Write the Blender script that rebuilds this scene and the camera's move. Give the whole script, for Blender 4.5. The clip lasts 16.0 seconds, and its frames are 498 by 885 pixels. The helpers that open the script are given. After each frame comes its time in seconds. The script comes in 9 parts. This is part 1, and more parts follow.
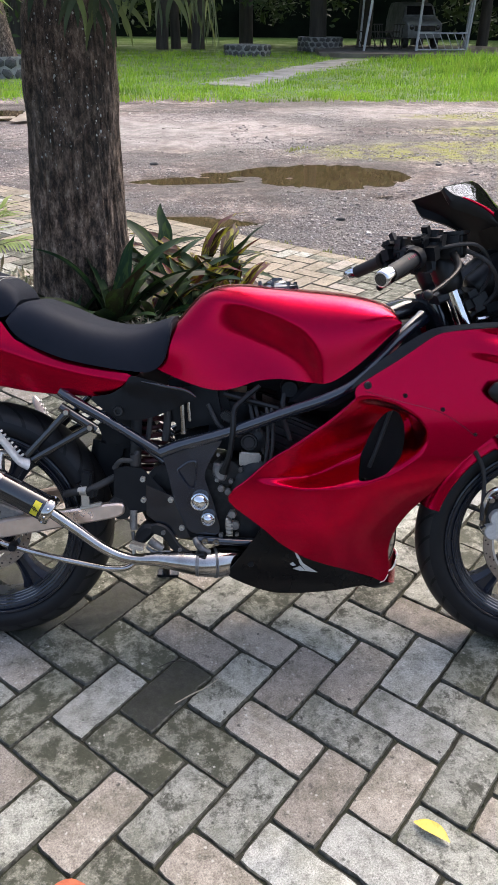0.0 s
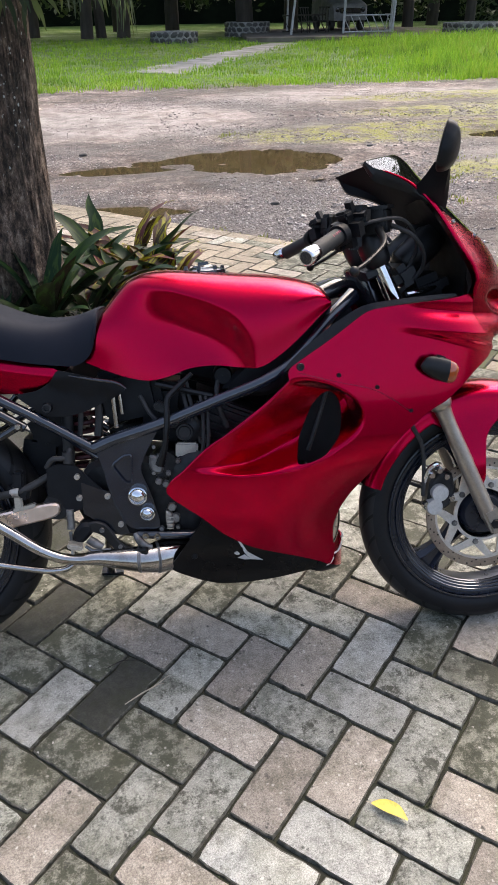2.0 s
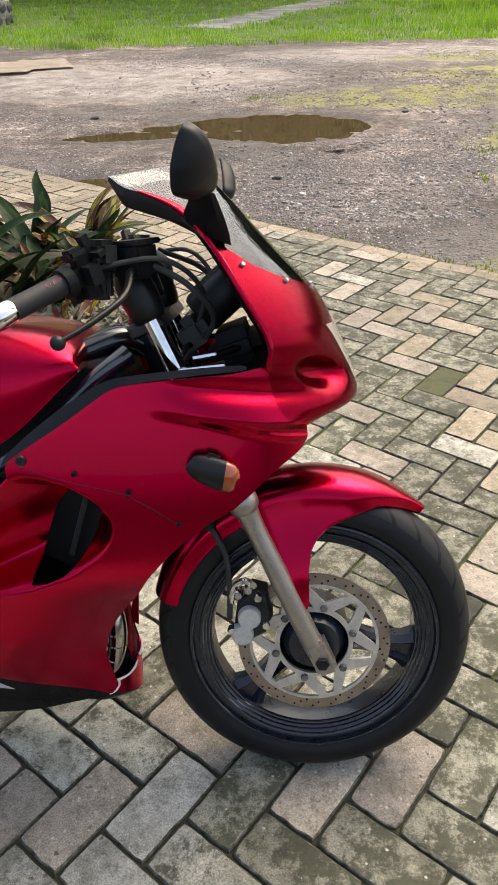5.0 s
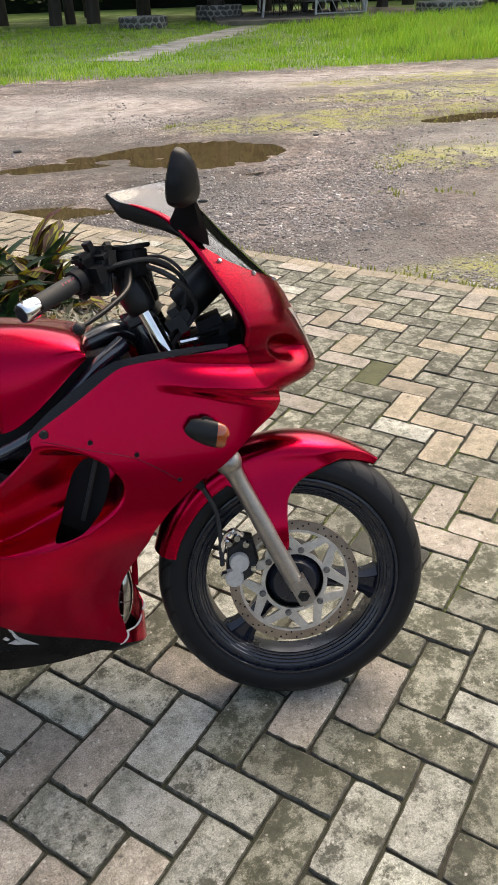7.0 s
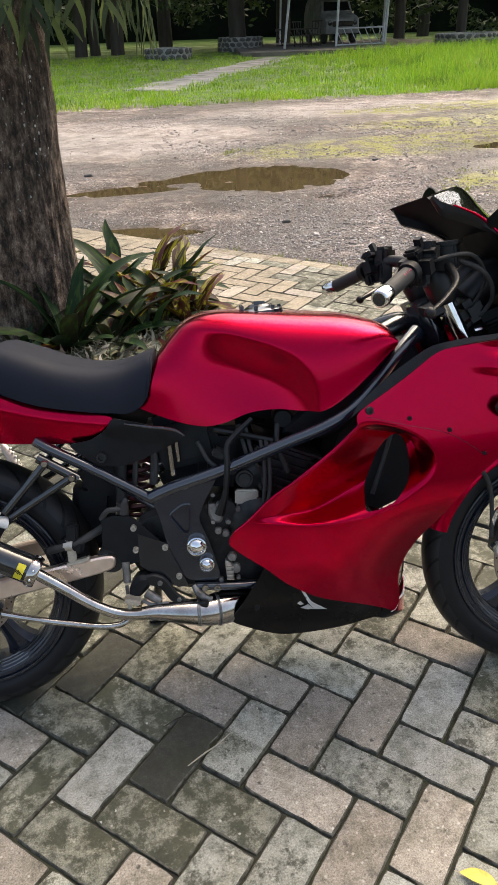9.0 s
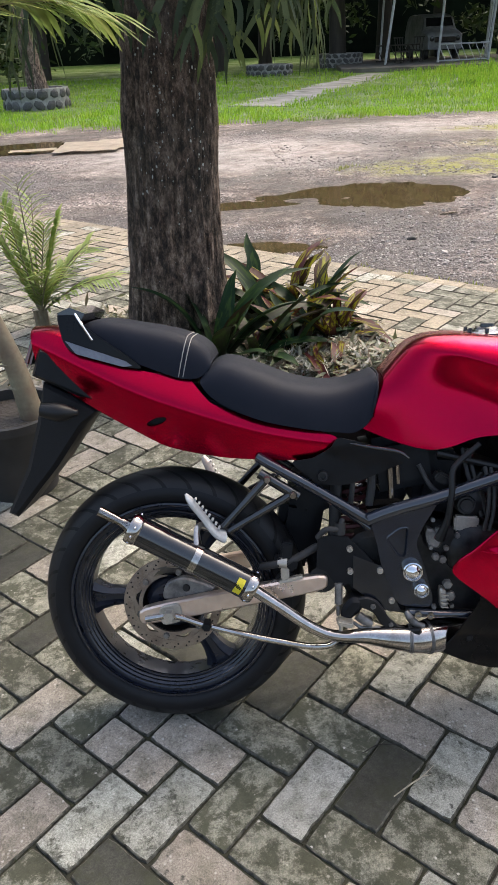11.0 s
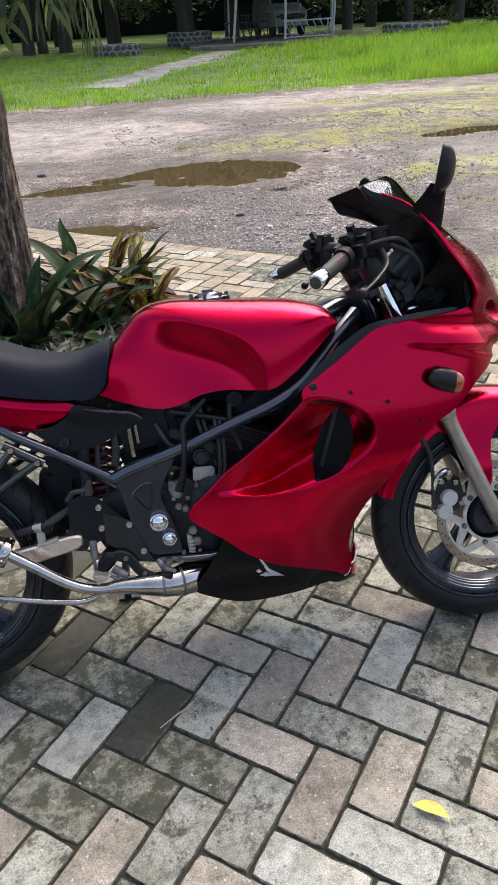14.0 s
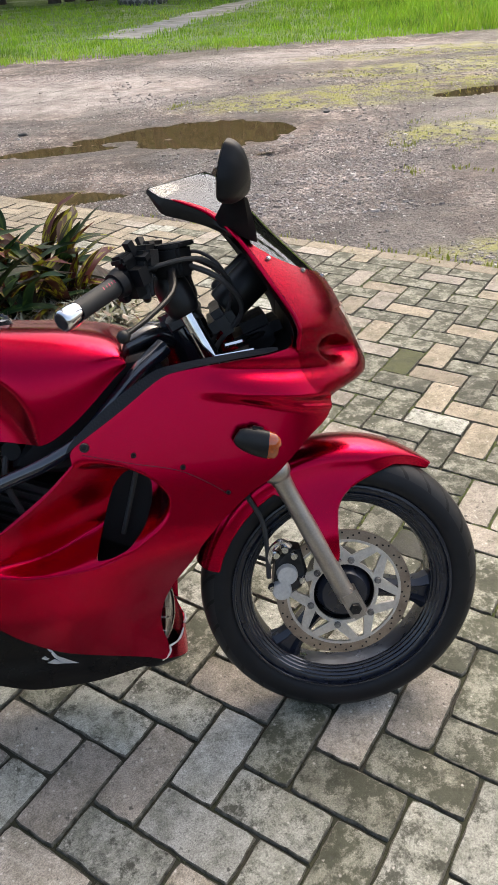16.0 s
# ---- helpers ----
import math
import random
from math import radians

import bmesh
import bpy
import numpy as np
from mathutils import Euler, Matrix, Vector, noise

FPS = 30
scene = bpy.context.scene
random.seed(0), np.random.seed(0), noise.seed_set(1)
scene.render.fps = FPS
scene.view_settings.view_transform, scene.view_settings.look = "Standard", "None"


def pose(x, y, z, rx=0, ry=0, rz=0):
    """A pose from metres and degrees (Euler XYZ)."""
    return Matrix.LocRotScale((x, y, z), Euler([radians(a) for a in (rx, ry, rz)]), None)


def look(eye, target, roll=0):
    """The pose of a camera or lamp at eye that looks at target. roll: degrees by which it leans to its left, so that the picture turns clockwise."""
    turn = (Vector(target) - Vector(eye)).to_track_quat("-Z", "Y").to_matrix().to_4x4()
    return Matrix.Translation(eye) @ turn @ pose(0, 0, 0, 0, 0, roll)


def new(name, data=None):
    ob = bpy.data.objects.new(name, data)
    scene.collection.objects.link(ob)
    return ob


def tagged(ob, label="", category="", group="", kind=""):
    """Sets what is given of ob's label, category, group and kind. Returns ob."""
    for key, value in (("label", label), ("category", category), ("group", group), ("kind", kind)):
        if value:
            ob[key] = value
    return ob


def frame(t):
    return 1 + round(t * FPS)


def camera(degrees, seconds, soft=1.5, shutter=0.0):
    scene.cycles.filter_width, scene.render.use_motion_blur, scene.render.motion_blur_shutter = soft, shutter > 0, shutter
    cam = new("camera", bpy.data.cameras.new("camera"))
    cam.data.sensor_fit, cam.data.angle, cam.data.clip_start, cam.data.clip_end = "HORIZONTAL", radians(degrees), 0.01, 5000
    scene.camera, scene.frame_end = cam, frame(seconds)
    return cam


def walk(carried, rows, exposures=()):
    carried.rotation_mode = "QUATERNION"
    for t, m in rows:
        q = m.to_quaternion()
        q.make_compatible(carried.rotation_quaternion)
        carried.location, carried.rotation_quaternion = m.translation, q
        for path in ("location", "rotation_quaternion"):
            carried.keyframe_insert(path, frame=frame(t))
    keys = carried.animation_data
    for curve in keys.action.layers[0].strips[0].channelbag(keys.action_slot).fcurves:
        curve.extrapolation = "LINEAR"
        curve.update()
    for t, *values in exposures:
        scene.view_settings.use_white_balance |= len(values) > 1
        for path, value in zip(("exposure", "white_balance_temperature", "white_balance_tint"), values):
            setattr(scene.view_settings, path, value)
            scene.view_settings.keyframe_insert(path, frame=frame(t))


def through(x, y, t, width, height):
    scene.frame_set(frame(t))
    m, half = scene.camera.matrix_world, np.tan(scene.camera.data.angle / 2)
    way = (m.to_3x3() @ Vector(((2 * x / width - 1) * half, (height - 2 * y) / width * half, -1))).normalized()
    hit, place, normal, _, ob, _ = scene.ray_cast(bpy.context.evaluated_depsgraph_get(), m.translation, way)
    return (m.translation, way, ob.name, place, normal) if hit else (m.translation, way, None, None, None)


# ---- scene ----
cam = camera(36.7, 16.0)
PATH = [
    (0, (-0.17, -1.206, 1.369), (0.062, 0.517, 0.38), 0.6),
    (0.5, (-0.095, -1.309, 1.37), (0.186, 0.407, 0.381), 0.4),
    (1, (-0.085, -1.321, 1.373), (0.24, 0.383, 0.378), 0.1),
    (1.5, (-0.119, -1.258, 1.372), (0.233, 0.438, 0.37), -0.2),
    (2, (-0.13, -1.183, 1.348), (0.224, 0.504, 0.335), -0.8),
    (2.5, (-0.105, -1.09, 1.331), (0.233, 0.59, 0.299), -1.3),
    (3, (0.02, -1.02, 1.336), (0.333, 0.652, 0.283), -1.4),
    (3.5, (0.23, -0.991, 1.356), (0.496, 0.676, 0.284), -1.2),
    (4, (0.365, -0.936, 1.347), (0.58, 0.73, 0.261), -1.1),
    (4.5, (0.459, -0.831, 1.338), (0.645, 0.834, 0.245), -0.9),
    (5, (0.499, -0.788, 1.33), (0.684, 0.876, 0.237), -1.0),
    (5.2, (0.509, -0.8, 1.33), (0.705, 0.866, 0.24), -1.0),
    (7.3, (0.286, -1.034, 1.373), (0.68, 0.631, 0.337), -1.8),
    (7.5, (0.212, -1.011, 1.365), (0.619, 0.655, 0.335), -1.7),
    (8, (0.01, -0.965, 1.349), (0.429, 0.703, 0.33), -1.9),
    (8.5, (-0.117, -0.996, 1.368), (0.292, 0.683, 0.361), -1.9),
    (9, (-0.239, -1.058, 1.38), (0.121, 0.643, 0.392), -2.0),
    (9.5, (-0.371, -1.07, 1.388), (-0.085, 0.659, 0.423), -2.1),
    (9.7, (-0.432, -1.054, 1.394), (-0.179, 0.685, 0.439), -2.0),
    (11.8, (-0.541, -0.978, 1.394), (-0.38, 0.773, 0.441), -2.5),
    (12, (-0.49, -1.013, 1.396), (-0.305, 0.73, 0.434), -2.6),
    (12.5, (-0.37, -1.098, 1.379), (-0.115, 0.625, 0.396), -2.8),
    (13, (-0.3, -1.159, 1.387), (0.028, 0.544, 0.391), -2.9),
    (13.5, (-0.254, -1.183, 1.391), (0.139, 0.504, 0.391), -3.0),
    (14, (-0.236, -1.174, 1.401), (0.204, 0.499, 0.398), -3.2),
    (14.5, (-0.154, -1.122, 1.372), (0.313, 0.54, 0.361), -3.6),
    (15, (-0.015, -1.009, 1.359), (0.454, 0.64, 0.329), -3.6),
    (15.5, (0.142, -0.934, 1.343), (0.58, 0.707, 0.288), -3.3),
    (16, (0.315, -0.913, 1.374), (0.66, 0.729, 0.285), -3.1),
]
EXPOSURES = [(0.0, 1.52, 6600, 12), (2.0, 1.5, 6800, 12), (4.0, 1.48, 7000, 9), (5.0, 1.45, 7450, 9), (7.5, 1.39, 7350, 9), (8.5, 1.49, 7550, 9), (9.5, 1.51, 7400, 9), (12.0, 1.52, 6850, 10), (12.5, 1.54, 6800, 10), (14.5, 1.48, 6750, 10), (16.0, 1.42, 7050, 9)]
CROWN_LEAVES = 15
walk(cam, [(t, look(eye, target, roll)) for t, eye, target, roll in PATH], EXPOSURES)

# ---------------------------------------------------------------- light
world = bpy.data.worlds.new("sky")
scene.world = world
world.use_nodes = True
wn = world.node_tree
sky = wn.nodes.new("ShaderNodeTexSky")
sky.sky_type, sky.sun_disc = "NISHITA", False
SUN_EL, SUN_ROT = radians(56), radians(42)
sky.sun_elevation, sky.sun_rotation = SUN_EL, SUN_ROT
sky.air_density, sky.dust_density, sky.ozone_density = 1.0, 5.0, 1.0
wn.nodes["Background"].inputs["Strength"].default_value = 0.15
wn.links.new(sky.outputs["Color"], wn.nodes["Background"].inputs["Color"])
sun = new("sun", bpy.data.lights.new("sun", "SUN"))
sun.data.energy, sun.data.angle, sun.data.color = 0.6, radians(50), (1.0, 0.95, 0.88)
SUN_DIR = Vector((math.sin(SUN_ROT) * math.cos(SUN_EL), math.cos(SUN_ROT) * math.cos(SUN_EL), math.sin(SUN_EL)))
sun.matrix_world = look(SUN_DIR * 50, (0, 0, 0))

# ---------------------------------------------------------------- materials
def nodes_of(name):
    m = bpy.data.materials.new(name)
    m.use_nodes = True
    nt = m.node_tree
    return m, nt, nt.nodes["Principled BSDF"]


def noise_node(nt, scale, detail=4.0, rough=0.55, coord="Object", stretch=None):
    tc = nt.nodes.new("ShaderNodeTexCoord")
    out = tc.outputs[coord]
    if stretch:
        mp = nt.nodes.new("ShaderNodeMapping")
        mp.inputs["Scale"].default_value = stretch
        nt.links.new(out, mp.inputs["Vector"])
        out = mp.outputs["Vector"]
    n = nt.nodes.new("ShaderNodeTexNoise")
    n.inputs["Scale"].default_value, n.inputs["Detail"].default_value, n.inputs["Roughness"].default_value = scale, detail, rough
    nt.links.new(out, n.inputs["Vector"])
    return n.outputs["Fac"]


def ramp(nt, fac, stops):
    r = nt.nodes.new("ShaderNodeValToRGB")
    e = r.color_ramp.elements
    while len(e) < len(stops):
        e.new(0.5)
    for el, (p, c) in zip(e, stops):
        el.position, el.color = p, (*c, 1) if len(c) == 3 else c
    nt.links.new(fac, r.inputs["Fac"])
    return r.outputs["Color"]


def mix(nt, fac, a, b, kind="MIX"):
    m = nt.nodes.new("ShaderNodeMix")
    m.data_type, m.blend_type = "RGBA", kind
    for sock, v in ((m.inputs["Factor"], fac), (m.inputs["A"], a), (m.inputs["B"], b)):
        if isinstance(v, bpy.types.NodeSocket):
            nt.links.new(v, sock)
        elif isinstance(v, (int, float)):
            sock.default_value = v
        else:
            sock.default_value = (*v, 1)
    return m.outputs["Result"]


def bump(nt, bsdf, height, strength=0.3, dist=0.002, chain=None):
    b = nt.nodes.new("ShaderNodeBump")
    b.inputs["Strength"].default_value, b.inputs["Distance"].default_value = strength, dist
    nt.links.new(height, b.inputs["Height"])
    if chain:
        nt.links.new(chain, b.inputs["Normal"])
    nt.links.new(b.outputs["Normal"], bsdf.inputs["Normal"])
    return b.outputs["Normal"]


def mat(name, c1, c2=None, rough=0.5, rough2=None, metal=0.0, scale=30.0, fine=200.0, bump_s=0.2, bump_d=0.001, coat=0.0,
        rand=0.0, spec=0.5, stretch=None, coord="Object"):
    """Two colours mixed by a coarse and a fine noise, roughness likewise, fine relief."""
    m, nt, b = nodes_of(name)
    c2 = c2 or tuple(v * 0.75 for v in c1)
    coarse, small = noise_node(nt, scale, 5, 0.6, coord, stretch), noise_node(nt, fine, 3, 0.6, coord, stretch)
    col = mix(nt, ramp(nt, coarse, [(0.35, (0, 0, 0)), (0.68, (1, 1, 1))]), c1, c2)
    col = mix(nt, 0.25, col, ramp(nt, small, [(0.3, (0.35, 0.35, 0.35)), (0.7, (0.75, 0.75, 0.75))]), "OVERLAY")
    if rand:
        oi = nt.nodes.new("ShaderNodeObjectInfo")
        hs = nt.nodes.new("ShaderNodeHueSaturation")
        mr = nt.nodes.new("ShaderNodeMapRange")
        mr.inputs["To Min"].default_value, mr.inputs["To Max"].default_value = 1 - rand, 1 + rand
        nt.links.new(oi.outputs["Random"], mr.inputs["Value"])
        nt.links.new(mr.outputs["Result"], hs.inputs["Value"])
        nt.links.new(col, hs.inputs["Color"])
        col = hs.outputs["Color"]
    nt.links.new(col, b.inputs["Base Color"])
    rr = nt.nodes.new("ShaderNodeMapRange")
    rr.inputs["From Min"].default_value, rr.inputs["From Max"].default_value = 0.3, 0.7
    rr.inputs["To Min"].default_value, rr.inputs["To Max"].default_value = rough, rough if rough2 is None else rough2
    nt.links.new(coarse, rr.inputs["Value"])
    nt.links.new(rr.outputs["Result"], b.inputs["Roughness"])
    b.inputs["Metallic"].default_value = metal
    b.inputs["Coat Weight"].default_value = coat
    b.inputs["Coat Roughness"].default_value = 0.06
    b.inputs["Specular IOR Level"].default_value = spec
    if bump_s:
        bump(nt, b, small, bump_s, bump_d)
    return m


M = {}
M["red_paint"] = mat("candy red lacquer", (0.45, 0.0002, 0.029), (0.43, 0.0002, 0.027), 0.23, 0.26, metal=1.0, coat=0.4, spec=0.1, scale=4, fine=2, bump_s=0.0)
lacquer = M["red_paint"].node_tree.nodes["Principled BSDF"]
lacquer.inputs["Coat IOR"].default_value, lacquer.inputs["Coat Roughness"].default_value = 1.26, 0.025
M["black_gloss"] = mat("black gloss enamel", (0.006, 0.007, 0.011), (0.010, 0.012, 0.016), 0.16, 0.28, coat=0.8, bump_s=0.0)
M["black_plastic"] = mat("matt black plastic", (0.0045, 0.005, 0.0065), (0.008, 0.0088, 0.0105), 0.4, 0.54, fine=900, bump_s=0.15, bump_d=0.0005, spec=0.2)
M["rubber"] = mat("tyre rubber", (0.018, 0.018, 0.019), (0.032, 0.031, 0.03), 0.62, 0.8, scale=18, fine=400, bump_s=0.2, bump_d=0.0006)
M["seat_vinyl"] = mat("black seat vinyl", (0.0075, 0.0098, 0.0165), (0.0108, 0.0134, 0.021), 0.6, 0.7, scale=12, fine=1200, bump_s=0.35, bump_d=0.0006, spec=0.13)
M["steel"] = mat("brushed stainless steel", (0.47, 0.45, 0.43), (0.31, 0.285, 0.26), 0.10, 0.2, metal=1.0, scale=14, fine=300, bump_s=0.08, bump_d=0.0004)
M["alloy"] = mat("silver painted alloy", (0.5, 0.46, 0.4), (0.42, 0.38, 0.33), 0.35, 0.5, metal=0.7, scale=20, bump_s=0.1)
M["cast"] = mat("dark cast metal", (0.008, 0.0085, 0.0095), (0.034, 0.034, 0.035), 0.32, 0.55, metal=0.5, scale=40, fine=500, bump_s=0.4)
M["chrome"] = mat("chrome", (0.75, 0.75, 0.76), (0.65, 0.65, 0.66), 0.08, 0.16, metal=1.0, bump_s=0.0)
M["paver_joint"] = mat("joint sand", (0.026, 0.024, 0.018), (0.026, 0.03, 0.012), 0.95, scale=7, fine=250, bump_s=0.6, bump_d=0.004)
M["ground"] = mat("gravel yard", (0.16, 0.14, 0.125), (0.1, 0.09, 0.085), 0.9, scale=0.8, fine=60, bump_s=0.8, bump_d=0.02)
M["grass"] = mat("grass", (0.09, 0.19, 0.02), (0.06, 0.13, 0.02), 0.7, scale=2, rand=0.2)

# ---------------------------------------------------------------- mesh tools
def part(name, bm, material, parent=None, label="", smooth=True, sharp=38):
    """Links a bmesh as one mesh object, under a thing or a part."""
    me = bpy.data.meshes.new(name)
    bm.normal_update()
    bm.to_mesh(me)
    bm.free()
    me.materials.append(M[material] if isinstance(material, str) else material)
    if smooth:
        me.shade_smooth()
        me.set_sharp_from_angle(angle=radians(sharp))
    ob = new(name, me)
    if parent:
        ob.parent = parent
    if label:
        ob["label"] = label
    return ob


def thing(name, label, category, m=None, group="", kind=""):
    ob = new(name)
    if m:
        ob.matrix_world = m
    return tagged(ob, label, category, group, kind)


def catmull(pts, n):
    """n points along a smooth curve through pts (tuples of any length)."""
    p = np.array(pts, float)
    if len(p) == 2:
        return [tuple(p[0] + (p[1] - p[0]) * i / (n - 1)) for i in range(n)]
    seg = np.r_[0, np.cumsum(np.maximum(np.linalg.norm(np.diff(p, axis=0), axis=1), 1e-6) ** 0.75)]
    q = np.vstack([2 * p[0] - p[1], p, 2 * p[-1] - p[-2]])
    s = np.r_[-seg[1], seg, 2 * seg[-1] - seg[-2]]
    out = []
    for u in np.linspace(0, seg[-1], n):
        k = min(max(int(np.searchsorted(seg, u, "right")) - 1, 0), len(p) - 2) + 1
        t0, t1, t2, t3 = s[k - 1], s[k], s[k + 1], s[k + 2]
        a1 = (t1 - u) / (t1 - t0) * q[k - 1] + (u - t0) / (t1 - t0) * q[k]
        a2 = (t2 - u) / (t2 - t1) * q[k] + (u - t1) / (t2 - t1) * q[k + 1]
        a3 = (t3 - u) / (t3 - t2) * q[k + 1] + (u - t2) / (t3 - t2) * q[k + 2]
        b1 = (t2 - u) / (t2 - t0) * a1 + (u - t0) / (t2 - t0) * a2
        b2 = (t3 - u) / (t3 - t1) * a2 + (u - t1) / (t3 - t1) * a3
        out.append(tuple((t2 - u) / (t2 - t1) * b1 + (u - t1) / (t2 - t1) * b2))
    return out


def loft(bm, rings, closed=True, caps=True):
    rows = [[bm.verts.new(p) for p in r] for r in rings]
    n = len(rows[0])
    for a, b in zip(rows, rows[1:]):
        for i in range(n if closed else n - 1):
            bm.faces.new((a[i], a[(i + 1) % n], b[(i + 1) % n], b[i]))
    if caps and closed:
        bm.faces.new(list(reversed(rows[0])))
        bm.faces.new(rows[-1])
    return rows


def tube(bm, pts, r, n=10, steps=None, caps=True, flat=1.0):
    """A round bar along a smooth line. r: a radius or one for each point."""
    rs = [r] * len(pts) if isinstance(r, (int, float)) else r
    line = catmull([(*p, q) for p, q in zip(pts, rs)], steps or max(2, 6 * (len(pts) - 1) if len(pts) > 2 else 2))
    rings, side = [], None
    for i, p in enumerate(line):
        c = Vector(p[:3])
        d = (Vector(line[min(i + 1, len(line) - 1)][:3]) - Vector(line[max(i - 1, 0)][:3])).normalized()
        if side is None:
            side = d.orthogonal().normalized()
        side = (side - d * side.dot(d)).normalized()
        up = d.cross(side)
        rings.append([c + (side * math.cos(a) + up * (flat * math.sin(a))) * float(p[3]) for a in (2 * math.pi * k / n for k in range(n))])
    loft(bm, rings, True, caps)
    return bm


def lathe(bm, prof, n=48, m=None, ends=False):
    """Turns a profile of (radius, along) about the y axis."""
    rings = [[Vector((r * math.cos(a), y, r * math.sin(a))) for a in (2 * math.pi * k / n for k in range(n))] for r, y in prof]
    if m:
        rings = [[m @ v for v in r] for r in rings]
    loft(bm, rings, True, ends)
    return bm


def bolt(bm, x, y, z, r=0.006, h=0.005, n=8):
    """A round head that stands out towards -y."""
    return lathe(bm, [(0.0005, -h), (r * 0.8, -h), (r, -h * 0.6), (r, 0.002)], n, Matrix.Translation((x, y, z)))


def prism(bm, outline, y0, y1, bevel=0.0):
    """An outline in x, z drawn out along y, its rims bevelled."""
    def inset(k):
        pts = [Vector(p) for p in outline]
        c = sum(pts, Vector((0, 0))) / len(pts)
        out = []
        for i, p in enumerate(pts):
            a, b = (p - pts[i - 1]).normalized(), (pts[(i + 1) % len(pts)] - p).normalized()
            nrm = Vector((-(a + b).y, (a + b).x))
            nrm = nrm.normalized() if nrm.length > 1e-6 else (c - p).normalized()
            if area < 0:
                nrm = -nrm
            out.append(p + nrm * k)
        return out
    area = sum(a[0] * b[1] - b[0] * a[1] for a, b in zip(outline, outline[1:] + outline[:1]))
    rows = [(y0, 0), (y1, 0)] if not bevel else [(y0, bevel), (y0 + bevel, 0), (y1 - bevel, 0), (y1, bevel)]
    loft(bm, [[Vector((p[0], y, p[1])) for p in inset(k)] for y, k in rows])
    bmesh.ops.recalc_face_normals(bm, faces=bm.faces)
    return bm


def box(bm, c, s, bevel=0.0, m=None):
    r = bmesh.ops.create_cube(bm, size=1.0, matrix=(m or Matrix.Translation(c)) @ Matrix.Diagonal((*s, 1)))
    if bevel:
        bmesh.ops.bevel(bm, geom=list({e for v in r["verts"] for e in v.link_edges}), offset=bevel, segments=2, affect="EDGES", clamp_overlap=True)
    return bm

# finishes of the motorcycle
M["black_gloss2"] = mat("black belly pan lacquer", (0.0025, 0.0025, 0.003), (0.0045, 0.0045, 0.005), 0.24, 0.34, coat=0.0, spec=0.2, scale=8, bump_s=0.0)
M["black_satin"] = mat("satin black", (0.0055, 0.0055, 0.006), (0.010, 0.010, 0.0105), 0.34, 0.46, fine=700, bump_s=0.1, bump_d=0.0004, spec=0.3)
M["grip_rubber"] = mat("grip rubber", (0.009, 0.009, 0.0095), (0.016, 0.016, 0.0165), 0.6, 0.75, fine=900, bump_s=0.3, bump_d=0.0006)
M["disc_steel"] = mat("worn disc steel", (0.36, 0.31, 0.27), (0.22, 0.17, 0.14), 0.32, 0.5, metal=1.0, scale=22, fine=260, bump_s=0.15, bump_d=0.0004)
M["caliper_face"] = mat("matt silver cover", (0.5, 0.49, 0.47), (0.42, 0.41, 0.4), 0.45, 0.55, metal=0.5, scale=40, bump_s=0.1)
M["disc_alloy"] = mat("pale disc carrier", (0.62, 0.59, 0.55), (0.46, 0.43, 0.40), 0.38, 0.5, metal=0.75, scale=40, bump_s=0.1)
M["fork_alloy"] = mat("dull silver fork paint", (0.37, 0.335, 0.3), (0.28, 0.25, 0.22), 0.28, 0.42, metal=0.8, scale=18, fine=300, bump_s=0.08)
M["swing_alloy"] = mat("scratched silver paint", (0.82, 0.66, 0.55), (0.6, 0.45, 0.36), 0.24, 0.42, metal=0.8, scale=20, fine=160, bump_s=0.12)
M["silver_paint"] = mat("silver paint", (0.6, 0.6, 0.6), (0.5, 0.5, 0.5), 0.35, 0.45, metal=0.3, bump_s=0.0)
M["rail_blue"] = mat("blue-grey gloss", (0.13, 0.14, 0.18), (0.10, 0.11, 0.15), 0.3, 0.4, coat=0.4, bump_s=0.0)
M["white_paint"] = mat("white paint", (0.8, 0.78, 0.75), (0.7, 0.68, 0.65), 0.35, bump_s=0.0)
M["cast_light"] = mat("grey cast alloy", (0.24, 0.232, 0.224), (0.08, 0.077, 0.074), 0.36, 0.55, metal=0.6, scale=30, fine=400, bump_s=0.3, bump_d=0.0006)
M["muffler_black"] = mat("black silencer sleeve", (0.007, 0.008, 0.010), (0.012, 0.013, 0.015), 0.12, 0.2, coat=0.8, scale=20, bump_s=0.0)
M["thread"] = mat("grey thread", (0.3, 0.29, 0.27), rough=0.8, bump_s=0.0)
M["yellow_sticker"] = mat("yellow sticker", (0.75, 0.62, 0.03), (0.6, 0.5, 0.03), 0.45, bump_s=0.0)
M["amber"] = mat("amber lens", (0.3, 0.055, 0.008), (0.22, 0.038, 0.006), 0.12, coat=1.0, bump_s=0.0)
M["lamp_red"] = mat("red lamp glass", (0.1, 0.004, 0.006), (0.06, 0.004, 0.005), 0.15, coat=1.0, bump_s=0.0)
M["pink_print"] = mat("pink print", (0.35, 0.03, 0.08), (0.28, 0.02, 0.06), 0.6, bump_s=0.0)
M["shock_red"] = mat("grimy red spring", (0.07, 0.007, 0.010), (0.028, 0.006, 0.007), 0.45, 0.65, scale=40)
M["mirror"] = mat("mirror glass", (0.85, 0.85, 0.86), (0.82, 0.82, 0.83), 0.02, metal=1.0, bump_s=0.0)


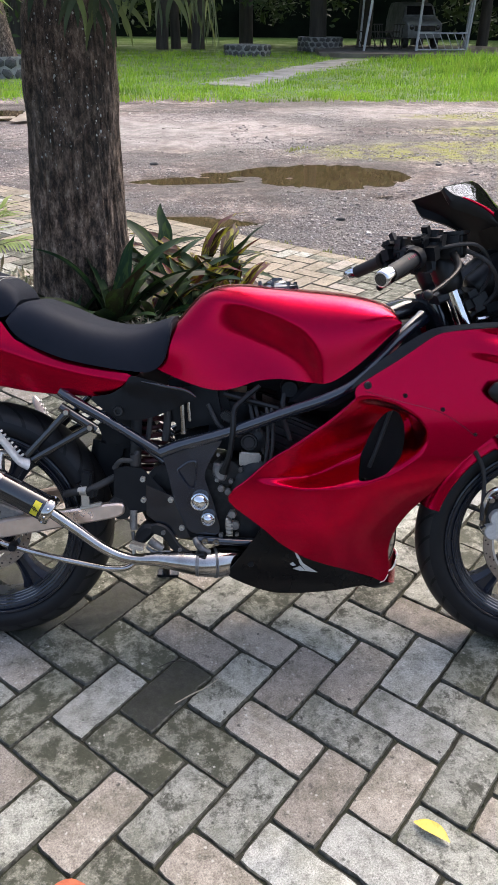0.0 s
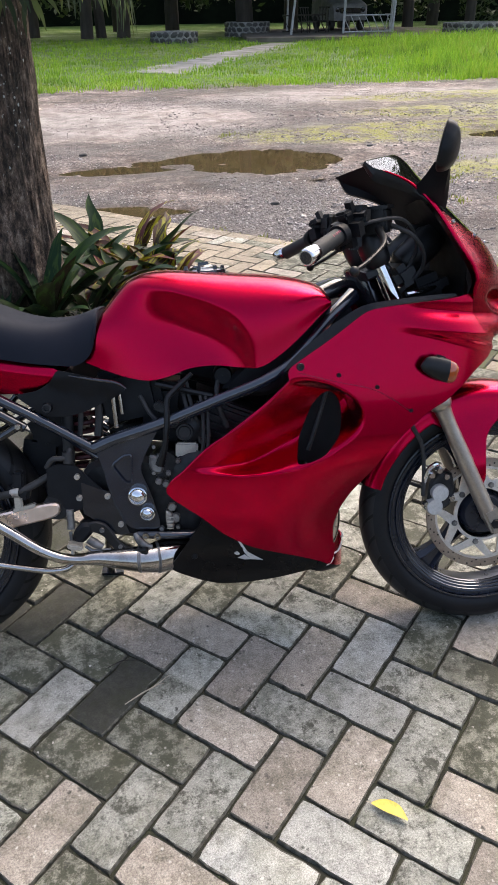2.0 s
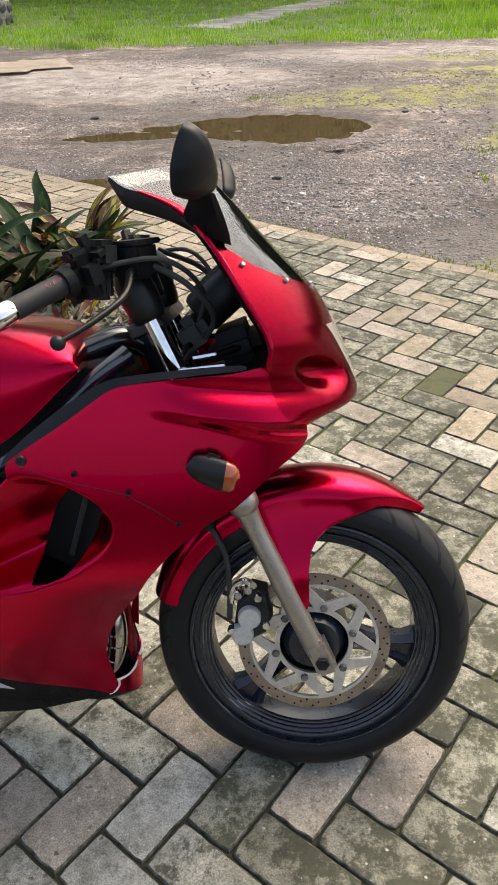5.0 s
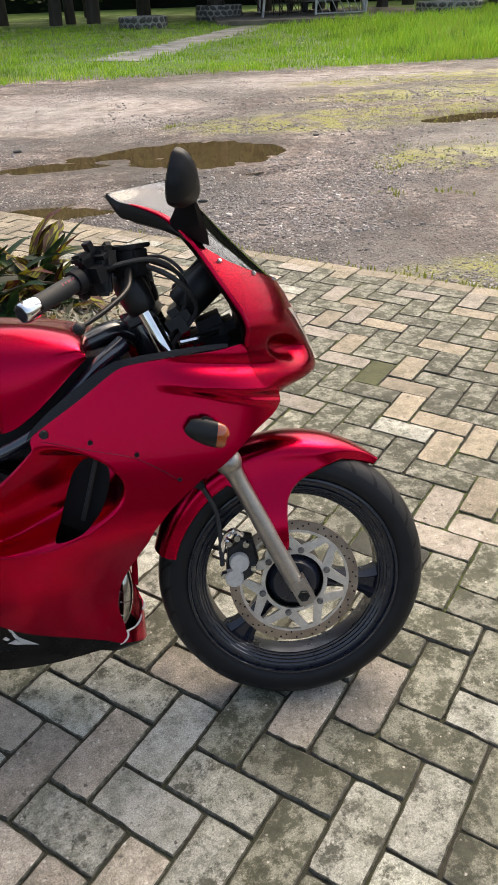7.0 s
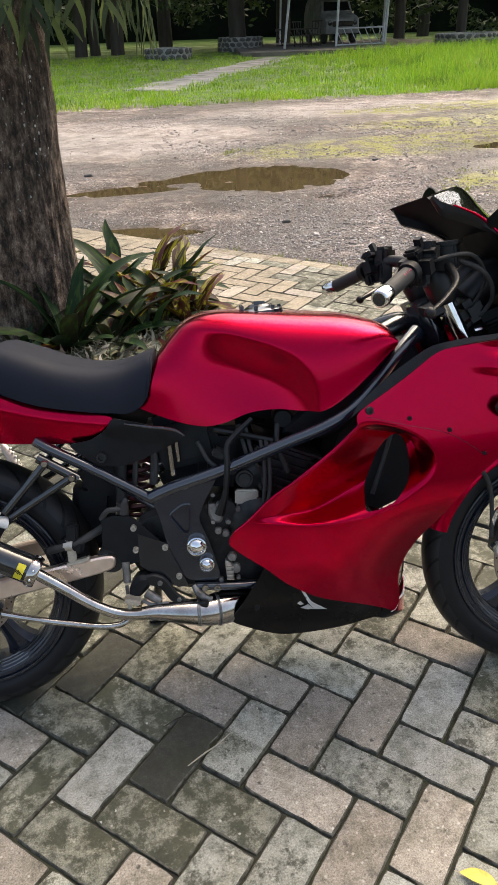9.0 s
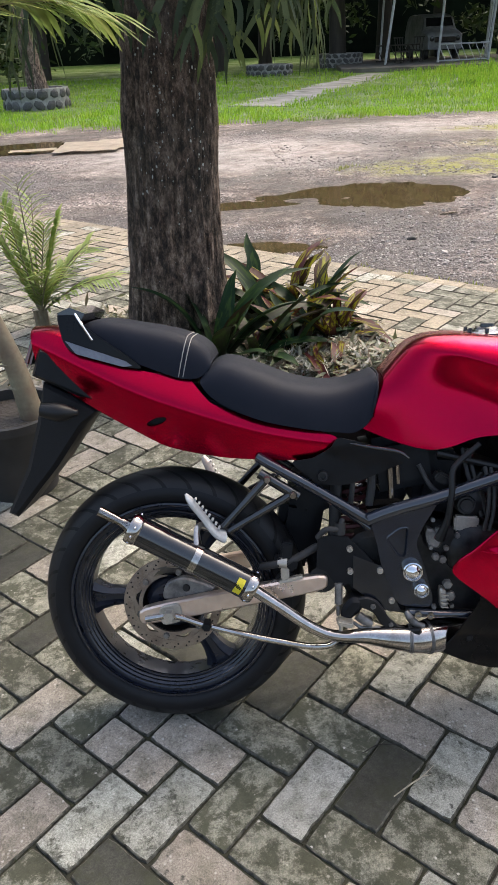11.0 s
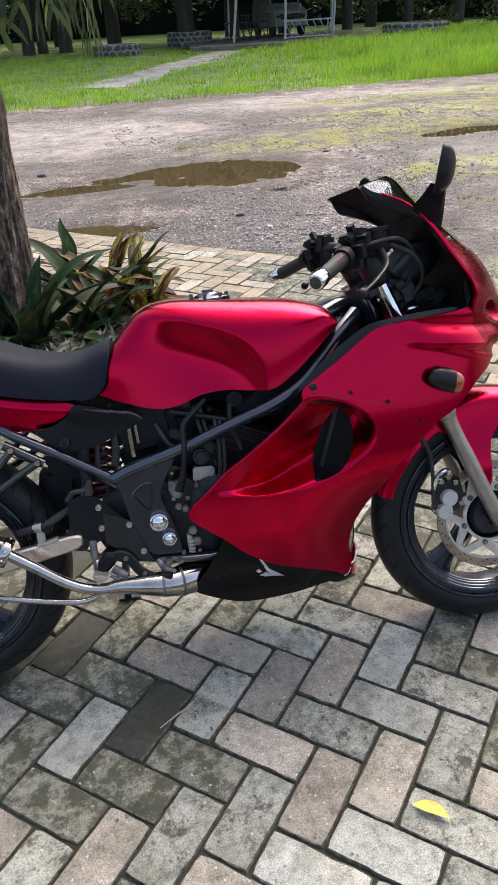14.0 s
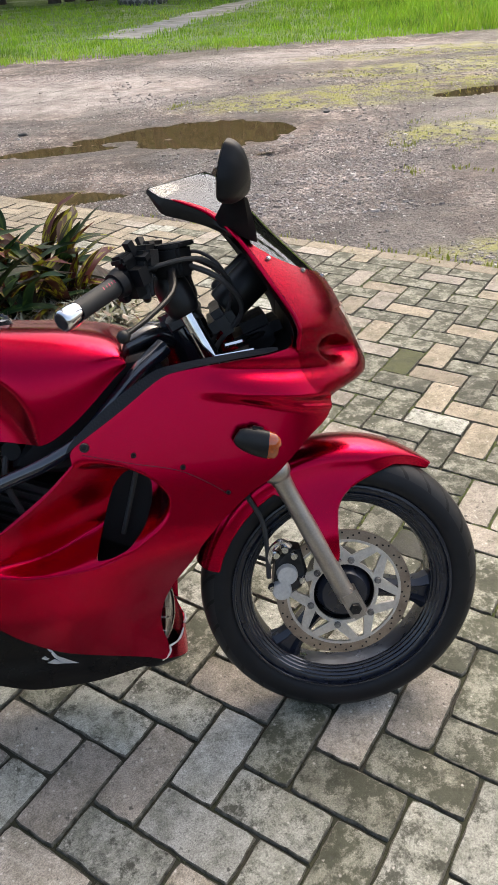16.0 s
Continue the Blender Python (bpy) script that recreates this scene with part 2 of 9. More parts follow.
def tyre_material():
    m, nt, b = nodes_of("tyre rubber with grooves")
    tc = nt.nodes.new("ShaderNodeTexCoord")
    sep = nt.nodes.new("ShaderNodeSeparateXYZ")
    nt.links.new(tc.outputs["Object"], sep.inputs["Vector"])

    def calc(op, a, c=0.0):
        n = nt.nodes.new("ShaderNodeMath")
        n.operation = op
        for sock, v in zip(n.inputs, (a, c)):
            if isinstance(v, bpy.types.NodeSocket):
                nt.links.new(v, sock)
            else:
                sock.default_value = v
        return n.outputs["Value"]
    ang = calc("DIVIDE", calc("ARCTAN2", sep.outputs["Z"], sep.outputs["X"]), 2 * math.pi)
    rad = calc("SQRT", calc("ADD", calc("MULTIPLY", sep.outputs["X"], sep.outputs["X"]), calc("MULTIPLY", sep.outputs["Z"], sep.outputs["Z"])))
    saw = calc("FRACT", calc("ADD", calc("MULTIPLY", ang, 30.0), calc("MULTIPLY", calc("ABSOLUTE", sep.outputs["Y"]), 26.0)))
    groove = calc("LESS_THAN", saw, 0.17)
    tread = calc("GREATER_THAN", rad, 0.262)
    cut = calc("MULTIPLY", groove, calc("MULTIPLY", tread, calc("GREATER_THAN", calc("ABSOLUTE", sep.outputs["Y"]), 0.008)))
    dust = noise_node(nt, 22, 5)
    col = mix(nt, ramp(nt, dust, [(0.35, (0, 0, 0)), (0.75, (1, 1, 1))]), (0.0045, 0.0048, 0.0064), (0.008, 0.0082, 0.0098))
    col = mix(nt, calc("MULTIPLY", tread, 0.8), col, mix(nt, dust, (0.012, 0.012, 0.0125), (0.024, 0.0235, 0.023)))
    # grooves coloured near black: their shade is put into the colour as well
    nt.links.new(mix(nt, cut, col, (0.0015, 0.0015, 0.0015)), b.inputs["Base Color"])
    b.inputs["Roughness"].default_value, b.inputs["Specular IOR Level"].default_value = 0.48, 0.25
    fine = bump(nt, b, noise_node(nt, 350, 3), 0.2, 0.0006)
    inv = calc("SUBTRACT", 1.0, cut)
    bump(nt, b, inv, 1.0, 0.005, fine)
    return m


M["tyre"] = tyre_material()


def carbon_material():
    m, nt, b = nodes_of("carbon weave")
    tc = nt.nodes.new("ShaderNodeTexCoord")
    mp = nt.nodes.new("ShaderNodeMapping")
    mp.inputs["Rotation"].default_value = (0, radians(35), 0)
    nt.links.new(tc.outputs["Object"], mp.inputs["Vector"])
    ck = nt.nodes.new("ShaderNodeTexChecker")
    ck.inputs["Scale"].default_value = 330
    nt.links.new(mp.outputs["Vector"], ck.inputs["Vector"])
    nt.links.new(mix(nt, ck.outputs["Fac"], (0.002, 0.002, 0.0025), (0.011, 0.011, 0.012)), b.inputs["Base Color"])
    b.inputs["Roughness"].default_value, b.inputs["Coat Weight"].default_value, b.inputs["Metallic"].default_value = 0.45, 0.12, 0.0
    b.inputs["Specular IOR Level"].default_value = 0.2
    return m


M["carbon"] = carbon_material()


def clear_material(name, tint, through, rough):
    """A thin clear or smoked sheet: part see-through, part gloss."""
    m, nt, b = nodes_of(name)
    b.inputs["Base Color"].default_value = (*tint, 1)
    b.inputs["Roughness"].default_value, b.inputs["Coat Weight"].default_value = rough, 1.0
    b.inputs["Specular IOR Level"].default_value = 0.8
    tr = nt.nodes.new("ShaderNodeBsdfTransparent")
    mx = nt.nodes.new("ShaderNodeMixShader")
    mx.inputs["Fac"].default_value = through
    nt.links.new(b.outputs["BSDF"], mx.inputs[1])
    nt.links.new(tr.outputs["BSDF"], mx.inputs[2])
    nt.links.new(mx.outputs["Shader"], nt.nodes["Material Output"].inputs["Surface"])
    return m


M["smoke_screen"] = clear_material("smoked acrylic", (0.006, 0.006, 0.007), 0.05, 0.03)
M["lamp_clear"] = clear_material("headlamp glass", (0.62, 0.6, 0.53), 0.08, 0.12)
M["liner"] = mat("dark inner plastic", (0.006, 0.006, 0.007), (0.01, 0.01, 0.011), 0.55, 0.7, spec=0.25, bump_s=0.0)
M["frame_black"] = mat("blue-black frame enamel", (0.008, 0.0115, 0.02), (0.012, 0.016, 0.026), 0.16, 0.26, coat=1.0, bump_s=0.0)
M["joint_crumb"] = mat("dirt and moss crumbs", (0.05, 0.044, 0.03), (0.045, 0.055, 0.018), 0.95, scale=20)
M["wheel_black"] = mat("black wheel enamel", (0.008, 0.0105, 0.019), (0.011, 0.014, 0.024), 0.24, 0.36, coat=0.3, spec=0.4, bump_s=0.0)
M["rim_gloss"] = mat("glossy rim reflection beads", (0.034, 0.040, 0.058), (0.022, 0.027, 0.042), 0.12, 0.2, metal=0.7, coat=1.0, bump_s=0.0)

# finishes of the place
M["soil"] = mat("dark bed soil", (0.05, 0.042, 0.034), (0.028, 0.024, 0.02), 0.95, scale=6, fine=60, bump_s=0.8, bump_d=0.01)
M["pot_black"] = mat("black plant pot", (0.014, 0.014, 0.014), (0.03, 0.028, 0.026), 0.5, 0.7, scale=12)
M["concrete_path"] = mat("pale worn concrete", (0.3, 0.29, 0.28), (0.09, 0.1, 0.07), 0.85, scale=1.6, fine=14, bump_s=0.4, bump_d=0.01)
M["shed_floor"] = mat("dusty floor slab", (0.16, 0.14, 0.11), (0.08, 0.07, 0.055), 0.9, scale=1.2, fine=20, bump_s=0.3, bump_d=0.01)
M["pale_post"] = mat("pale painted steel", (0.5, 0.5, 0.49), (0.36, 0.36, 0.36), 0.5, 0.65, scale=4, fine=60, bump_s=0.1)
M["roof_sheet"] = mat("dark roof sheet", (0.05, 0.045, 0.04), (0.03, 0.028, 0.026), 0.7, scale=2)
M["planter_stone"] = mat("dark river stone", (0.09, 0.088, 0.085), (0.045, 0.044, 0.042), 0.6, 0.8, scale=5, fine=40, rand=0.35)
M["grout"] = mat("pale grout", (0.3, 0.295, 0.28), (0.17, 0.167, 0.155), 0.85, scale=8, fine=50, bump_s=0.4, bump_d=0.01)
M["cardboard"] = mat("weathered board", (0.54, 0.48, 0.40), (0.38, 0.33, 0.27), 0.85, scale=4, fine=50)
M["van_paint"] = mat("dusty grey paint", (0.2, 0.2, 0.19), (0.11, 0.11, 0.105), 0.5, 0.7, scale=3)
M["dark_glass"] = mat("dark glass", (0.008, 0.009, 0.01), (0.012, 0.012, 0.013), 0.1, bump_s=0.0)
M["leaf_orange"] = mat("fallen orange leaf", (0.55, 0.13, 0.045), (0.4, 0.09, 0.03), 0.55, scale=60, fine=300)
M["leaf_yellow"] = mat("fallen yellow leaf", (0.74, 0.56, 0.09), (0.55, 0.38, 0.06), 0.5, scale=60, fine=300)
M["dry_twig"] = mat("dry twig", (0.4, 0.36, 0.28), (0.2, 0.17, 0.12), 0.8, scale=40)
M["dry_leaf"] = mat("dry leaf", (0.24, 0.19, 0.13), (0.12, 0.09, 0.06), 0.7, scale=20)
M["palm_stem"] = mat("ringed palm stem", (0.22, 0.2, 0.13), (0.14, 0.09, 0.06), 0.55, scale=9, fine=60, bump_s=0.4, bump_d=0.004)
M["stone"] = mat("gravel stone", (0.3, 0.28, 0.26), (0.17, 0.155, 0.145), 0.85, scale=3, fine=60, bump_s=0.3, bump_d=0.004)
M["backdrop_woods"] = mat("painted woodland shade", (0.006, 0.008, 0.006), (0.014, 0.02, 0.012), 1.0, scale=0.35, fine=3, bump_s=0.0, spec=0.0)
M["far_bark"] = mat("far bark", (0.06, 0.05, 0.042), (0.03, 0.026, 0.022), 0.95, scale=1.5, fine=12, bump_s=0.4, bump_d=0.02, stretch=(3, 3, 0.6))


def leaf_material(name, a, b, c=None, rough=0.42, through=0.25, along=None, gloss=0.28, patches=None):
    """A leaf: colour varied leaf by leaf, some light passing through. along: a second colour in streaks;
    patches: a deeper and a drier colour in broad patches of a lawn."""
    m, nt, bs = nodes_of(name)
    geo, oi = nt.nodes.new("ShaderNodeNewGeometry"), nt.nodes.new("ShaderNodeObjectInfo")
    add = nt.nodes.new("ShaderNodeMath")
    add.operation = "ADD"
    nt.links.new(geo.outputs["Random Per Island"], add.inputs[0])
    nt.links.new(oi.outputs["Random"], add.inputs[1])
    fr = nt.nodes.new("ShaderNodeMath")
    fr.operation = "FRACT"
    nt.links.new(add.outputs[0], fr.inputs[0])
    col = ramp(nt, fr.outputs[0], [(0.0, a), (0.55, b), (1.0, c or b)])
    if patches:
        col = mix(nt, ramp(nt, noise_node(nt, 0.55, 5, 0.65), [(0.36, (0.8, 0.8, 0.8)), (0.5, (0, 0, 0))]), col, patches[0])
        col = mix(nt, ramp(nt, noise_node(nt, 0.9, 5, 0.7, "Object", (1, 1.6, 1)), [(0.52, (0, 0, 0)), (0.66, (0.7, 0.7, 0.7))]), col, patches[1])
    if along:
        col = mix(nt, ramp(nt, noise_node(nt, 9, 3, 0.5, "Object", (0.5, 6, 6)), [(0.5, (0, 0, 0)), (0.62, (1, 1, 1))]), col, along)
    nt.links.new(mix(nt, 0.3, col, ramp(nt, noise_node(nt, 26, 4), [(0.3, (0.3, 0.3, 0.3)), (0.7, (0.7, 0.7, 0.7))]), "OVERLAY"), bs.inputs["Base Color"])
    bs.inputs["Roughness"].default_value, bs.inputs["Specular IOR Level"].default_value = rough, gloss
    tl = nt.nodes.new("ShaderNodeBsdfTranslucent")
    nt.links.new(col, tl.inputs["Color"])
    mx = nt.nodes.new("ShaderNodeMixShader")
    mx.inputs["Fac"].default_value = through
    nt.links.new(bs.outputs["BSDF"], mx.inputs[1])
    nt.links.new(tl.outputs["BSDF"], mx.inputs[2])
    nt.links.new(mx.outputs["Shader"], nt.nodes["Material Output"].inputs["Surface"])
    return m


M["unseen_dark"] = mat("dark unseen wall", (0.085, 0.077, 0.068), (0.055, 0.05, 0.044), 0.9, scale=0.8, fine=20)
M["strap_leaf"] = leaf_material("dark striped strap leaf", (0.006, 0.02, 0.009), (0.009, 0.028, 0.010), (0.026, 0.010, 0.010), 0.5, through=0.12, along=(0.03, 0.06, 0.014), gloss=0.14)
M["red_leaf"] = leaf_material("maroon strap leaf", (0.075, 0.010, 0.014), (0.045, 0.011, 0.011), (0.014, 0.03, 0.010), 0.45, through=0.2, along=(0.2, 0.2, 0.012), gloss=0.14)
M["pale_leaf"] = leaf_material("pale variegated ground cover", (0.5, 0.48, 0.43), (0.1, 0.12, 0.055), (0.26, 0.2, 0.16), 0.6)
M["fern_leaf"] = leaf_material("grey-green staghorn frond", (0.055, 0.085, 0.05), (0.09, 0.125, 0.07), (0.24, 0.3, 0.1), 0.5, through=0.35)
M["palm_leaf"] = leaf_material("palm leaflet", (0.14, 0.22, 0.05), (0.21, 0.29, 0.075), (0.3, 0.33, 0.1), 0.42, through=0.4)
M["crown_leaf"] = leaf_material("tree leaf", (0.03, 0.055, 0.015), (0.05, 0.08, 0.02), (0.04, 0.06, 0.02), 0.5, through=0.25)
M["wood_leaf"] = leaf_material("woodland leaf", (0.024, 0.04, 0.014), (0.042, 0.068, 0.018), (0.034, 0.056, 0.018), 0.6, through=0.15)
M["grass_blade"] = leaf_material("fresh grass", (0.19, 0.39, 0.025), (0.25, 0.46, 0.035), (0.34, 0.51, 0.05), 0.55, through=0.4, patches=((0.07, 0.15, 0.02), (0.36, 0.38, 0.08)))
M["tuft_blade"] = leaf_material("yellow-green tuft", (0.2, 0.24, 0.04), (0.27, 0.28, 0.07), (0.15, 0.22, 0.03), 0.6, through=0.4)


def ground_material():
    """Gravel and mud, with wet hollows, thin moss in patches, and turf beyond the yard."""
    m, nt, b = nodes_of("gravel yard")
    tc = nt.nodes.new("ShaderNodeTexCoord")
    vor = nt.nodes.new("ShaderNodeTexVoronoi")
    vor.inputs["Scale"].default_value, vor.inputs["Randomness"].default_value = 42, 1.0
    nt.links.new(tc.outputs["Object"], vor.inputs["Vector"])
    big, mid, small = noise_node(nt, 0.55, 5, 0.6), noise_node(nt, 3.2, 6, 0.65), noise_node(nt, 55, 4, 0.7)
    grav = mix(nt, ramp(nt, vor.outputs["Color"], [(0.2, (0, 0, 0)), (0.85, (1, 1, 1))]), (0.13, 0.117, 0.113), (0.48, 0.445, 0.42))
    mud = mix(nt, ramp(nt, small, [(0.35, (0, 0, 0)), (0.65, (1, 1, 1))]), (0.13, 0.11, 0.1), (0.29, 0.248, 0.23))
    base = mix(nt, ramp(nt, mid, [(0.42, (0, 0, 0)), (0.56, (1, 1, 1))]), mud, grav)
    track = noise_node(nt, 1.1, 6, 0.7, "Object", (0.55, 1.7, 1))
    base = mix(nt, ramp(nt, track, [(0.40, (1, 1, 1)), (0.50, (0, 0, 0))]), base, mix(nt, 0.5, base, (0.055, 0.048, 0.045)))
    base = mix(nt, ramp(nt, big, [(0.46, (0.8, 0.8, 0.8)), (0.57, (0, 0, 0))]), base, (0.05, 0.043, 0.04))
    blotch = noise_node(nt, 1.7, 8, 0.72)
    base = mix(nt, 1.0, base, ramp(nt, blotch, [(0.36, (0.42, 0.39, 0.37)), (0.5, (0.82, 0.79, 0.77)), (0.64, (1.15, 1.1, 1.06))]), "MULTIPLY")
    grit = noise_node(nt, 14, 8, 0.8)
    base = mix(nt, 1.0, base, ramp(nt, grit, [(0.39, (0.42, 0.39, 0.37)), (0.5, (0.9, 0.88, 0.86)), (0.61, (1.4, 1.36, 1.32))]), "MULTIPLY")
    # moss bands in the middle of the yard
    sep = nt.nodes.new("ShaderNodeSeparateXYZ")
    nt.links.new(tc.outputs["Object"], sep.inputs["Vector"])

    def calc(op, a, c=0.0):
        n = nt.nodes.new("ShaderNodeMath")
        n.operation = op
        for sock, v in zip(n.inputs, (a, c)):
            if isinstance(v, bpy.types.NodeSocket):
                nt.links.new(v, sock)
            else:
                sock.default_value = v
        return n.outputs["Value"]

    def bell(cx, cy, rx, ry):
        dx = calc("DIVIDE", calc("SUBTRACT", sep.outputs["X"], cx), rx)
        dy = calc("DIVIDE", calc("SUBTRACT", sep.outputs["Y"], cy), ry)
        return calc("MAXIMUM", calc("SUBTRACT", 1.0, calc("ADD", calc("MULTIPLY", dx, dx), calc("MULTIPLY", dy, dy))), 0.0)
    patch = calc("MAXIMUM", calc("MAXIMUM", bell(4.3, 8.1, 3.0, 0.9), bell(6.6, 9.8, 3.2, 0.9)), calc("MAXIMUM", bell(4.1, 5.6, 1.1, 0.6), bell(7.6, 11.6, 4.0, 0.8)))
    patch = calc("MAXIMUM", patch, bell(2.9, 2.2, 1.6, 0.8))
    pale = calc("MULTIPLY", calc("MINIMUM", calc("MULTIPLY", calc("MAXIMUM", bell(0.3, 10.3, 2.6, 2.2), bell(4.6, 12.2, 3.2, 1.3)), 1.6), 1.0), ramp(nt, mid, [(0.3, (0.1, 0.1, 0.1)), (0.6, (0.75, 0.75, 0.75))]))
    base = mix(nt, pale, base, mix(nt, grit, (0.16, 0.142, 0.132), (0.56, 0.515, 0.48)))
    moss = calc("MULTIPLY", calc("MINIMUM", calc("MULTIPLY", patch, 2.0), 1.0), ramp(nt, noise_node(nt, 3.4, 7, 0.75), [(0.43, (0, 0, 0)), (0.55, (1, 1, 1))]))
    base = mix(nt, moss, base, mix(nt, small, (0.115, 0.13, 0.02), (0.29, 0.275, 0.075)))
    # wet mud round the puddles
    soak = bell(1.5, 6.75, 1.5, 0.95)
    for spot in ((0.2, 6.55, 0.95, 0.42), (0.15, 4.85, 1.0, 0.42), (4.95, 7.65, 1.3, 0.6), (1.0, 5.6, 1.2, 0.5)):
        soak = calc("MAXIMUM", soak, bell(*spot))
    soak = calc("MULTIPLY", calc("MINIMUM", calc("MULTIPLY", soak, 2.2), 1.0), ramp(nt, noise_node(nt, 2.6, 7, 0.72), [(0.38, (0.15, 0.15, 0.15)), (0.56, (0.85, 0.85, 0.85))]))
    base = mix(nt, soak, base, mix(nt, 1.0, base, (0.42, 0.39, 0.36), "MULTIPLY"))
    # turf from about 14 m on
    edge = calc("ADD", sep.outputs["Y"], calc("MULTIPLY", calc("SUBTRACT", mid, 0.5), 1.6))
    edge = calc("ADD", edge, calc("MULTIPLY", sep.outputs["X"], 0.09))
    turf = calc("MINIMUM", calc("MAXIMUM", calc("SUBTRACT", edge, 14.4), 0.0), 1.0)
    base = mix(nt, turf, base, mix(nt, mid, (0.05, 0.1, 0.015), (0.1, 0.17, 0.02)))
    # unseen ground behind the camera, darkened to dim reflections in the paintwork
    darkened = calc("MINIMUM", calc("MAXIMUM", calc("SUBTRACT", -1.6, sep.outputs["Y"]), 0.0), 1.0)
    base = mix(nt, darkened, base, mix(nt, small, (0.035, 0.032, 0.024), (0.07, 0.065, 0.045)))
    nt.links.new(base, b.inputs["Base Color"])
    wet = nt.nodes.new("ShaderNodeMapRange")
    wet.inputs["From Min"].default_value, wet.inputs["From Max"].default_value = 0.32, 0.56
    wet.inputs["To Min"].default_value, wet.inputs["To Max"].default_value = 0.38, 0.92
    nt.links.new(big, wet.inputs["Value"])
    nt.links.new(wet.outputs["Result"], b.inputs["Roughness"])
    f = bump(nt, b, vor.outputs["Distance"], 0.6, 0.012)
    f = bump(nt, b, grit, 0.7, 0.03, f)
    bump(nt, b, mid, 0.5, 0.03, f)
    return m


M["yard"] = ground_material()


def water_material():
    m, nt, b = nodes_of("muddy puddle water")
    nt.links.new(mix(nt, ramp(nt, noise_node(nt, 5, 6, 0.7), [(0.36, (0, 0, 0)), (0.62, (1, 1, 1))]), (0.090, 0.068, 0.034), (0.060, 0.045, 0.022)), b.inputs["Base Color"])
    b.inputs["Roughness"].default_value, b.inputs["Specular IOR Level"].default_value = 0.03, 0.6
    bump(nt, b, noise_node(nt, 9, 2, 0.5, "Object", (1, 1, 1)), 0.02, 0.002)
    return m


M["puddle"] = water_material()


def paver_material(name, c1, c2, moss, amount, dark=0.35, chips=0.12):
    """Concrete with pits, dark grime and green growth towards its own stains."""
    m, nt, b = nodes_of(name)
    tc, oi = nt.nodes.new("ShaderNodeTexCoord"), nt.nodes.new("ShaderNodeObjectInfo")
    geo = nt.nodes.new("ShaderNodeNewGeometry")
    pos = geo.outputs["Position"]

    def noise_at(scale, detail, rough):
        n = nt.nodes.new("ShaderNodeTexNoise")
        n.inputs["Scale"].default_value, n.inputs["Detail"].default_value, n.inputs["Roughness"].default_value = scale, detail, rough
        nt.links.new(pos, n.inputs["Vector"])
        return n.outputs["Fac"]
    sand, blot, wide = noise_at(300, 5, 0.8), noise_at(34, 9, 0.8), noise_at(10.0, 7, 0.7)
    col = mix(nt, ramp(nt, blot, [(0.38, (0, 0, 0)), (0.66, (1, 1, 1))]), c1, c2)
    col = mix(nt, 0.62, col, ramp(nt, sand, [(0.34, (0.08, 0.08, 0.08)), (0.5, (0.5, 0.5, 0.5)), (0.66, (0.95, 0.95, 0.95))]), "OVERLAY")
    grime = ramp(nt, blot, [(0.5, (0, 0, 0)), (0.7, (1, 1, 1))])
    col = mix(nt, mix(nt, 1.0, grime, (dark,) * 3, "MULTIPLY"), col, (0.032, 0.032, 0.025))
    spread = noise_at(13.0, 9, 0.8)
    growth = ramp(nt, spread, [(0.585 - amount, (0, 0, 0)), (0.665 - amount, (1, 1, 1))])
    col = mix(nt, mix(nt, 1.0, growth, (0.9, 0.9, 0.9), "MULTIPLY"), col, moss)
    film = ramp(nt, wide, [(0.47, (0, 0, 0)), (0.62, (0.6, 0.6, 0.6))])
    col = mix(nt, film, col, mix(nt, 1.0, col, (0.42, 0.43, 0.35), "MULTIPLY"))
    def specks(scale, share, reach):
        """Scattered spots in a share of the cells, 1 inside a spot."""
        v = nt.nodes.new("ShaderNodeTexVoronoi")
        v.inputs["Scale"].default_value = scale
        wob = nt.nodes.new("ShaderNodeTexNoise")
        wob.inputs["Scale"].default_value = scale * 2.5
        nt.links.new(pos, wob.inputs["Vector"])
        shift = nt.nodes.new("ShaderNodeVectorMath")
        shift.operation = "MULTIPLY_ADD"
        shift.inputs[1].default_value = (0.5 / scale,) * 3
        nt.links.new(wob.outputs["Color"], shift.inputs[0])
        nt.links.new(pos, shift.inputs[2])
        nt.links.new(shift.outputs["Vector"], v.inputs["Vector"])
        spot = ramp(nt, v.outputs["Distance"], [(reach, (1, 1, 1)), (reach * 2.2, (0, 0, 0))])
        pick = nt.nodes.new("ShaderNodeSeparateColor")
        nt.links.new(v.outputs["Color"], pick.inputs["Color"])
        return mix(nt, 1.0, spot, ramp(nt, pick.outputs["Red"], [(1 - share, (0, 0, 0)), (1 - share * 0.4, (1, 1, 1))]), "MULTIPLY")
    pits, holes = specks(38, 0.34, 0.1), specks(80, 0.3, 0.13)
    col = mix(nt, mix(nt, 1.0, pits, (0.85, 0.85, 0.85), "MULTIPLY"), col, (0.035, 0.034, 0.028))
    col = mix(nt, mix(nt, 1.0, holes, (0.6, 0.6, 0.6), "MULTIPLY"), col, (0.05, 0.048, 0.04))
    if chips:
        col = mix(nt, mix(nt, 1.0, specks(95, chips, 0.16), (0.7, 0.7, 0.7), "MULTIPLY"), col, (0.62, 0.59, 0.53))
    hs, mr = nt.nodes.new("ShaderNodeHueSaturation"), nt.nodes.new("ShaderNodeMapRange")
    mr.inputs["To Min"].default_value, mr.inputs["To Max"].default_value = 0.66, 1.06
    add, fr = nt.nodes.new("ShaderNodeMath"), nt.nodes.new("ShaderNodeMath")
    add.operation, fr.operation = "ADD", "FRACT"
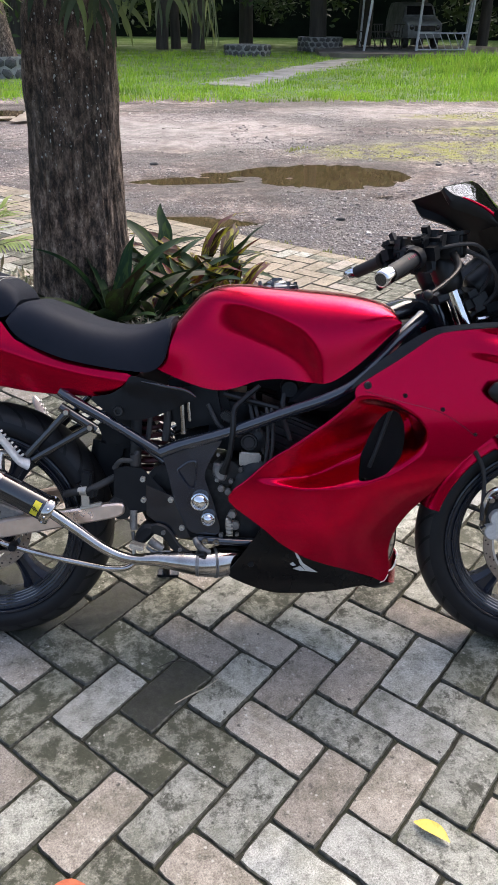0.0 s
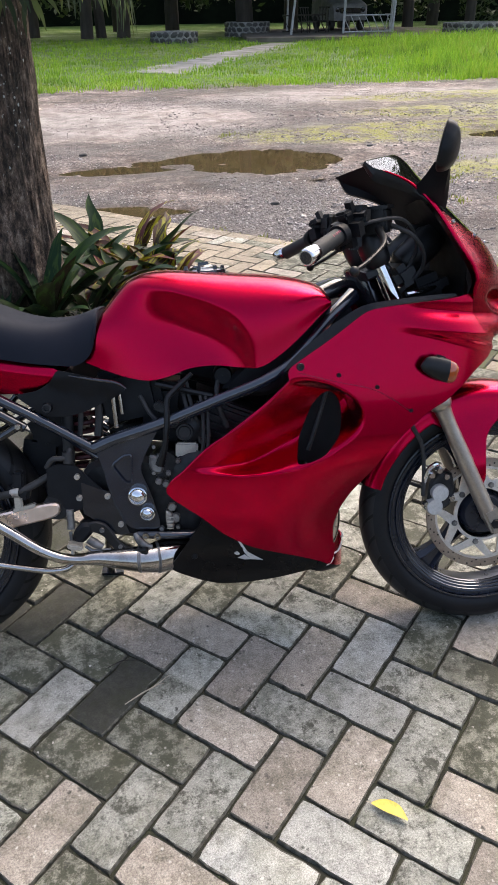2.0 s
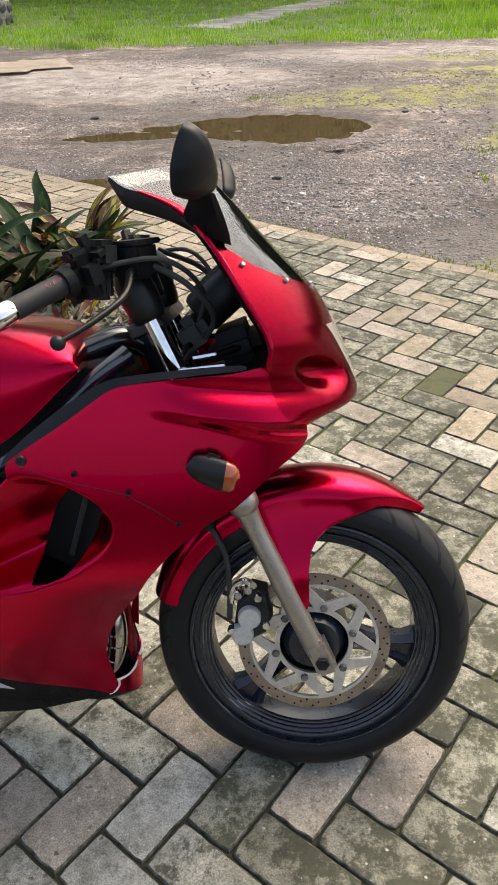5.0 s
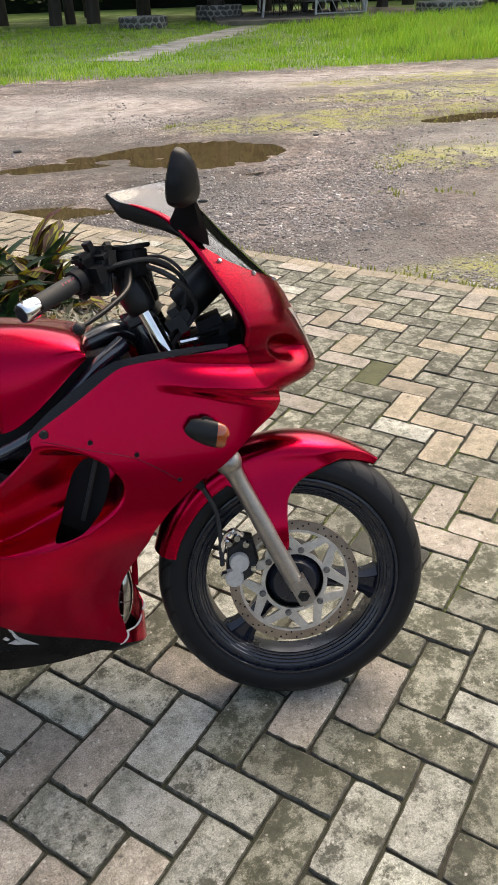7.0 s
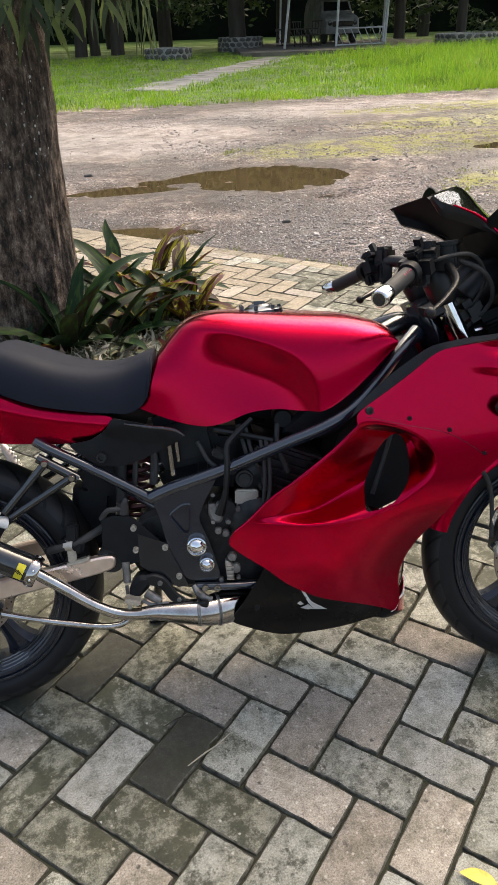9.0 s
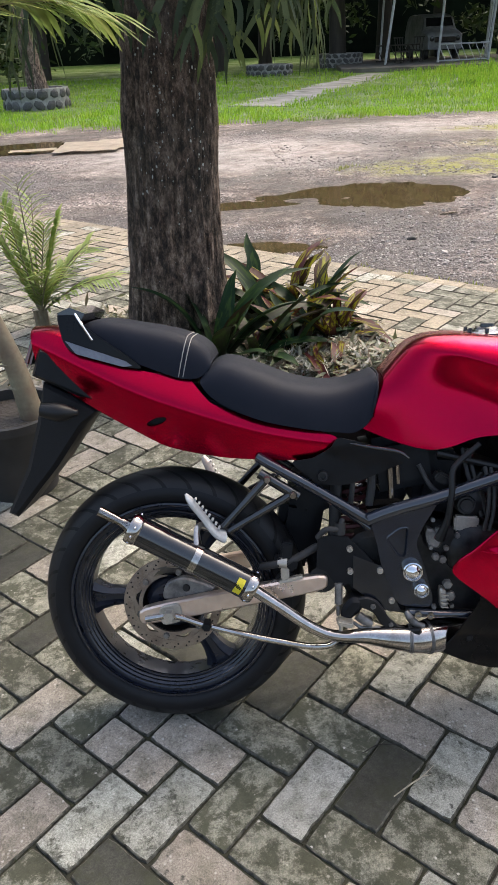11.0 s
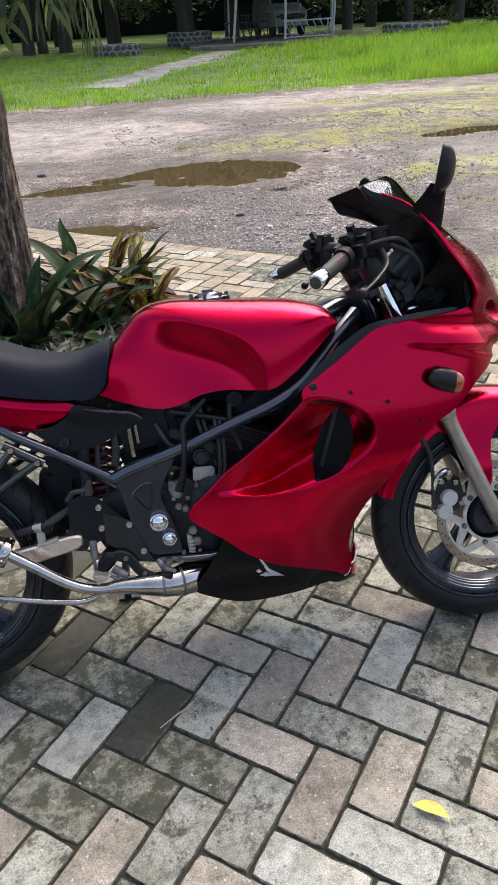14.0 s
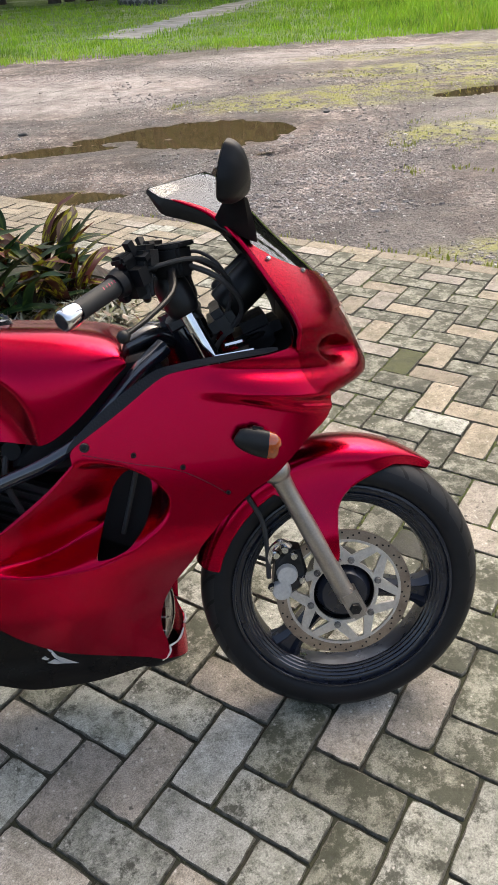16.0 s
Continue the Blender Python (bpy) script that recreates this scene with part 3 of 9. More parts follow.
    nt.links.new(oi.outputs["Random"], add.inputs[0])
    nt.links.new(geo.outputs["Random Per Island"], add.inputs[1])
    nt.links.new(add.outputs[0], fr.inputs[0])
    nt.links.new(fr.outputs[0], mr.inputs["Value"])
    nt.links.new(mr.outputs["Result"], hs.inputs["Value"])
    nt.links.new(col, hs.inputs["Color"])
    nt.links.new(hs.outputs["Color"], b.inputs["Base Color"])
    rg = nt.nodes.new("ShaderNodeMapRange")
    rg.inputs["To Min"].default_value, rg.inputs["To Max"].default_value = 0.62, 0.92
    nt.links.new(blot, rg.inputs["Value"])
    nt.links.new(rg.outputs["Result"], b.inputs["Roughness"])
    f = bump(nt, b, sand, 0.7, 0.0016)
    bump(nt, b, blot, 0.6, 0.004, f)
    return m


GREEN = (0.045, 0.047, 0.03)
M["paver_grey"] = paver_material("grey concrete block", (0.375, 0.378, 0.33), (0.27, 0.274, 0.234), GREEN, 0.065, 0.75, 0.08)
M["paver_light"] = paver_material("pale concrete block", (0.43, 0.43, 0.39), (0.33, 0.332, 0.298), GREEN, -0.01, 0.5, 0.06)
M["paver_brown"] = paver_material("pinkish brown block", (0.355, 0.318, 0.268), (0.268, 0.236, 0.195), GREEN, -0.02, 0.4, 0.25)
M["paver_green"] = paver_material("mossy and shadow grey block", (0.26, 0.256, 0.208), (0.175, 0.176, 0.132), (0.04, 0.044, 0.022), 0.13, 0.8, 0.06)
M["paver_dark"] = paver_material("dark damp and shadow block", (0.052, 0.052, 0.04), (0.036, 0.038, 0.029), (0.036, 0.04, 0.02), 0.1, 0.6, 0.0)
M["paver_moss"] = paver_material("moss-covered block", (0.085, 0.092, 0.024), (0.055, 0.062, 0.018), (0.06, 0.07, 0.012), 0.2, 0.3, 0.0)
M["paver_beige"] = paver_material("warm beige block", (0.31, 0.265, 0.195), (0.235, 0.2, 0.145), (0.13, 0.12, 0.07), 0.0, 0.3)


def bark_material():
    m, nt, b = nodes_of("furrowed bark with lichen")
    ridge, fine, wide = noise_node(nt, 15, 9, 0.82, "Object", (1.7, 1.7, 0.75)), noise_node(nt, 60, 4, 0.6, "Object", (2, 2, 0.7)), noise_node(nt, 2.2, 3)
    col = ramp(nt, ridge, [(0.40, (0.016, 0.012, 0.009)), (0.48, (0.09, 0.062, 0.045)), (0.55, (0.22, 0.158, 0.118)), (0.63, (0.44, 0.355, 0.28))])
    col = mix(nt, ramp(nt, wide, [(0.4, (0, 0, 0)), (0.7, (1, 1, 1))]), col, mix(nt, 0.6, col, (0.05, 0.048, 0.038)))
    col = mix(nt, 0.4, col, ramp(nt, fine, [(0.3, (0.25, 0.25, 0.25)), (0.7, (0.75, 0.75, 0.75))]), "OVERLAY")
    nt.links.new(col, b.inputs["Base Color"])
    b.inputs["Roughness"].default_value = 0.9
    f = bump(nt, b, ridge, 1.0, 0.03)
    bump(nt, b, fine, 0.5, 0.006, f)
    return m


M["bark"] = bark_material()
M["lichen"] = mat("pale lichen", (0.46, 0.47, 0.43), (0.34, 0.36, 0.32), 0.9, scale=60, fine=300, bump_s=0.4)
M["joint_moss"] = mat("moss in the joints", (0.075, 0.095, 0.022), (0.035, 0.045, 0.016), 0.95, scale=12, fine=400, bump_s=0.8, bump_d=0.003)
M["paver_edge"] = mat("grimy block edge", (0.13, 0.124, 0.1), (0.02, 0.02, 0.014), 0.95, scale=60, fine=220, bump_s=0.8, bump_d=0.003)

# ---------------------------------------------------------------- ground, yard, lawn
rng = random.Random(7)


def smooth(t):
    t = min(max(t, 0.0), 1.0)
    return t * t * (3 - 2 * t)


def sheet_axis(lo, hi, near_lo, near_hi, step, far=14):
    near = list(np.arange(near_lo, near_hi + step / 2, step))
    left = [near_lo - (near_lo - lo) * (k / far) ** 2.2 for k in range(far, 0, -1)]
    right = [near_hi + (hi - near_hi) * (k / far) ** 2.2 for k in range(1, far + 1)]
    return left + near + right


def ground_z(x, y):
    """The yard lies a little under the paving; hollows hold the puddles."""
    z = -0.045 + 0.016 * noise.noise((x * 0.7, y * 0.7, 0)) + 0.007 * noise.noise((x * 3.1, y * 3.1, 5)) + 0.004 * noise.noise((x * 9, y * 9, 2))
    for px, py, rx, ry in PUDDLES:
        d = ((x - px) / rx) ** 2 + ((y - py) / ry) ** 2
        z -= 0.05 * math.exp(-(d * 0.9) ** 1.6) * (1 + 0.55 * noise.noise((x * 4, y * 4, 1)) + 0.45 * noise.noise((x * 9, y * 9, 3)) + 0.3 * noise.noise((x * 17, y * 17, 6)))
    if x + y < 4.9:
        z = min(z, -0.07 + 0.03 * smooth((x + y - 4.55) / 0.35))
    return z


PUDDLES = [(1.62, 6.72, 0.78, 0.62), (0.22, 6.55, 0.46, 0.16), (0.74, 6.86, 0.42, 0.15), (1.15, 7.02, 0.34, 0.2), (2.1, 6.62, 0.3, 0.2), (2.05, 5.6, 0.16, 0.07), (0.02, 4.86, 0.44, 0.2), (0.42, 4.74, 0.28, 0.1), (4.72, 7.6, 0.3, 0.18), (-2.6, 12.2, 0.9, 0.75), (5.3, 7.75, 0.5, 0.22)]
gx, gy = sheet_axis(-400, 400, -4, 9, 0.055), sheet_axis(-300, 500, 2, 14, 0.055)
verts = [(x, y, ground_z(x, y) if -9 < x < 16 and -9 < y < 22 else -0.05) for y in gy for x in gx]
w = len(gx)
me = bpy.data.meshes.new("ground")
me.from_pydata(verts, [], [(j * w + i, j * w + i + 1, (j + 1) * w + i + 1, (j + 1) * w + i) for j in range(len(gy) - 1) for i in range(w - 1)])
me.materials.append(M["yard"])
me.shade_smooth()
tagged(new("ground", me), "muddy gravel yard with moss patches and turf beyond", "ground", kind="structure")

WATER_Z = -0.064
for px, py, rx, ry in ((1.05, 6.8, 2.1, 1.3), (0.1, 4.98, 0.95, 0.5), (4.95, 7.65, 1.2, 0.6), (-2.6, 12.2, 1.1, 0.9)):
    bm = bmesh.new()
    bm.faces.new([bm.verts.new((px + rx * math.cos(a), py + ry * math.sin(a), WATER_Z)) for a in (2 * math.pi * k / 32 for k in range(32))])
    tagged(part("water", bm, "puddle"), "brown muddy puddle in the gravel yard", "puddle", kind="structure")

# loose stones on the gravel, too many to count
def stone_field(name, n, place, size, material, seed, label, category):
    r = random.Random(seed)
    vs, fs = [], []
    for _ in range(n):
        x, y = place(r)
        s = size(r)
        z = ground_z(x, y)
        base, turn = len(vs), r.uniform(0, 6.28)
        for k in range(5):
            a = turn + k * 2 * math.pi / 5
            q = s * r.uniform(0.75, 1.2)
            vs.append((x + q * math.cos(a), y + q * math.sin(a) * 0.8, z - 0.2 * s))
        for k in range(5):
            a = turn + 0.3 + k * 2 * math.pi / 5
            q = s * r.uniform(0.45, 0.8)
            vs.append((x + q * math.cos(a), y + q * math.sin(a) * 0.8, z + s * r.uniform(0.25, 0.55)))
        fs.append(tuple(base + 5 + k for k in range(5)))
        fs += [(base + k, base + (k + 1) % 5, base + 5 + (k + 1) % 5, base + 5 + k) for k in range(5)]
    me = bpy.data.meshes.new(name)
    me.from_pydata(vs, [], fs)
    me.materials.append(M[material])
    return tagged(new(name, me), label, category, kind="stuff")


def yard_spot(r):
    while True:
        y = 2.4 + 10.5 * r.random() ** 1.9
        x = r.uniform(-3.2, 7.5)
        dense = 1.3 * noise.noise((x * 0.55, y * 0.55, 3)) - 0.05 + (0.5 if x + y < 7.2 else 0)
        if x + y > 4.85 and r.random() < 0.2 + dense and all(((x - p) / a) ** 2 + ((y - q) / c) ** 2 > 1.5 for p, q, a, c in PUDDLES):
            return x, y


def speck(scale=1.0):
    def size(r):
        return scale * (0.004 + 0.014 * r.random() ** 3)
    return size


mixed = mat("mixed gravel", (0.34, 0.31, 0.285), (0.17, 0.155, 0.145), 0.85, scale=16, fine=120, bump_s=0.2)
nt = mixed.node_tree
bs = nt.nodes["Principled BSDF"]
geo = nt.nodes.new("ShaderNodeNewGeometry")
nt.links.new(ramp(nt, geo.outputs["Random Per Island"], [(0.0, (0.12, 0.107, 0.1)), (0.35, (0.21, 0.19, 0.178)), (0.8, (0.3, 0.28, 0.265)), (1.0, (0.5, 0.475, 0.44))]), bs.inputs["Base Color"])
M["mixed_gravel"] = mixed
stone_field("gravel", 64000, yard_spot, speck(0.85), "mixed_gravel", 3, "loose grey and pale gravel on the yard", "gravel")
stone_field("pebbles", 160, yard_spot, lambda r: 0.016 + 0.016 * r.random() ** 3, "mixed_gravel", 5, "larger loose stones on the yard", "stones")
def rough_spot(r):
    while True:
        x, y = r.uniform(1.0, 8.0), 3.6 + 7 * r.random() ** 1.6
        if x + y > 5.2 and noise.noise((x * 0.8, y * 0.8, 12)) > -0.05 and all(((x - p) / a) ** 2 + ((y - q) / c) ** 2 > 1.6 for p, q, a, c in PUDDLES):
            return x, y


stone_field("clods", 5200, rough_spot, lambda r: 0.008 + 0.022 * r.random() ** 2.5, "mixed_gravel", 15, "lumps of mud and gravel on the yard", "gravel")
for x, y, s in ((1.343, 4.72, 0.03), (-0.081, 7.39, 0.036), (3.03, 7.15, 0.03)):
    bm = bmesh.new()
    bmesh.ops.create_icosphere(bm, subdivisions=2, radius=s, matrix=Matrix.Translation((x, y, ground_z(x, y) + s * 0.3)) @ Matrix.Diagonal((1.3, 0.9, 0.6, 1)))
    for v in bm.verts:
        v.co += 0.3 * s * noise.noise_vector(v.co * 22)
    tagged(part("stone", bm, "planter_stone"), "single dark stone lying on the yard", "stone", "stones on the yard")


# grass: bent blades in clumps
def blades(name, spots, material, label, category, seed):
    r = random.Random(seed)
    vs, fs = [], []
    for x, y, z, h, n, spread in spots:
        for _ in range(n):
            a, lean = r.uniform(0, 6.28), r.uniform(0.1, 0.75)
            bx, by = x + r.gauss(0, spread), y + r.gauss(0, spread)
            hh, wd = h * r.uniform(0.6, 1.25), 0.022 * h + 0.004
            dx, dy = math.cos(a), math.sin(a)
            b = len(vs)
            vs += [(bx - dy * wd, by + dx * wd, z), (bx + dy * wd, by - dx * wd, z),
                   (bx + dx * lean * hh * 0.35 - dy * wd * 0.8, by + dy * lean * hh * 0.35 + dx * wd * 0.8, z + hh * 0.6),
                   (bx + dx * lean * hh * 0.35 + dy * wd * 0.8, by + dy * lean * hh * 0.35 - dx * wd * 0.8, z + hh * 0.6),
                   (bx + dx * lean * hh, by + dy * lean * hh, z + hh)]
            fs += [(b, b + 1, b + 3, b + 2), (b + 2, b + 3, b + 4)]
    me = bpy.data.meshes.new(name)
    me.from_pydata(vs, [], fs)
    me.materials.append(M[material])
    return tagged(new(name, me), label, category, kind="stuff")


def on_path(x, y):
    t = (y - 17.6) / 13.0
    return 0 <= t <= 1.1 and abs(x - (1.9 + 5.7 * t + 0.5 * t * t)) < 0.5 + 0.35 * noise.noise((x * 1.3, y * 0.9, 6))


spots = []
for _ in range(15000):
    y = 14.0 + 22 * rng.random() ** 1.6
    x = rng.uniform(-7 - 0.1 * y, 9 + 0.55 * y)
    front = 14.6 - 0.09 * x + 0.9 * noise.noise((x * 0.7, 0, 0)) + 0.6 * noise.noise((x * 2.2, 4, 0)) - 1.3 * rng.random() ** 4
    if y < front or on_path(x, y) or (y > 29.5 and 7 < x < 17):
        continue
    tall = 0.10 + 0.09 * noise.noise((x * 0.6, y * 0.6, 7)) + 0.3 * smooth((x - 5.5 - 0.12 * (y - 14)) / 5) * smooth((y - front) / 1.5)
    spots.append((x, y, -0.05, max(tall, 0.05), 5, 0.06))
blades("grass", spots, "grass_blade", "bright green lawn grass, taller towards the shed side", "grass", 11)
tufts = []
for _ in range(260):
    s = rng.uniform(-0.6, 3.2)
    if rng.random() < (0.35 if s < 1.3 else 0.9):
        x, y = 2.35 + (s - 1.9) * 0.72, 2.35 - (s - 1.9) * 0.72
        tufts.append((x + rng.gauss(0, 0.05), y + rng.gauss(0, 0.05), -0.04, rng.uniform(0.02, 0.05), 4, 0.02))
for x, y in ((1.55, 8.25), (1.72, 8.4), (3.1, 5.2), (2.75, 4.55), (3.2, 4.4)):
    tufts += [(x + rng.gauss(0, 0.07), y + rng.gauss(0, 0.07), -0.05, rng.uniform(0.015, 0.05), 5, 0.025) for _ in range(8)]
for _ in range(500):
    a, q = rng.uniform(0, 6.28), rng.random() ** 0.5
    cx, cy, rx, ry = rng.choice([(4.3, 8.1, 2.6, 0.7), (6.6, 9.8, 2.8, 0.7), (4.1, 5.6, 1.2, 0.8), (7.6, 11.6, 3.4, 0.6)])
    tufts.append((cx + rx * q * math.cos(a), cy + ry * q * math.sin(a), -0.05, rng.uniform(0.012, 0.03), 4, 0.03))
blades("weeds", tufts, "tuft_blade", "short yellow-green weeds along the paving and in the yard", "weeds", 12)

# pale path across the lawn
bm = bmesh.new()
left, right = [], []
for k in range(15):
    t = k / 14
    cx, cy = 1.9 + 5.7 * t + 0.5 * t * t, 17.8 + 12.2 * t
    j = 0.12 * noise.noise((cy * 0.8, 1, 0))
    left.append((cx - 0.5 + 2.5 * j - 0.25 * (1 - t), cy + 0.45))
    right.append((cx + 0.5 - 2.5 * j, cy - 0.45))
top = [bm.verts.new((x, y, -0.034)) for x, y in left + right[::-1]]
f = bm.faces.new(top)
ext = bmesh.ops.extrude_face_region(bm, geom=[f])
for v in ext["geom"]:
    if isinstance(v, bmesh.types.BMVert):
        v.co.z = -0.08
bmesh.ops.recalc_face_normals(bm, faces=bm.faces)
tagged(part("path", bm, "concrete_path", smooth=False), "pale worn concrete path through the grass", "path", kind="structure")

# ---------------------------------------------------------------- shed, planters, woods
def stone_planter(x, y, r, h, group="stone planters", label="round low planter of dark stones set in pale grout"):
    p = thing("stone_planter", label, "planter", Matrix.Translation((x, y, -0.06)), group)
    bm = bmesh.new()
    lathe(bm, [(r - 0.16, 0), (r - 0.03, 0), (r - 0.03, h), (r - 0.16, h), (r - 0.16, 0)], 32, Matrix.Rotation(radians(90), 4, "X"))
    bmesh.ops.recalc_face_normals(bm, faces=bm.faces)
    part("wall", bm, "grout", p)
    bm = bmesh.new()
    bmesh.ops.create_circle(bm, cap_ends=True, segments=28, radius=r - 0.15, matrix=Matrix.Translation((0, 0, h - 0.06)))
    part("soil", bm, "soil", p)
    r2 = random.Random(int(x * 100 + y * 10))
    meshes = []
    for k in range(3):
        b2 = bmesh.new()
        bmesh.ops.create_icosphere(b2, subdivisions=1, radius=1.0)
        for v in b2.verts:
            v.co *= 1 + 0.22 * noise.noise(v.co * 1.7 + Vector((k * 9, 0, 0)))
        me = bpy.data.meshes.new("stone")
        b2.to_mesh(me)
        b2.free()
        me.materials.append(M["planter_stone"])
        meshes.append(me)
    rows, cols = max(2, round(h / 0.2)), max(10, round(2 * math.pi * r / 0.3))
    for j in range(rows):
        for i in range(cols):
            a = 2 * math.pi * (i + 0.5 * (j % 2) + r2.uniform(-0.12, 0.12)) / cols
            if math.sin(a) > 0.35:
                continue
            ob = new("stone", r2.choice(meshes))
            ob.parent = p
            ob.matrix_basis = Matrix.Translation(((r - 0.03) * math.cos(a), (r - 0.03) * math.sin(a), (j + 0.5) * h / rows)) @ Matrix.Rotation(a, 4, "Z") @ Matrix.Rotation(r2.uniform(-0.6, 0.6), 4, "X") @ Matrix.Diagonal((0.045, math.pi * r / cols * r2.uniform(0.85, 1.12), h / rows / 2 * r2.uniform(0.85, 1.1), 1))
    return p


stone_planter(-3.55, 20.6, 0.85, 0.5)
stone_planter(4.15, 32.6, 0.95, 0.42)
stone_planter(8.2, 37.6, 1.05, 0.6)
stone_planter(16.6, 31.6, 1.35, 0.55)


def leafy(bm, centre, radius, n, size, r, flat=1.0):
    """Small leaf blades scattered through an uneven cloud."""
    for _ in range(n):
        d = Vector((r.gauss(0, 1), r.gauss(0, 1), r.gauss(0, 1))).normalized() * radius * r.random() ** 0.4
        c = Vector(centre) + Vector((d.x, d.y, d.z * flat))
        u = Vector((r.gauss(0, 1), r.gauss(0, 1), r.gauss(0, 0.7))).normalized()
        v = u.orthogonal().normalized()
        v = (v * math.cos(r.uniform(0, 3.1)) + u.cross(v) * math.sin(r.uniform(0, 3.1))).normalized()
        s = size * r.uniform(0.6, 1.3)
        q = [c - u * s, c + v * s * 0.35 - u * s * 0.2, c + u * s, c - v * s * 0.35 - u * s * 0.2]
        bm.faces.new([bm.verts.new(p) for p in q])


def forest_tree(x, y, h, r0, crown_r, seed, crown_z=None, label="tall dark tree at the edge of the woods", leaves=420, lean=0.0):
    r = random.Random(seed)
    t = thing("tree", label, "tree", Matrix.Translation((x, y, -0.06)), "trees of the woods")
    bm = bmesh.new()
    tube(bm, [(0, 0, 0), (lean * 0.4 + r.uniform(-0.1, 0.1), 0, h * 0.35), (lean + r.uniform(-0.2, 0.2), r.uniform(-0.2, 0.2), h * 0.8)], [r0 * 1.25, r0, r0 * 0.6], 12, 12)
    for k in range(4):
        a, z = r.uniform(0, 6.28), h * r.uniform(0.5, 0.75)
        tube(bm, [(lean * z / h, 0, z), (lean + math.cos(a) * crown_r * 0.5, math.sin(a) * crown_r * 0.5, z + h * 0.15), (lean + math.cos(a) * crown_r * 0.8, math.sin(a) * crown_r * 0.8, z + h * 0.2)], [r0 * 0.45, r0 * 0.3, r0 * 0.12], 7, 8)
    part("trunk", bm, "far_bark", t)
    bm = bmesh.new()
    for k in range(6):
        leafy(bm, (lean + r.uniform(-0.6, 0.6) * crown_r, r.uniform(-0.6, 0.6) * crown_r, (crown_z or h * 0.8) + r.uniform(-0.25, 0.3) * crown_r), crown_r * r.uniform(0.5, 0.8), leaves // 6, 0.28, r, 0.8)
    part("crown", bm, "wood_leaf", t, smooth=False)
    return t


# palm-like trunk in the nearest planter
t = thing("tree", "leaning rough-barked tree growing in a stone planter", "tree", Matrix.Translation((-3.45, 20.6, 0.3)), "trees of the woods")
bm = bmesh.new()
tube(bm, [(0, 0, 0), (-0.12, 0, 0.9), (-0.25, 0, 2.2), (-0.4, 0, 4.5)], [0.27, 0.22, 0.19, 0.16], 14, 20)
part("trunk", bm, "bark", t)
bm = bmesh.new()
leafy(bm, (-0.4, 0, 4.6), 1.6, 700, 0.3, random.Random(4), 0.6)
part("crown", bm, "wood_leaf", t, smooth=False)

for k, (x, y, h, r0, cr, ln) in enumerate(((0.9, 38.6, 11, 0.24, 3.2, 0.6), (1.6, 39.6, 12, 0.2, 3.0, -0.3), (2.6, 39.0, 10, 0.26, 3.2, 0.3), (8.15, 37.9, 12, 0.33, 3.6, 0.0), (5.4, 43, 12, 0.3, 3.8, 0), (-1.6, 41, 12, 0.3, 3.8, 0.3), (-5.5, 38, 11, 0.28, 3.6, 0),
                                            (-9, 35, 11, 0.3, 3.8, 0), (12, 44, 13, 0.32, 4.2, 0), (17.5, 41, 12, 0.24, 3.8, 0.2), (20.5, 40, 12, 0.22, 3.6, 0), (24, 41, 12, 0.3, 4.0, 0), (28, 39, 11, 0.28, 3.8, 0), (-13, 37, 12, 0.3, 4, 0), (16, 47, 13, 0.3, 4.2, 0), (3, 48, 13, 0.3, 4.4, 0), (22, 48, 13, 0.3, 4.4, 0))):
    forest_tree(x, y, h, r0, cr, 40 + k, lean=ln, leaves=600)
# undergrowth and canopy beyond count
bm = bmesh.new()
r = random.Random(90)
for k in range(46):
    leafy(bm, (r.uniform(-18, 34), r.uniform(42, 52), r.uniform(0.3, 3.4)), r.uniform(0.9, 2.2), 90, 0.26, r, 0.7)
for k in range(110):
    leafy(bm, (r.uniform(-24, 40), r.uniform(36, 60), r.uniform(5.0, 11)), r.uniform(2.2, 3.6), 110, 0.5, r, 0.5)
# clusters out of view above the lawn, added to shade its rear
for k in range(70):
    leafy(bm, (r.uniform(-16, 34), r.uniform(22.5, 37), r.uniform(6.5, 9.5)), r.uniform(1.6, 2.6), 70, 0.5, r, 0.4)
for x, y, z, q, n in ((-0.3, 37.6, 2.6, 1.1, 180), (5.2, 37.6, 2.5, 1.2, 220), (4.3, 37.2, 3.2, 0.9, 160), (6.4, 38, 1.6, 0.7, 60), (-3.0, 30, 1.5, 1.0, 120), (-5.2, 28, 1.2, 1.2, 160), (19, 33.5, 0.5, 0.8, 120), (22, 34, 0.6, 1.0, 160)):
    leafy(bm, (x, y, z), q, n, 0.16, r, 0.8)
tagged(part("woods", bm, "wood_leaf", smooth=False), "dense dark foliage of the woods behind the lawn", "woods", kind="stuff")
# near-black sheet: the shade deep in the woods is put into its colour
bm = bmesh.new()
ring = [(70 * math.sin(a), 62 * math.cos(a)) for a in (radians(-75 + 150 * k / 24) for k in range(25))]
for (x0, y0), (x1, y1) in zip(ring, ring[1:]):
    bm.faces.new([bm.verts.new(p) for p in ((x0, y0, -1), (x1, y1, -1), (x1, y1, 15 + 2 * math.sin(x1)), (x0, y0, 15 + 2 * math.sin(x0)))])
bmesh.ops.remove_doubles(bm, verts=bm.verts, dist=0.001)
tagged(part("backdrop", bm, "backdrop_woods"), "backdrop with the shade deep in the woods painted dark", "backdrop", kind="structure")

# plain unseen wall added at the back, dark to dim reflections in the paintwork
bm = bmesh.new()
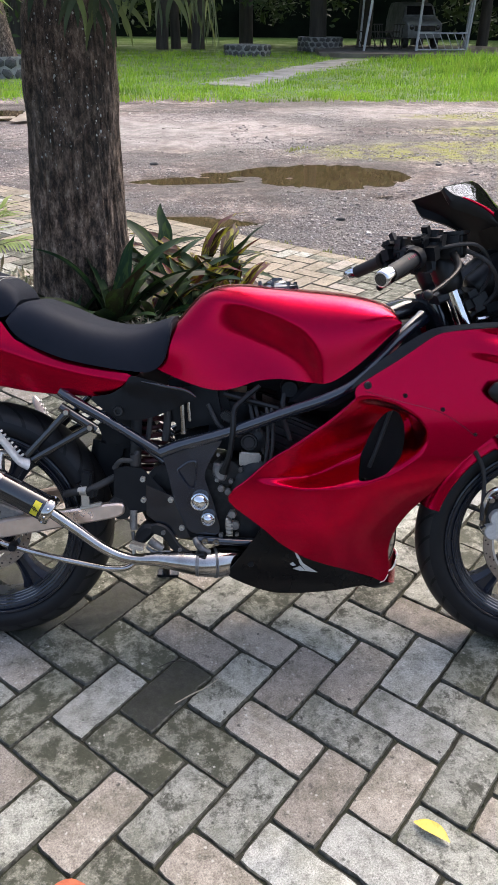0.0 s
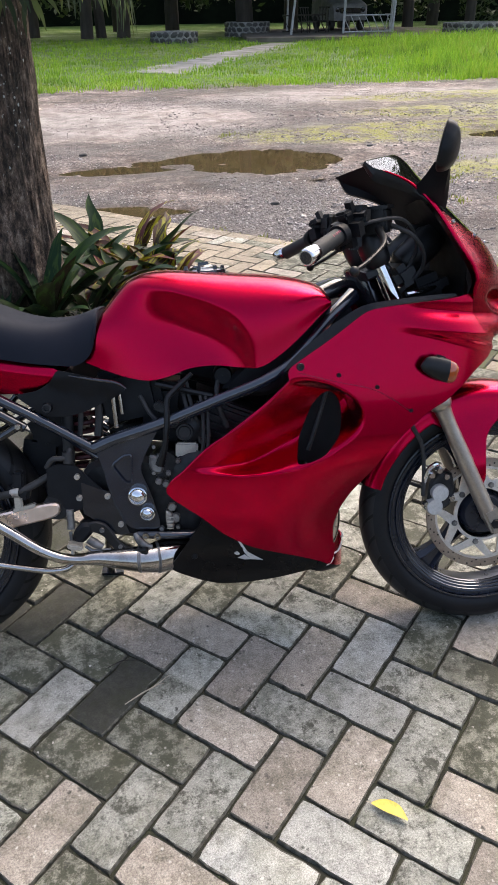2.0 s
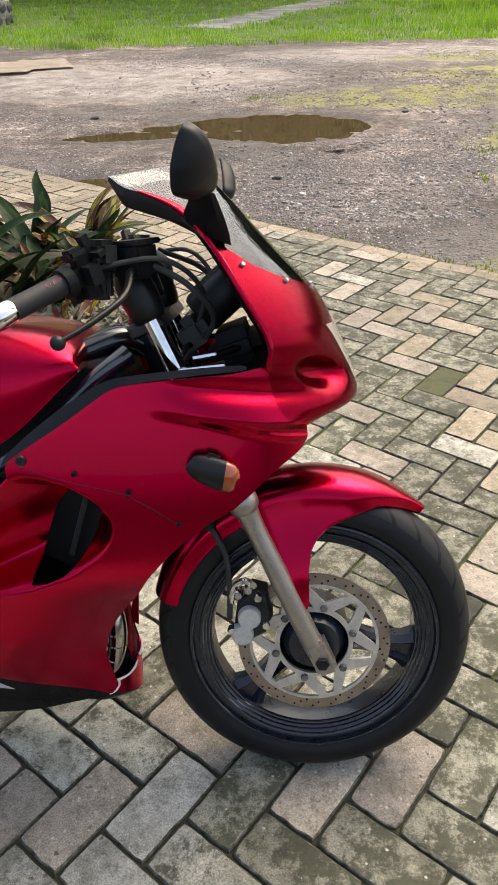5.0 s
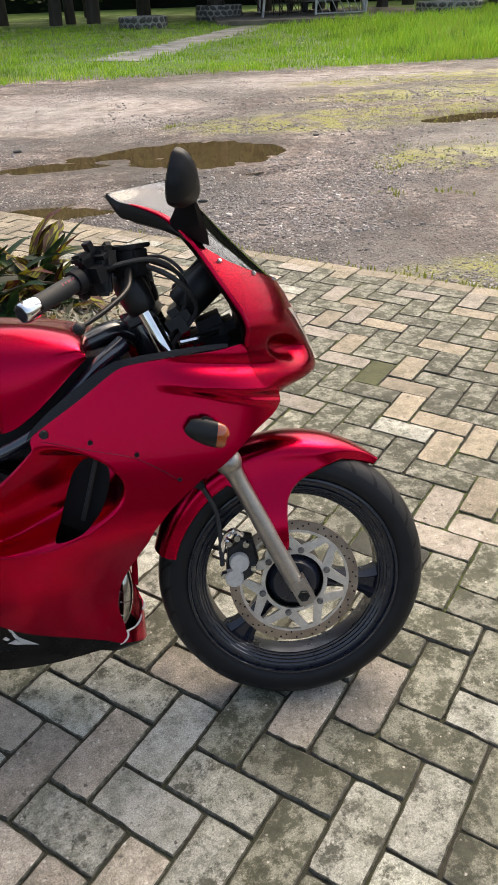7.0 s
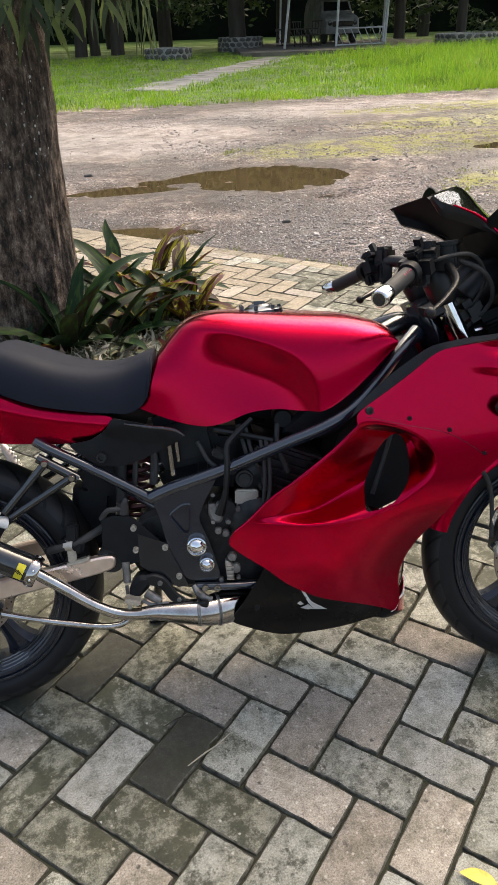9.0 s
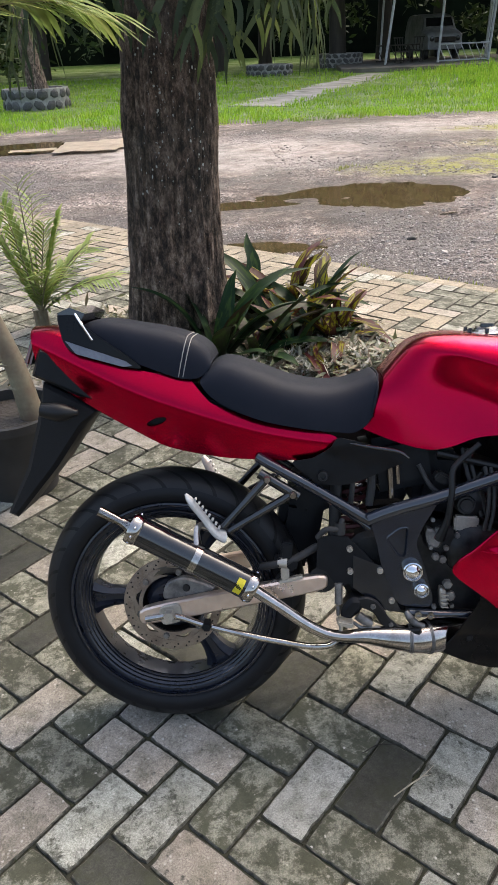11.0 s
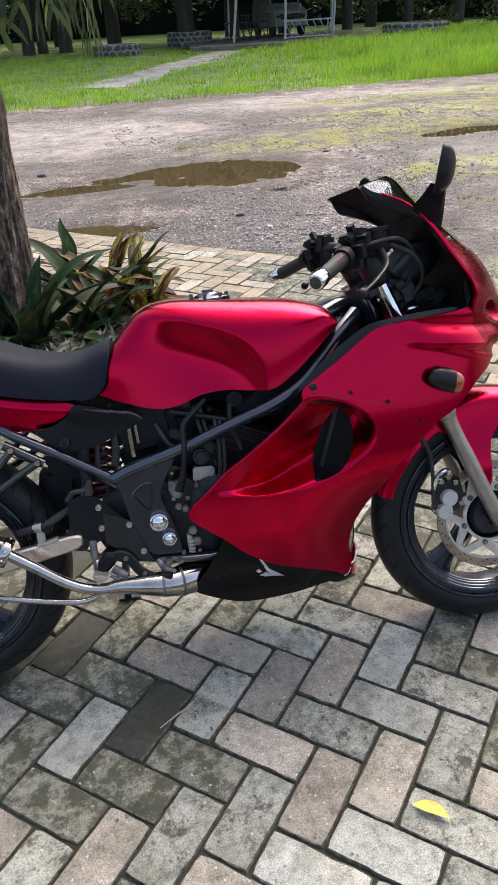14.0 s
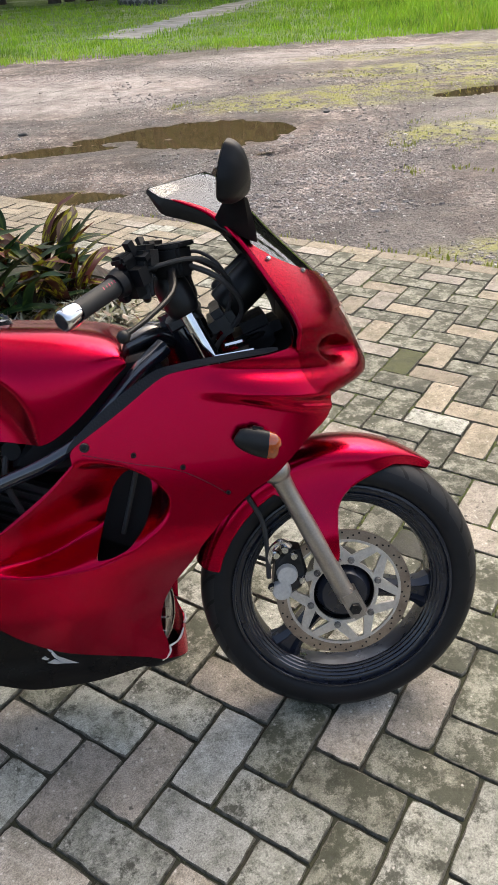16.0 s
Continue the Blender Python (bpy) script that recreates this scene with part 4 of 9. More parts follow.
loft(bm, [[Vector((q * math.sin(a), -2 - 0.7 * q * math.cos(a), z)) for q, z in ((16, -0.2), (16, 1.9), (16.25, 1.9), (16.25, -0.2))] for a in (radians(-64 + 128 * k / 24) for k in range(25))])
bmesh.ops.recalc_face_normals(bm, faces=bm.faces)
tagged(part("wall_south", bm, "unseen_dark"), "plain dark unseen wall added to dim reflections in the paintwork", "wall", kind="structure")

# the open shed
shed = thing("shed", "open shed with pale posts, low railings and a dark roof", "shed", Matrix.Translation((0, 0, -0.06)))
bm = bmesh.new()
vs = [bm.verts.new((x, y, 0.16)) for x, y in ((6.9, 31.6), (13.6, 30.2), (17.5, 33.0), (17.5, 41.5), (8.6, 41.5))]
ext = bmesh.ops.extrude_face_region(bm, geom=[bm.faces.new(vs)])
for v in ext["geom"]:
    if isinstance(v, bmesh.types.BMVert):
        v.co.z = -0.05
bmesh.ops.recalc_face_normals(bm, faces=bm.faces)
part("floor_slab", bm, "shed_floor", shed, "dusty concrete floor", smooth=False)
for x, y, lx, q in ((9.3, 33.9, 0.42, 0.055), (11.68, 34.1, 0.16, 0.055), (14.0, 34.3, 0.2, 0.055), (14.25, 35.2, 0.2, 0.045), (10.25, 38.2, 0.12, 0.05), (15.6, 38.6, 0.1, 0.045)):
    bm = bmesh.new()
    tube(bm, [(x, y, 0.1), (x + lx, y, 3.6)], q, 10)
    part("post", bm, "pale_post", shed)
for (x0, y0), (x1, y1), n, mt in (((11.68, 34.1), (14.05, 34.3), 7, "pale_post"), ((9.6, 36.5), (11.6, 36.5), 6, "far_bark"), ((14.05, 34.3), (14.4, 36.2), 3, "pale_post")):
    bm = bmesh.new()
    tube(bm, [(x0, y0, 0.16 + 0.68), (x1, y1, 0.16 + 0.68)], 0.028, 8)
    tube(bm, [(x0, y0, 0.16 + 0.05), (x1, y1, 0.16 + 0.05)], 0.028, 8)
    rail = part("railing", bm, mt, shed, "low railing with slanting bars")
    for k in range(n):
        u0, u1 = k / n, (k + 1) / n
        bm = bmesh.new()
        tube(bm, [(x0 + (x1 - x0) * u0, y0 + (y1 - y0) * u0, 0.82), (x0 + (x1 - x0) * u1, y0 + (y1 - y0) * u1, 0.22)], 0.019, 6)
        part("railing_bar", bm, mt, rail)
bm = bmesh.new()
box(bm, (12.4, 37.4, 3.75), (8.6, 9.0, 0.12))
part("roof", bm, "roof_sheet", shed, smooth=False)
for k, (x, y, a) in enumerate(((10.5, 35.4, 20), (11.3, 35.9, -30))):
    ch = thing("bench_chair", "dark slatted wooden chair standing in the shed", "chair", pose(x, y, 0.1, 0, 0, a), "chairs in the shed")
    for px, py in ((-0.22, -0.22), (0.22, -0.22), (-0.22, 0.22), (0.22, 0.22)):
        bm = bmesh.new()
        tube(bm, [(px, py, 0), (px, py * 0.9, 0.42)], 0.025, 6)
        part("leg", bm, "far_bark", ch)
    bm = bmesh.new()
    box(bm, (0, 0, 0.44), (0.5, 0.5, 0.05), 0.01)
    part("seat", bm, "far_bark", ch)
    bm = bmesh.new()
    for j in range(4):
        tube(bm, [(-0.2 + 0.13 * j, 0.23, 0.45), (-0.2 + 0.13 * j, 0.36, 0.98)], 0.02, 6)
    tube(bm, [(-0.25, 0.36, 0.98), (0.25, 0.36, 0.98)], 0.025, 6)
    part("backrest", bm, "far_bark", ch)

# old vehicle standing in the shed
car = thing("parked_car", "dusty grey old van parked in the dark shed", "car", pose(13.0, 37.6, 0.1))
bm = bmesh.new()
rings = []
for y, zt, hw in ((-0.5, 1.0, 0.78), (-0.42, 1.1, 0.84), (0.0, 1.22, 0.87), (0.35, 1.32, 0.87), (0.6, 1.75, 0.8), (1.2, 1.9, 0.8), (2.8, 1.9, 0.8), (3.2, 1.7, 0.78)):
    rings.append([Vector((sx * hw * k, y, z)) for sx, k, z in ((-1, 0.95, 0.42), (-1, 1.0, 0.6), (-1, 1.0, min(1.15, zt - 0.1)), (-1, 0.88, zt - 0.04), (-1, 0.6, zt), (1, 0.6, zt), (1, 0.88, zt - 0.04), (1, 1.0, min(1.15, zt - 0.1)), (1, 1.0, 0.6), (1, 0.95, 0.42))])
loft(bm, rings)
bmesh.ops.recalc_face_normals(bm, faces=bm.faces)
part("body", bm, "van_paint", car)
bm = bmesh.new()
bm.faces.new([bm.verts.new(p) for p in ((-0.66, 0.36, 1.37), (0.66, 0.36, 1.37), (0.6, 0.585, 1.73), (-0.6, 0.585, 1.73))])
part("windscreen", bm, "dark_glass", car)
bm = bmesh.new()
box(bm, (0, -0.52, 0.82), (1.0, 0.04, 0.22), 0.02)
part("grille", bm, "dark_glass", car)
for s in (-1, 1):
    bm = bmesh.new()
    lathe(bm, [(0.001, -0.54), (0.09, -0.53), (0.11, -0.5), (0.11, -0.45)], 16, Matrix.Translation((s * 0.62, 0, 0.86)))
    part("headlight", bm, "dark_glass", car)
    for y in (0.1, 2.5):
        bm = bmesh.new()
        lathe(bm, [(0.12, -0.1), (0.3, -0.1), (0.32, 0), (0.3, 0.1), (0.12, 0.1)], 20, Matrix.Translation((s * 0.72, y, 0.32)) @ Matrix.Rotation(radians(90), 4, "Z"))
        part("wheel", bm, "rubber", car)
bm = bmesh.new()
box(bm, (0, -0.55, 0.5), (1.6, 0.12, 0.16), 0.03)
part("bumper", bm, "van_paint", car)

# boards lying in the yard
for x, y, a, sx, sy, z in ((-1.04, 11.9, 12, 0.72, 1.15, 0.012), (-1.6, 11.6, -4, 0.95, 1.25, 0.02), (-2.45, 11.5, 3, 0.7, 0.3, 0.01)):
    bm = bmesh.new()
    n = 8
    rows = []
    for j in range(n + 1):
        rows.append([Vector(((i / n - 0.5) * sx + 0.02 * noise.noise((j * 0.7, i * 0.6, x)), (j / n - 0.5) * sy + 0.02 * noise.noise((i * 0.8, j * 0.5, y)), 0.02 * noise.noise((i * 0.5, j * 0.5, a)) + 0.012)) for i in range(n + 1)])
    loft(bm, rows, False)
    bmesh.ops.solidify(bm, geom=list(bm.faces), thickness=0.012)
    ob = part("board", bm, "cardboard")
    ob.matrix_world = pose(x, y, -0.035 + z, 0, 0, a)
    tagged(ob, "thin weathered board lying flat on the yard", "board", "boards on the yard")

# ---------------------------------------------------------------- the near tree
tree = thing("tree", "big tree with furrowed brown bark and lichen beside the paving", "tree", Matrix.Translation((-0.5, 2.56, -0.05)))


def trunk_at(z):
    """Centre and radius of the trunk at a height."""
    return 0.0 + 0.035 * smooth(z / 1.6) + 0.03 * max(z - 1.5, 0) / 3, 0.245 - 0.04 * smooth(z / 0.9) - 0.018 * smooth((z - 0.7) / 1.2) + 0.07 * math.exp(-z / 0.1) - 0.01 * max(z - 2, 0)


bm = bmesh.new()
rings = []
for k in range(200):
    z = 8.2 * (k / 199) ** 1.5
    cx, r0 = trunk_at(z)
    ring = []
    for i in range(180):
        a = 2 * math.pi * i / 180
        wob = 0.018 * noise.noise((math.cos(a) * 1.4, math.sin(a) * 1.4, z * 0.7)) + 0.013 * noise.noise((math.cos(a) * 9, math.sin(a) * 9, z * 2.2)) + 0.012 * noise.noise((math.cos(a) * 20, math.sin(a) * 20, z * 5))
        q = r0 + wob
        ring.append(Vector((cx + q * math.cos(a), q * math.sin(a), z)))
    rings.append(ring)
loft(bm, rings)
trunk = part("trunk", bm, "bark", tree, sharp=60)
r = random.Random(21)
meshes = []
for k in range(4):
    b2 = bmesh.new()
    ring = [b2.verts.new((math.cos(a) * r.uniform(0.7, 1.2), math.sin(a) * r.uniform(0.7, 1.3), 0.0)) for a in (2 * math.pi * i / 9 for i in range(9))]
    top = b2.verts.new((0, 0, 0.35))
    for i in range(9):
        b2.faces.new((ring[i], ring[(i + 1) % 9], top))
    me = bpy.data.meshes.new("lichen_spot")
    b2.to_mesh(me)
    b2.free()
    me.materials.append(M["lichen"])
    meshes.append(me)
for k in range(260):
    a = radians(r.choice((r.gauss(-108, 18), r.gauss(-80, 26), r.gauss(-60, 20))))
    z = min(max(r.gauss(1.15, 0.28), 0.35), 1.9)
    cx, r0 = trunk_at(z)
    wob = 0.018 * noise.noise((math.cos(a) * 1.4, math.sin(a) * 1.4, z * 0.7)) + 0.011 * noise.noise((math.cos(a) * 9, math.sin(a) * 9, z * 1.6))
    ob = new("lichen_spot", r.choice(meshes))
    ob.parent = trunk
    s = 0.0013 + 0.004 * r.random() ** 3
    n = Vector((math.cos(a), math.sin(a), 0))
    ob.matrix_basis = Matrix.Translation(Vector((cx, 0, z)) + n * (r0 + wob + 0.004)) @ n.to_track_quat("Z", "Y").to_matrix().to_4x4() @ Matrix.Diagonal((s, s * r.uniform(0.9, 1.6), s, 1))
CROWN_AT = []
r = random.Random(33)
bm = bmesh.new()
for a, z0, ln in ((-125, 4.4, 2.2), (-50, 4.6, 1.8), (-10, 4.0, 3.0), (40, 3.8, 3.2), (80, 4.2, 3.0), (120, 3.8, 3.2), (165, 3.5, 3.4), (-160, 4.1, 3.0)):
    d = Vector((math.cos(radians(a)), math.sin(radians(a)), 0))
    p0 = Vector((trunk_at(z0)[0], 0, z0 + 3.0))
    p1, p2, p3 = p0 + d * ln * 0.3 + Vector((0, 0, 0.7)), p0 + d * ln * 0.65 + Vector((0, 0, 1.0)), p0 + d * ln + Vector((0, 0, 0.9))
    tube(bm, [p0, p1, p2, p3], [0.1, 0.075, 0.05, 0.02], 9, 18)
    CROWN_AT += [p1, p1.lerp(p2, 0.5), p2, p2.lerp(p3, 0.5), p3]
part("limbs", bm, "bark", tree)
bm = bmesh.new()
for p in CROWN_AT:
    for k in range(2):
        c = p + Vector((r.gauss(0, 0.45), r.gauss(0, 0.45), r.uniform(-0.1, 0.7)))
        leafy(bm, c, r.uniform(0.45, 0.75), CROWN_LEAVES, 0.11, r, 0.7)
part("crown", bm, "crown_leaf", tree, "dense green crown overhead", smooth=False)


# staghorn ferns hanging from the trunk
def ribbon(bm, pts, widths, nrm=None, fold=0.15):
    """A leaf blade along a line, slightly folded at its midrib."""
    line = catmull([(*p, q) for p, q in zip(pts, widths)], 4 * (len(pts) - 1) + 1)
    rows = []
    for i, p in enumerate(line):
        c = Vector(p[:3])
        d = (Vector(line[min(i + 1, len(line) - 1)][:3]) - Vector(line[max(i - 1, 0)][:3])).normalized()
        side = d.cross(nrm or Vector((0, 0, 1)))
        side = side.normalized() if side.length > 1e-4 else d.orthogonal().normalized()
        up = side.cross(d)
        q = max(float(p[3]), 0.0006)
        rows.append([c - side * q, c - up * q * fold, c + side * q])
    loft(bm, rows, False)


def staghorn(x, y, z, ang, n, seed, ln=0.5):
    r = random.Random(seed)
    fern = thing("staghorn_fern", "grey-green staghorn fern with forked hanging fronds on the trunk", "fern", pose(x, y, z), "ferns on the trunk")
    for k in range(n):
        a = radians(ang + r.uniform(-75, 75))
        out = Vector((math.cos(a), math.sin(a), 0))
        sidev = Vector((-math.sin(a), math.cos(a), 0))
        L = ln * r.uniform(0.65, 1.15)
        p0 = Vector((r.gauss(0, 0.02), r.gauss(0, 0.02), r.uniform(-0.05, 0.1)))
        bend = r.gauss(0, 0.09)
        p1 = p0 + out * L * 0.34 + Vector((0, 0, 0.10 * r.uniform(-0.2, 1.2)))
        p2 = p0 + out * L * 0.58 + sidev * bend + Vector((0, 0, -L * 0.22))
        bm = bmesh.new()
        ribbon(bm, [p0, p0.lerp(p1, 0.55) + Vector((0, 0, 0.03)), p1, p2], [0.006, 0.010, 0.017, 0.027], out)
        for j in range(r.choice((2, 2, 3))):
            s = (j - 0.6) * r.uniform(0.08, 0.13)
            q1 = p2 + sidev * (s + bend * 0.4) + out * r.uniform(-0.02, 0.06) + Vector((0, 0, -L * r.uniform(0.22, 0.36)))
            ribbon(bm, [p2 + Vector((0, 0, 0.014)), p2.lerp(q1, 0.5) + sidev * s * 0.35, q1], [0.021, 0.013, 0.0135], out)
            for i in range(2):
                w2 = (i - 0.5) * r.uniform(0.06, 0.1)
                q2 = q1 + sidev * (w2 + s * 0.3) + out * r.uniform(-0.03, 0.02) + Vector((0, 0, -L * r.uniform(0.14, 0.26)))
                ribbon(bm, [q1 + Vector((0, 0, 0.01)), q1.lerp(q2, 0.5) + sidev * w2 * 0.3, q2], [0.011, 0.0085, 0.0014], out)
        bmesh.ops.solidify(bm, geom=list(bm.faces), thickness=0.0015)
        part("frond", bm, "fern_leaf", fern)
    bm = bmesh.new()
    bmesh.ops.create_icosphere(bm, subdivisions=2, radius=0.09, matrix=Matrix.Diagonal((1, 1, 1.3, 1)))
    for v in bm.verts:
        v.co *= 1 + 0.25 * noise.noise(v.co * 14)
    part("shield", bm, "dry_leaf", fern, "brown papery shield leaf")
    return fern


staghorn(-0.22, 2.44, 1.70, -25, 19, 1, 0.56)
staghorn(-0.33, 2.36, 1.84, -95, 3, 2, 0.42)
staghorn(-0.7, 2.42, 1.7, 215, 8, 3, 0.56)

# ---------------------------------------------------------------- planting bed
bm = bmesh.new()
rings = []
for q, z in ((1.0, -0.06), (0.96, 0.0), (0.8, 0.03), (0.5, 0.05), (0.1, 0.06)):
    rings.append([Vector((-0.36 + 0.82 * q * math.cos(a) * (1 + 0.1 * math.sin(3 * a)), 2.78 + 0.62 * q * math.sin(a) * (1 + 0.08 * math.cos(2 * a)), z + 0.008 * math.sin(7 * a))) for a in (2 * math.pi * i / 40 for i in range(40))])
loft(bm, rings)
bmesh.ops.recalc_face_normals(bm, faces=bm.faces)
tagged(part("planting_bed", bm, "soil"), "dark soil bed round the foot of the tree", "planting bed", kind="structure")


def strap_leaf_mesh(name, L, wd, arch, material, seed):
    r = random.Random(seed)
    bm = bmesh.new()
    pts, ws = [], []
    for i in range(6):
        u = i / 5
        pts.append(Vector((L * (u * 0.95 - 0.1 * arch * u * u), 0.02 * r.uniform(-1, 1) * u, L * (0.9 * u - arch * 1.1 * u * u) * 0.8)))
        ws.append(wd * (0.55 + 0.9 * u - 1.45 * u ** 2.6) if u < 1 else 0.001)
    ribbon(bm, pts, [max(v, 0.001) for v in ws], None, 0.35)
    me = bpy.data.meshes.new(name)
    bm.normal_update()
    bm.to_mesh(me)
    bm.free()
    me.materials.append(M[material])
    me.shade_smooth()
    return me


STRAP = [strap_leaf_mesh("leaf", L, w2, arch, "strap_leaf", k) for k, (L, w2, arch) in enumerate(((0.42, 0.044, 0.5), (0.5, 0.043, 0.7), (0.36, 0.045, 0.4), (0.52, 0.04, 0.85)))]
REDS = [strap_leaf_mesh("leaf", L, w2, arch, "red_leaf", 9 + k) for k, (L, w2, arch) in enumerate(((0.48, 0.045, 0.65), (0.4, 0.046, 0.5), (0.54, 0.042, 0.85)))]


def rosette(x, y, z, n, red, seed, scale=1.0, tilt=(-30, 38)):
    r = random.Random(seed)
    p = thing("strap_leaf_plant", "dark green and maroon strap-leaved plant in the bed" if red > 0.4 else "dark green striped strap-leaved plant in the bed", "plant", pose(x, y, z), "strap-leaved plants")
    for k in range(n + 5):
        ob = new("leaf", r.choice(REDS if r.random() < red else STRAP))
        ob.parent = p
        ob.matrix_basis = pose(0, 0, 0, 0, 0, 360 * (k * 0.382) + r.uniform(-20, 20)) @ Matrix.Translation((0.015, 0, 0.02)) @ pose(0, 0, 0, r.uniform(-20, 20), -r.uniform(*tilt), 0) @ Matrix.Scale(scale * r.uniform(0.75, 1.15), 4)
    return p


for k, (x, y, n, red, sc) in enumerate(((-0.18, 2.28, 13, 0.1, 1.0), (0.02, 2.32, 13, 0.3, 1.0), (-0.02, 2.62, 14, 0.25, 1.1), (0.16, 2.66, 14, 0.6, 1.05), (0.1, 2.95, 12, 0.5, 1.05), (-0.12, 2.95, 12, 0.2, 1.1), (-0.36, 2.25, 13, 0.05, 1.2), (0.22, 2.4, 12, 0.7, 0.85), (-0.55, 2.22, 9, 0.1, 0.8))):
    rosette(x, y, 0.05, n, red, 60 + k, sc, (0, 55) if sc == 1.2 else (-30, 38))

# pale ground cover and litter: too many leaves to count
bm = bmesh.new()
r = random.Random(71)
for k in range(7200):
    cx, cy, sx, sy = ((0.02, 2.14, 0.2, 0.07), (-0.25, 2.1, 0.25, 0.06), (-0.9, 2.75, 0.12, 0.2), (0.3, 2.3, 0.08, 0.1), (-0.75, 2.25, 0.2, 0.1), (0.22, 2.12, 0.1, 0.05), (0.2, 2.2, 0.12, 0.09), (0.3, 2.36, 0.07, 0.12))[k % 8]
    c = Vector((r.gauss(cx, sx), r.gauss(cy, sy), 0.03 + 0.09 * r.random()))
    d = Vector((r.gauss(0, 1), r.gauss(0, 1), r.gauss(0, 0.55))).normalized()
    s = d.cross(Vector((r.gauss(0, 0.3), r.gauss(0, 0.3), 1))).normalized()
    L = r.uniform(0.015, 0.06)
    bm.faces.new([bm.verts.new(p) for p in (c - d * L, c + s * L * 0.2 - d * L * 0.1, c + d * L, c - s * L * 0.2 - d * L * 0.1)])
tagged(part("ground_cover", bm, "pale_leaf", smooth=False), "pale variegated ground cover and dry litter in the bed", "ground cover", kind="stuff")
for x, y, s in ((0.16, 2.22, 0.055), (0.22, 2.3, 0.04), (-0.1, 2.06, 0.04)):
    bm = bmesh.new()
    bmesh.ops.create_icosphere(bm, subdivisions=2, radius=s, matrix=Matrix.Translation((x, y, 0.03 + s * 0.4)) @ Matrix.Diagonal((1.2, 0.9, 0.8, 1)))
    for v in bm.verts:
        v.co += 0.25 * s * noise.noise_vector(v.co * 18)
    tagged(part("stone", bm, "stone"), "rounded grey stone at the edge of the bed", "stone", "stones of the bed")


# ---------------------------------------------------------------- palms
def palm_frond(p, base, az, lift, L, n, wd, leaflet, seed, droop=0.5, mt="palm_leaf"):
    """One pinnate frond: a curved rib with leaflets on both sides."""
    r = random.Random(seed)
    d = Vector((math.cos(az), math.sin(az), 0))
    pts = [Vector(base) + d * (L * u * math.cos(lift)) + Vector((0, 0, L * (u * math.sin(lift) - droop * u * u))) for u in (0, 0.25, 0.5, 0.75, 1.0)]
    bm = bmesh.new()
    tube(bm, pts, [0.006, 0.005, 0.004, 0.003, 0.0015], 5, 16)
    rib = part("frond_rib", bm, "palm_stem", p)
    line = [Vector(q) for q in catmull(pts, n + 3)]
    bm = bmesh.new()
    for i in range(2, n + 2):
        t = (line[i] - line[i - 1]).normalized()
        side = t.cross(Vector((0, 0, 1))).normalized()
        u = i / (n + 2)
        ll = leaflet * (0.55 + 1.4 * u * (1 - u)) * r.uniform(0.85, 1.1)
        for s in (-1, 1):
            tip = line[i] + (side * s * 0.8 + t * 0.75).normalized() * ll + Vector((0, 0, -0.25 * ll + r.uniform(-0.02, 0.03)))
            mid = line[i].lerp(tip, 0.5) + Vector((0, 0, 0.1 * ll))
            ribbon(bm, [line[i], mid, tip], [wd * 0.5, wd, 0.001], None, 0.25)
    part("frond_blade", bm, mt, rib)


areca = thing("young_palm", "young palm with upright green fronds growing from the paving edge", "palm", pose(-1.27, 3.15, -0.02))
bm = bmesh.new()
for k in range(3):
    tube(bm, [(0.02 * k - 0.02, 0.01 * k, 0), (0.025 * k - 0.03, 0, 0.12)], [0.022, 0.014], 8)
part("stem", bm, "palm_stem", areca)
for k, (az, lift, L) in enumerate(((20, 58, 0.62), (75, 80, 0.7), (140, 65, 0.8), (-20, 40, 0.62), (185, 72, 0.75), (-60, 60, 0.5), (110, 86, 0.8), (0, 74, 0.62), (45, 48, 0.6), (-40, 76, 0.6), (160, 80, 0.7))):
    palm_frond(areca, (0.0, 0, 0.1), radians(az), radians(lift), L, 20, 0.009, 0.22, 80 + k, 0.12 if lift > 60 else 0.28)

pot = thing("plant_pot", "black plastic pot with soil standing behind the tail", "plant pot", pose(-1.13, 1.42, 0.0))
bm = bmesh.new()
lathe(bm, [(0.0005, 0.0), (0.125, 0.0), (0.165, 0.27), (0.178, 0.275), (0.178, 0.305), (0.162, 0.305), (0.16, 0.27)], 36, Matrix.Rotation(radians(90), 4, "X"))
bmesh.ops.recalc_face_normals(bm, faces=bm.faces)
part("pot_body", bm, "pot_black", pot)
bm = bmesh.new()
bmesh.ops.create_circle(bm, cap_ends=True, segments=28, radius=0.16, matrix=Matrix.Translation((0, 0, 0.268)))
part("pot_soil", bm, "soil", pot)
palm = thing("potted_palm", "potted palm with a ringed stem and long arching fronds", "palm", pose(-1.1, 1.42, 0.25))
bm = bmesh.new()
tube(bm, [(0.05, 0, 0), (0.02, 0.0, 0.22), (-0.06, 0.01, 0.48), (-0.16, 0.02, 0.78), (-0.24, 0.03, 1.05)], [0.042, 0.034, 0.03, 0.026, 0.02], 14, 40)
for k in range(9):
    u = 0.05 + 0.085 * k
    lathe(bm, [(0.036 - 0.001 * k, -0.004), (0.038 - 0.001 * k, 0), (0.036 - 0.001 * k, 0.004)], 14, Matrix.Translation((0.045 - 0.024 * k, 0.003 * k, u)) @ Matrix.Rotation(radians(90), 4, "X"))
part("stem", bm, "palm_stem", palm)
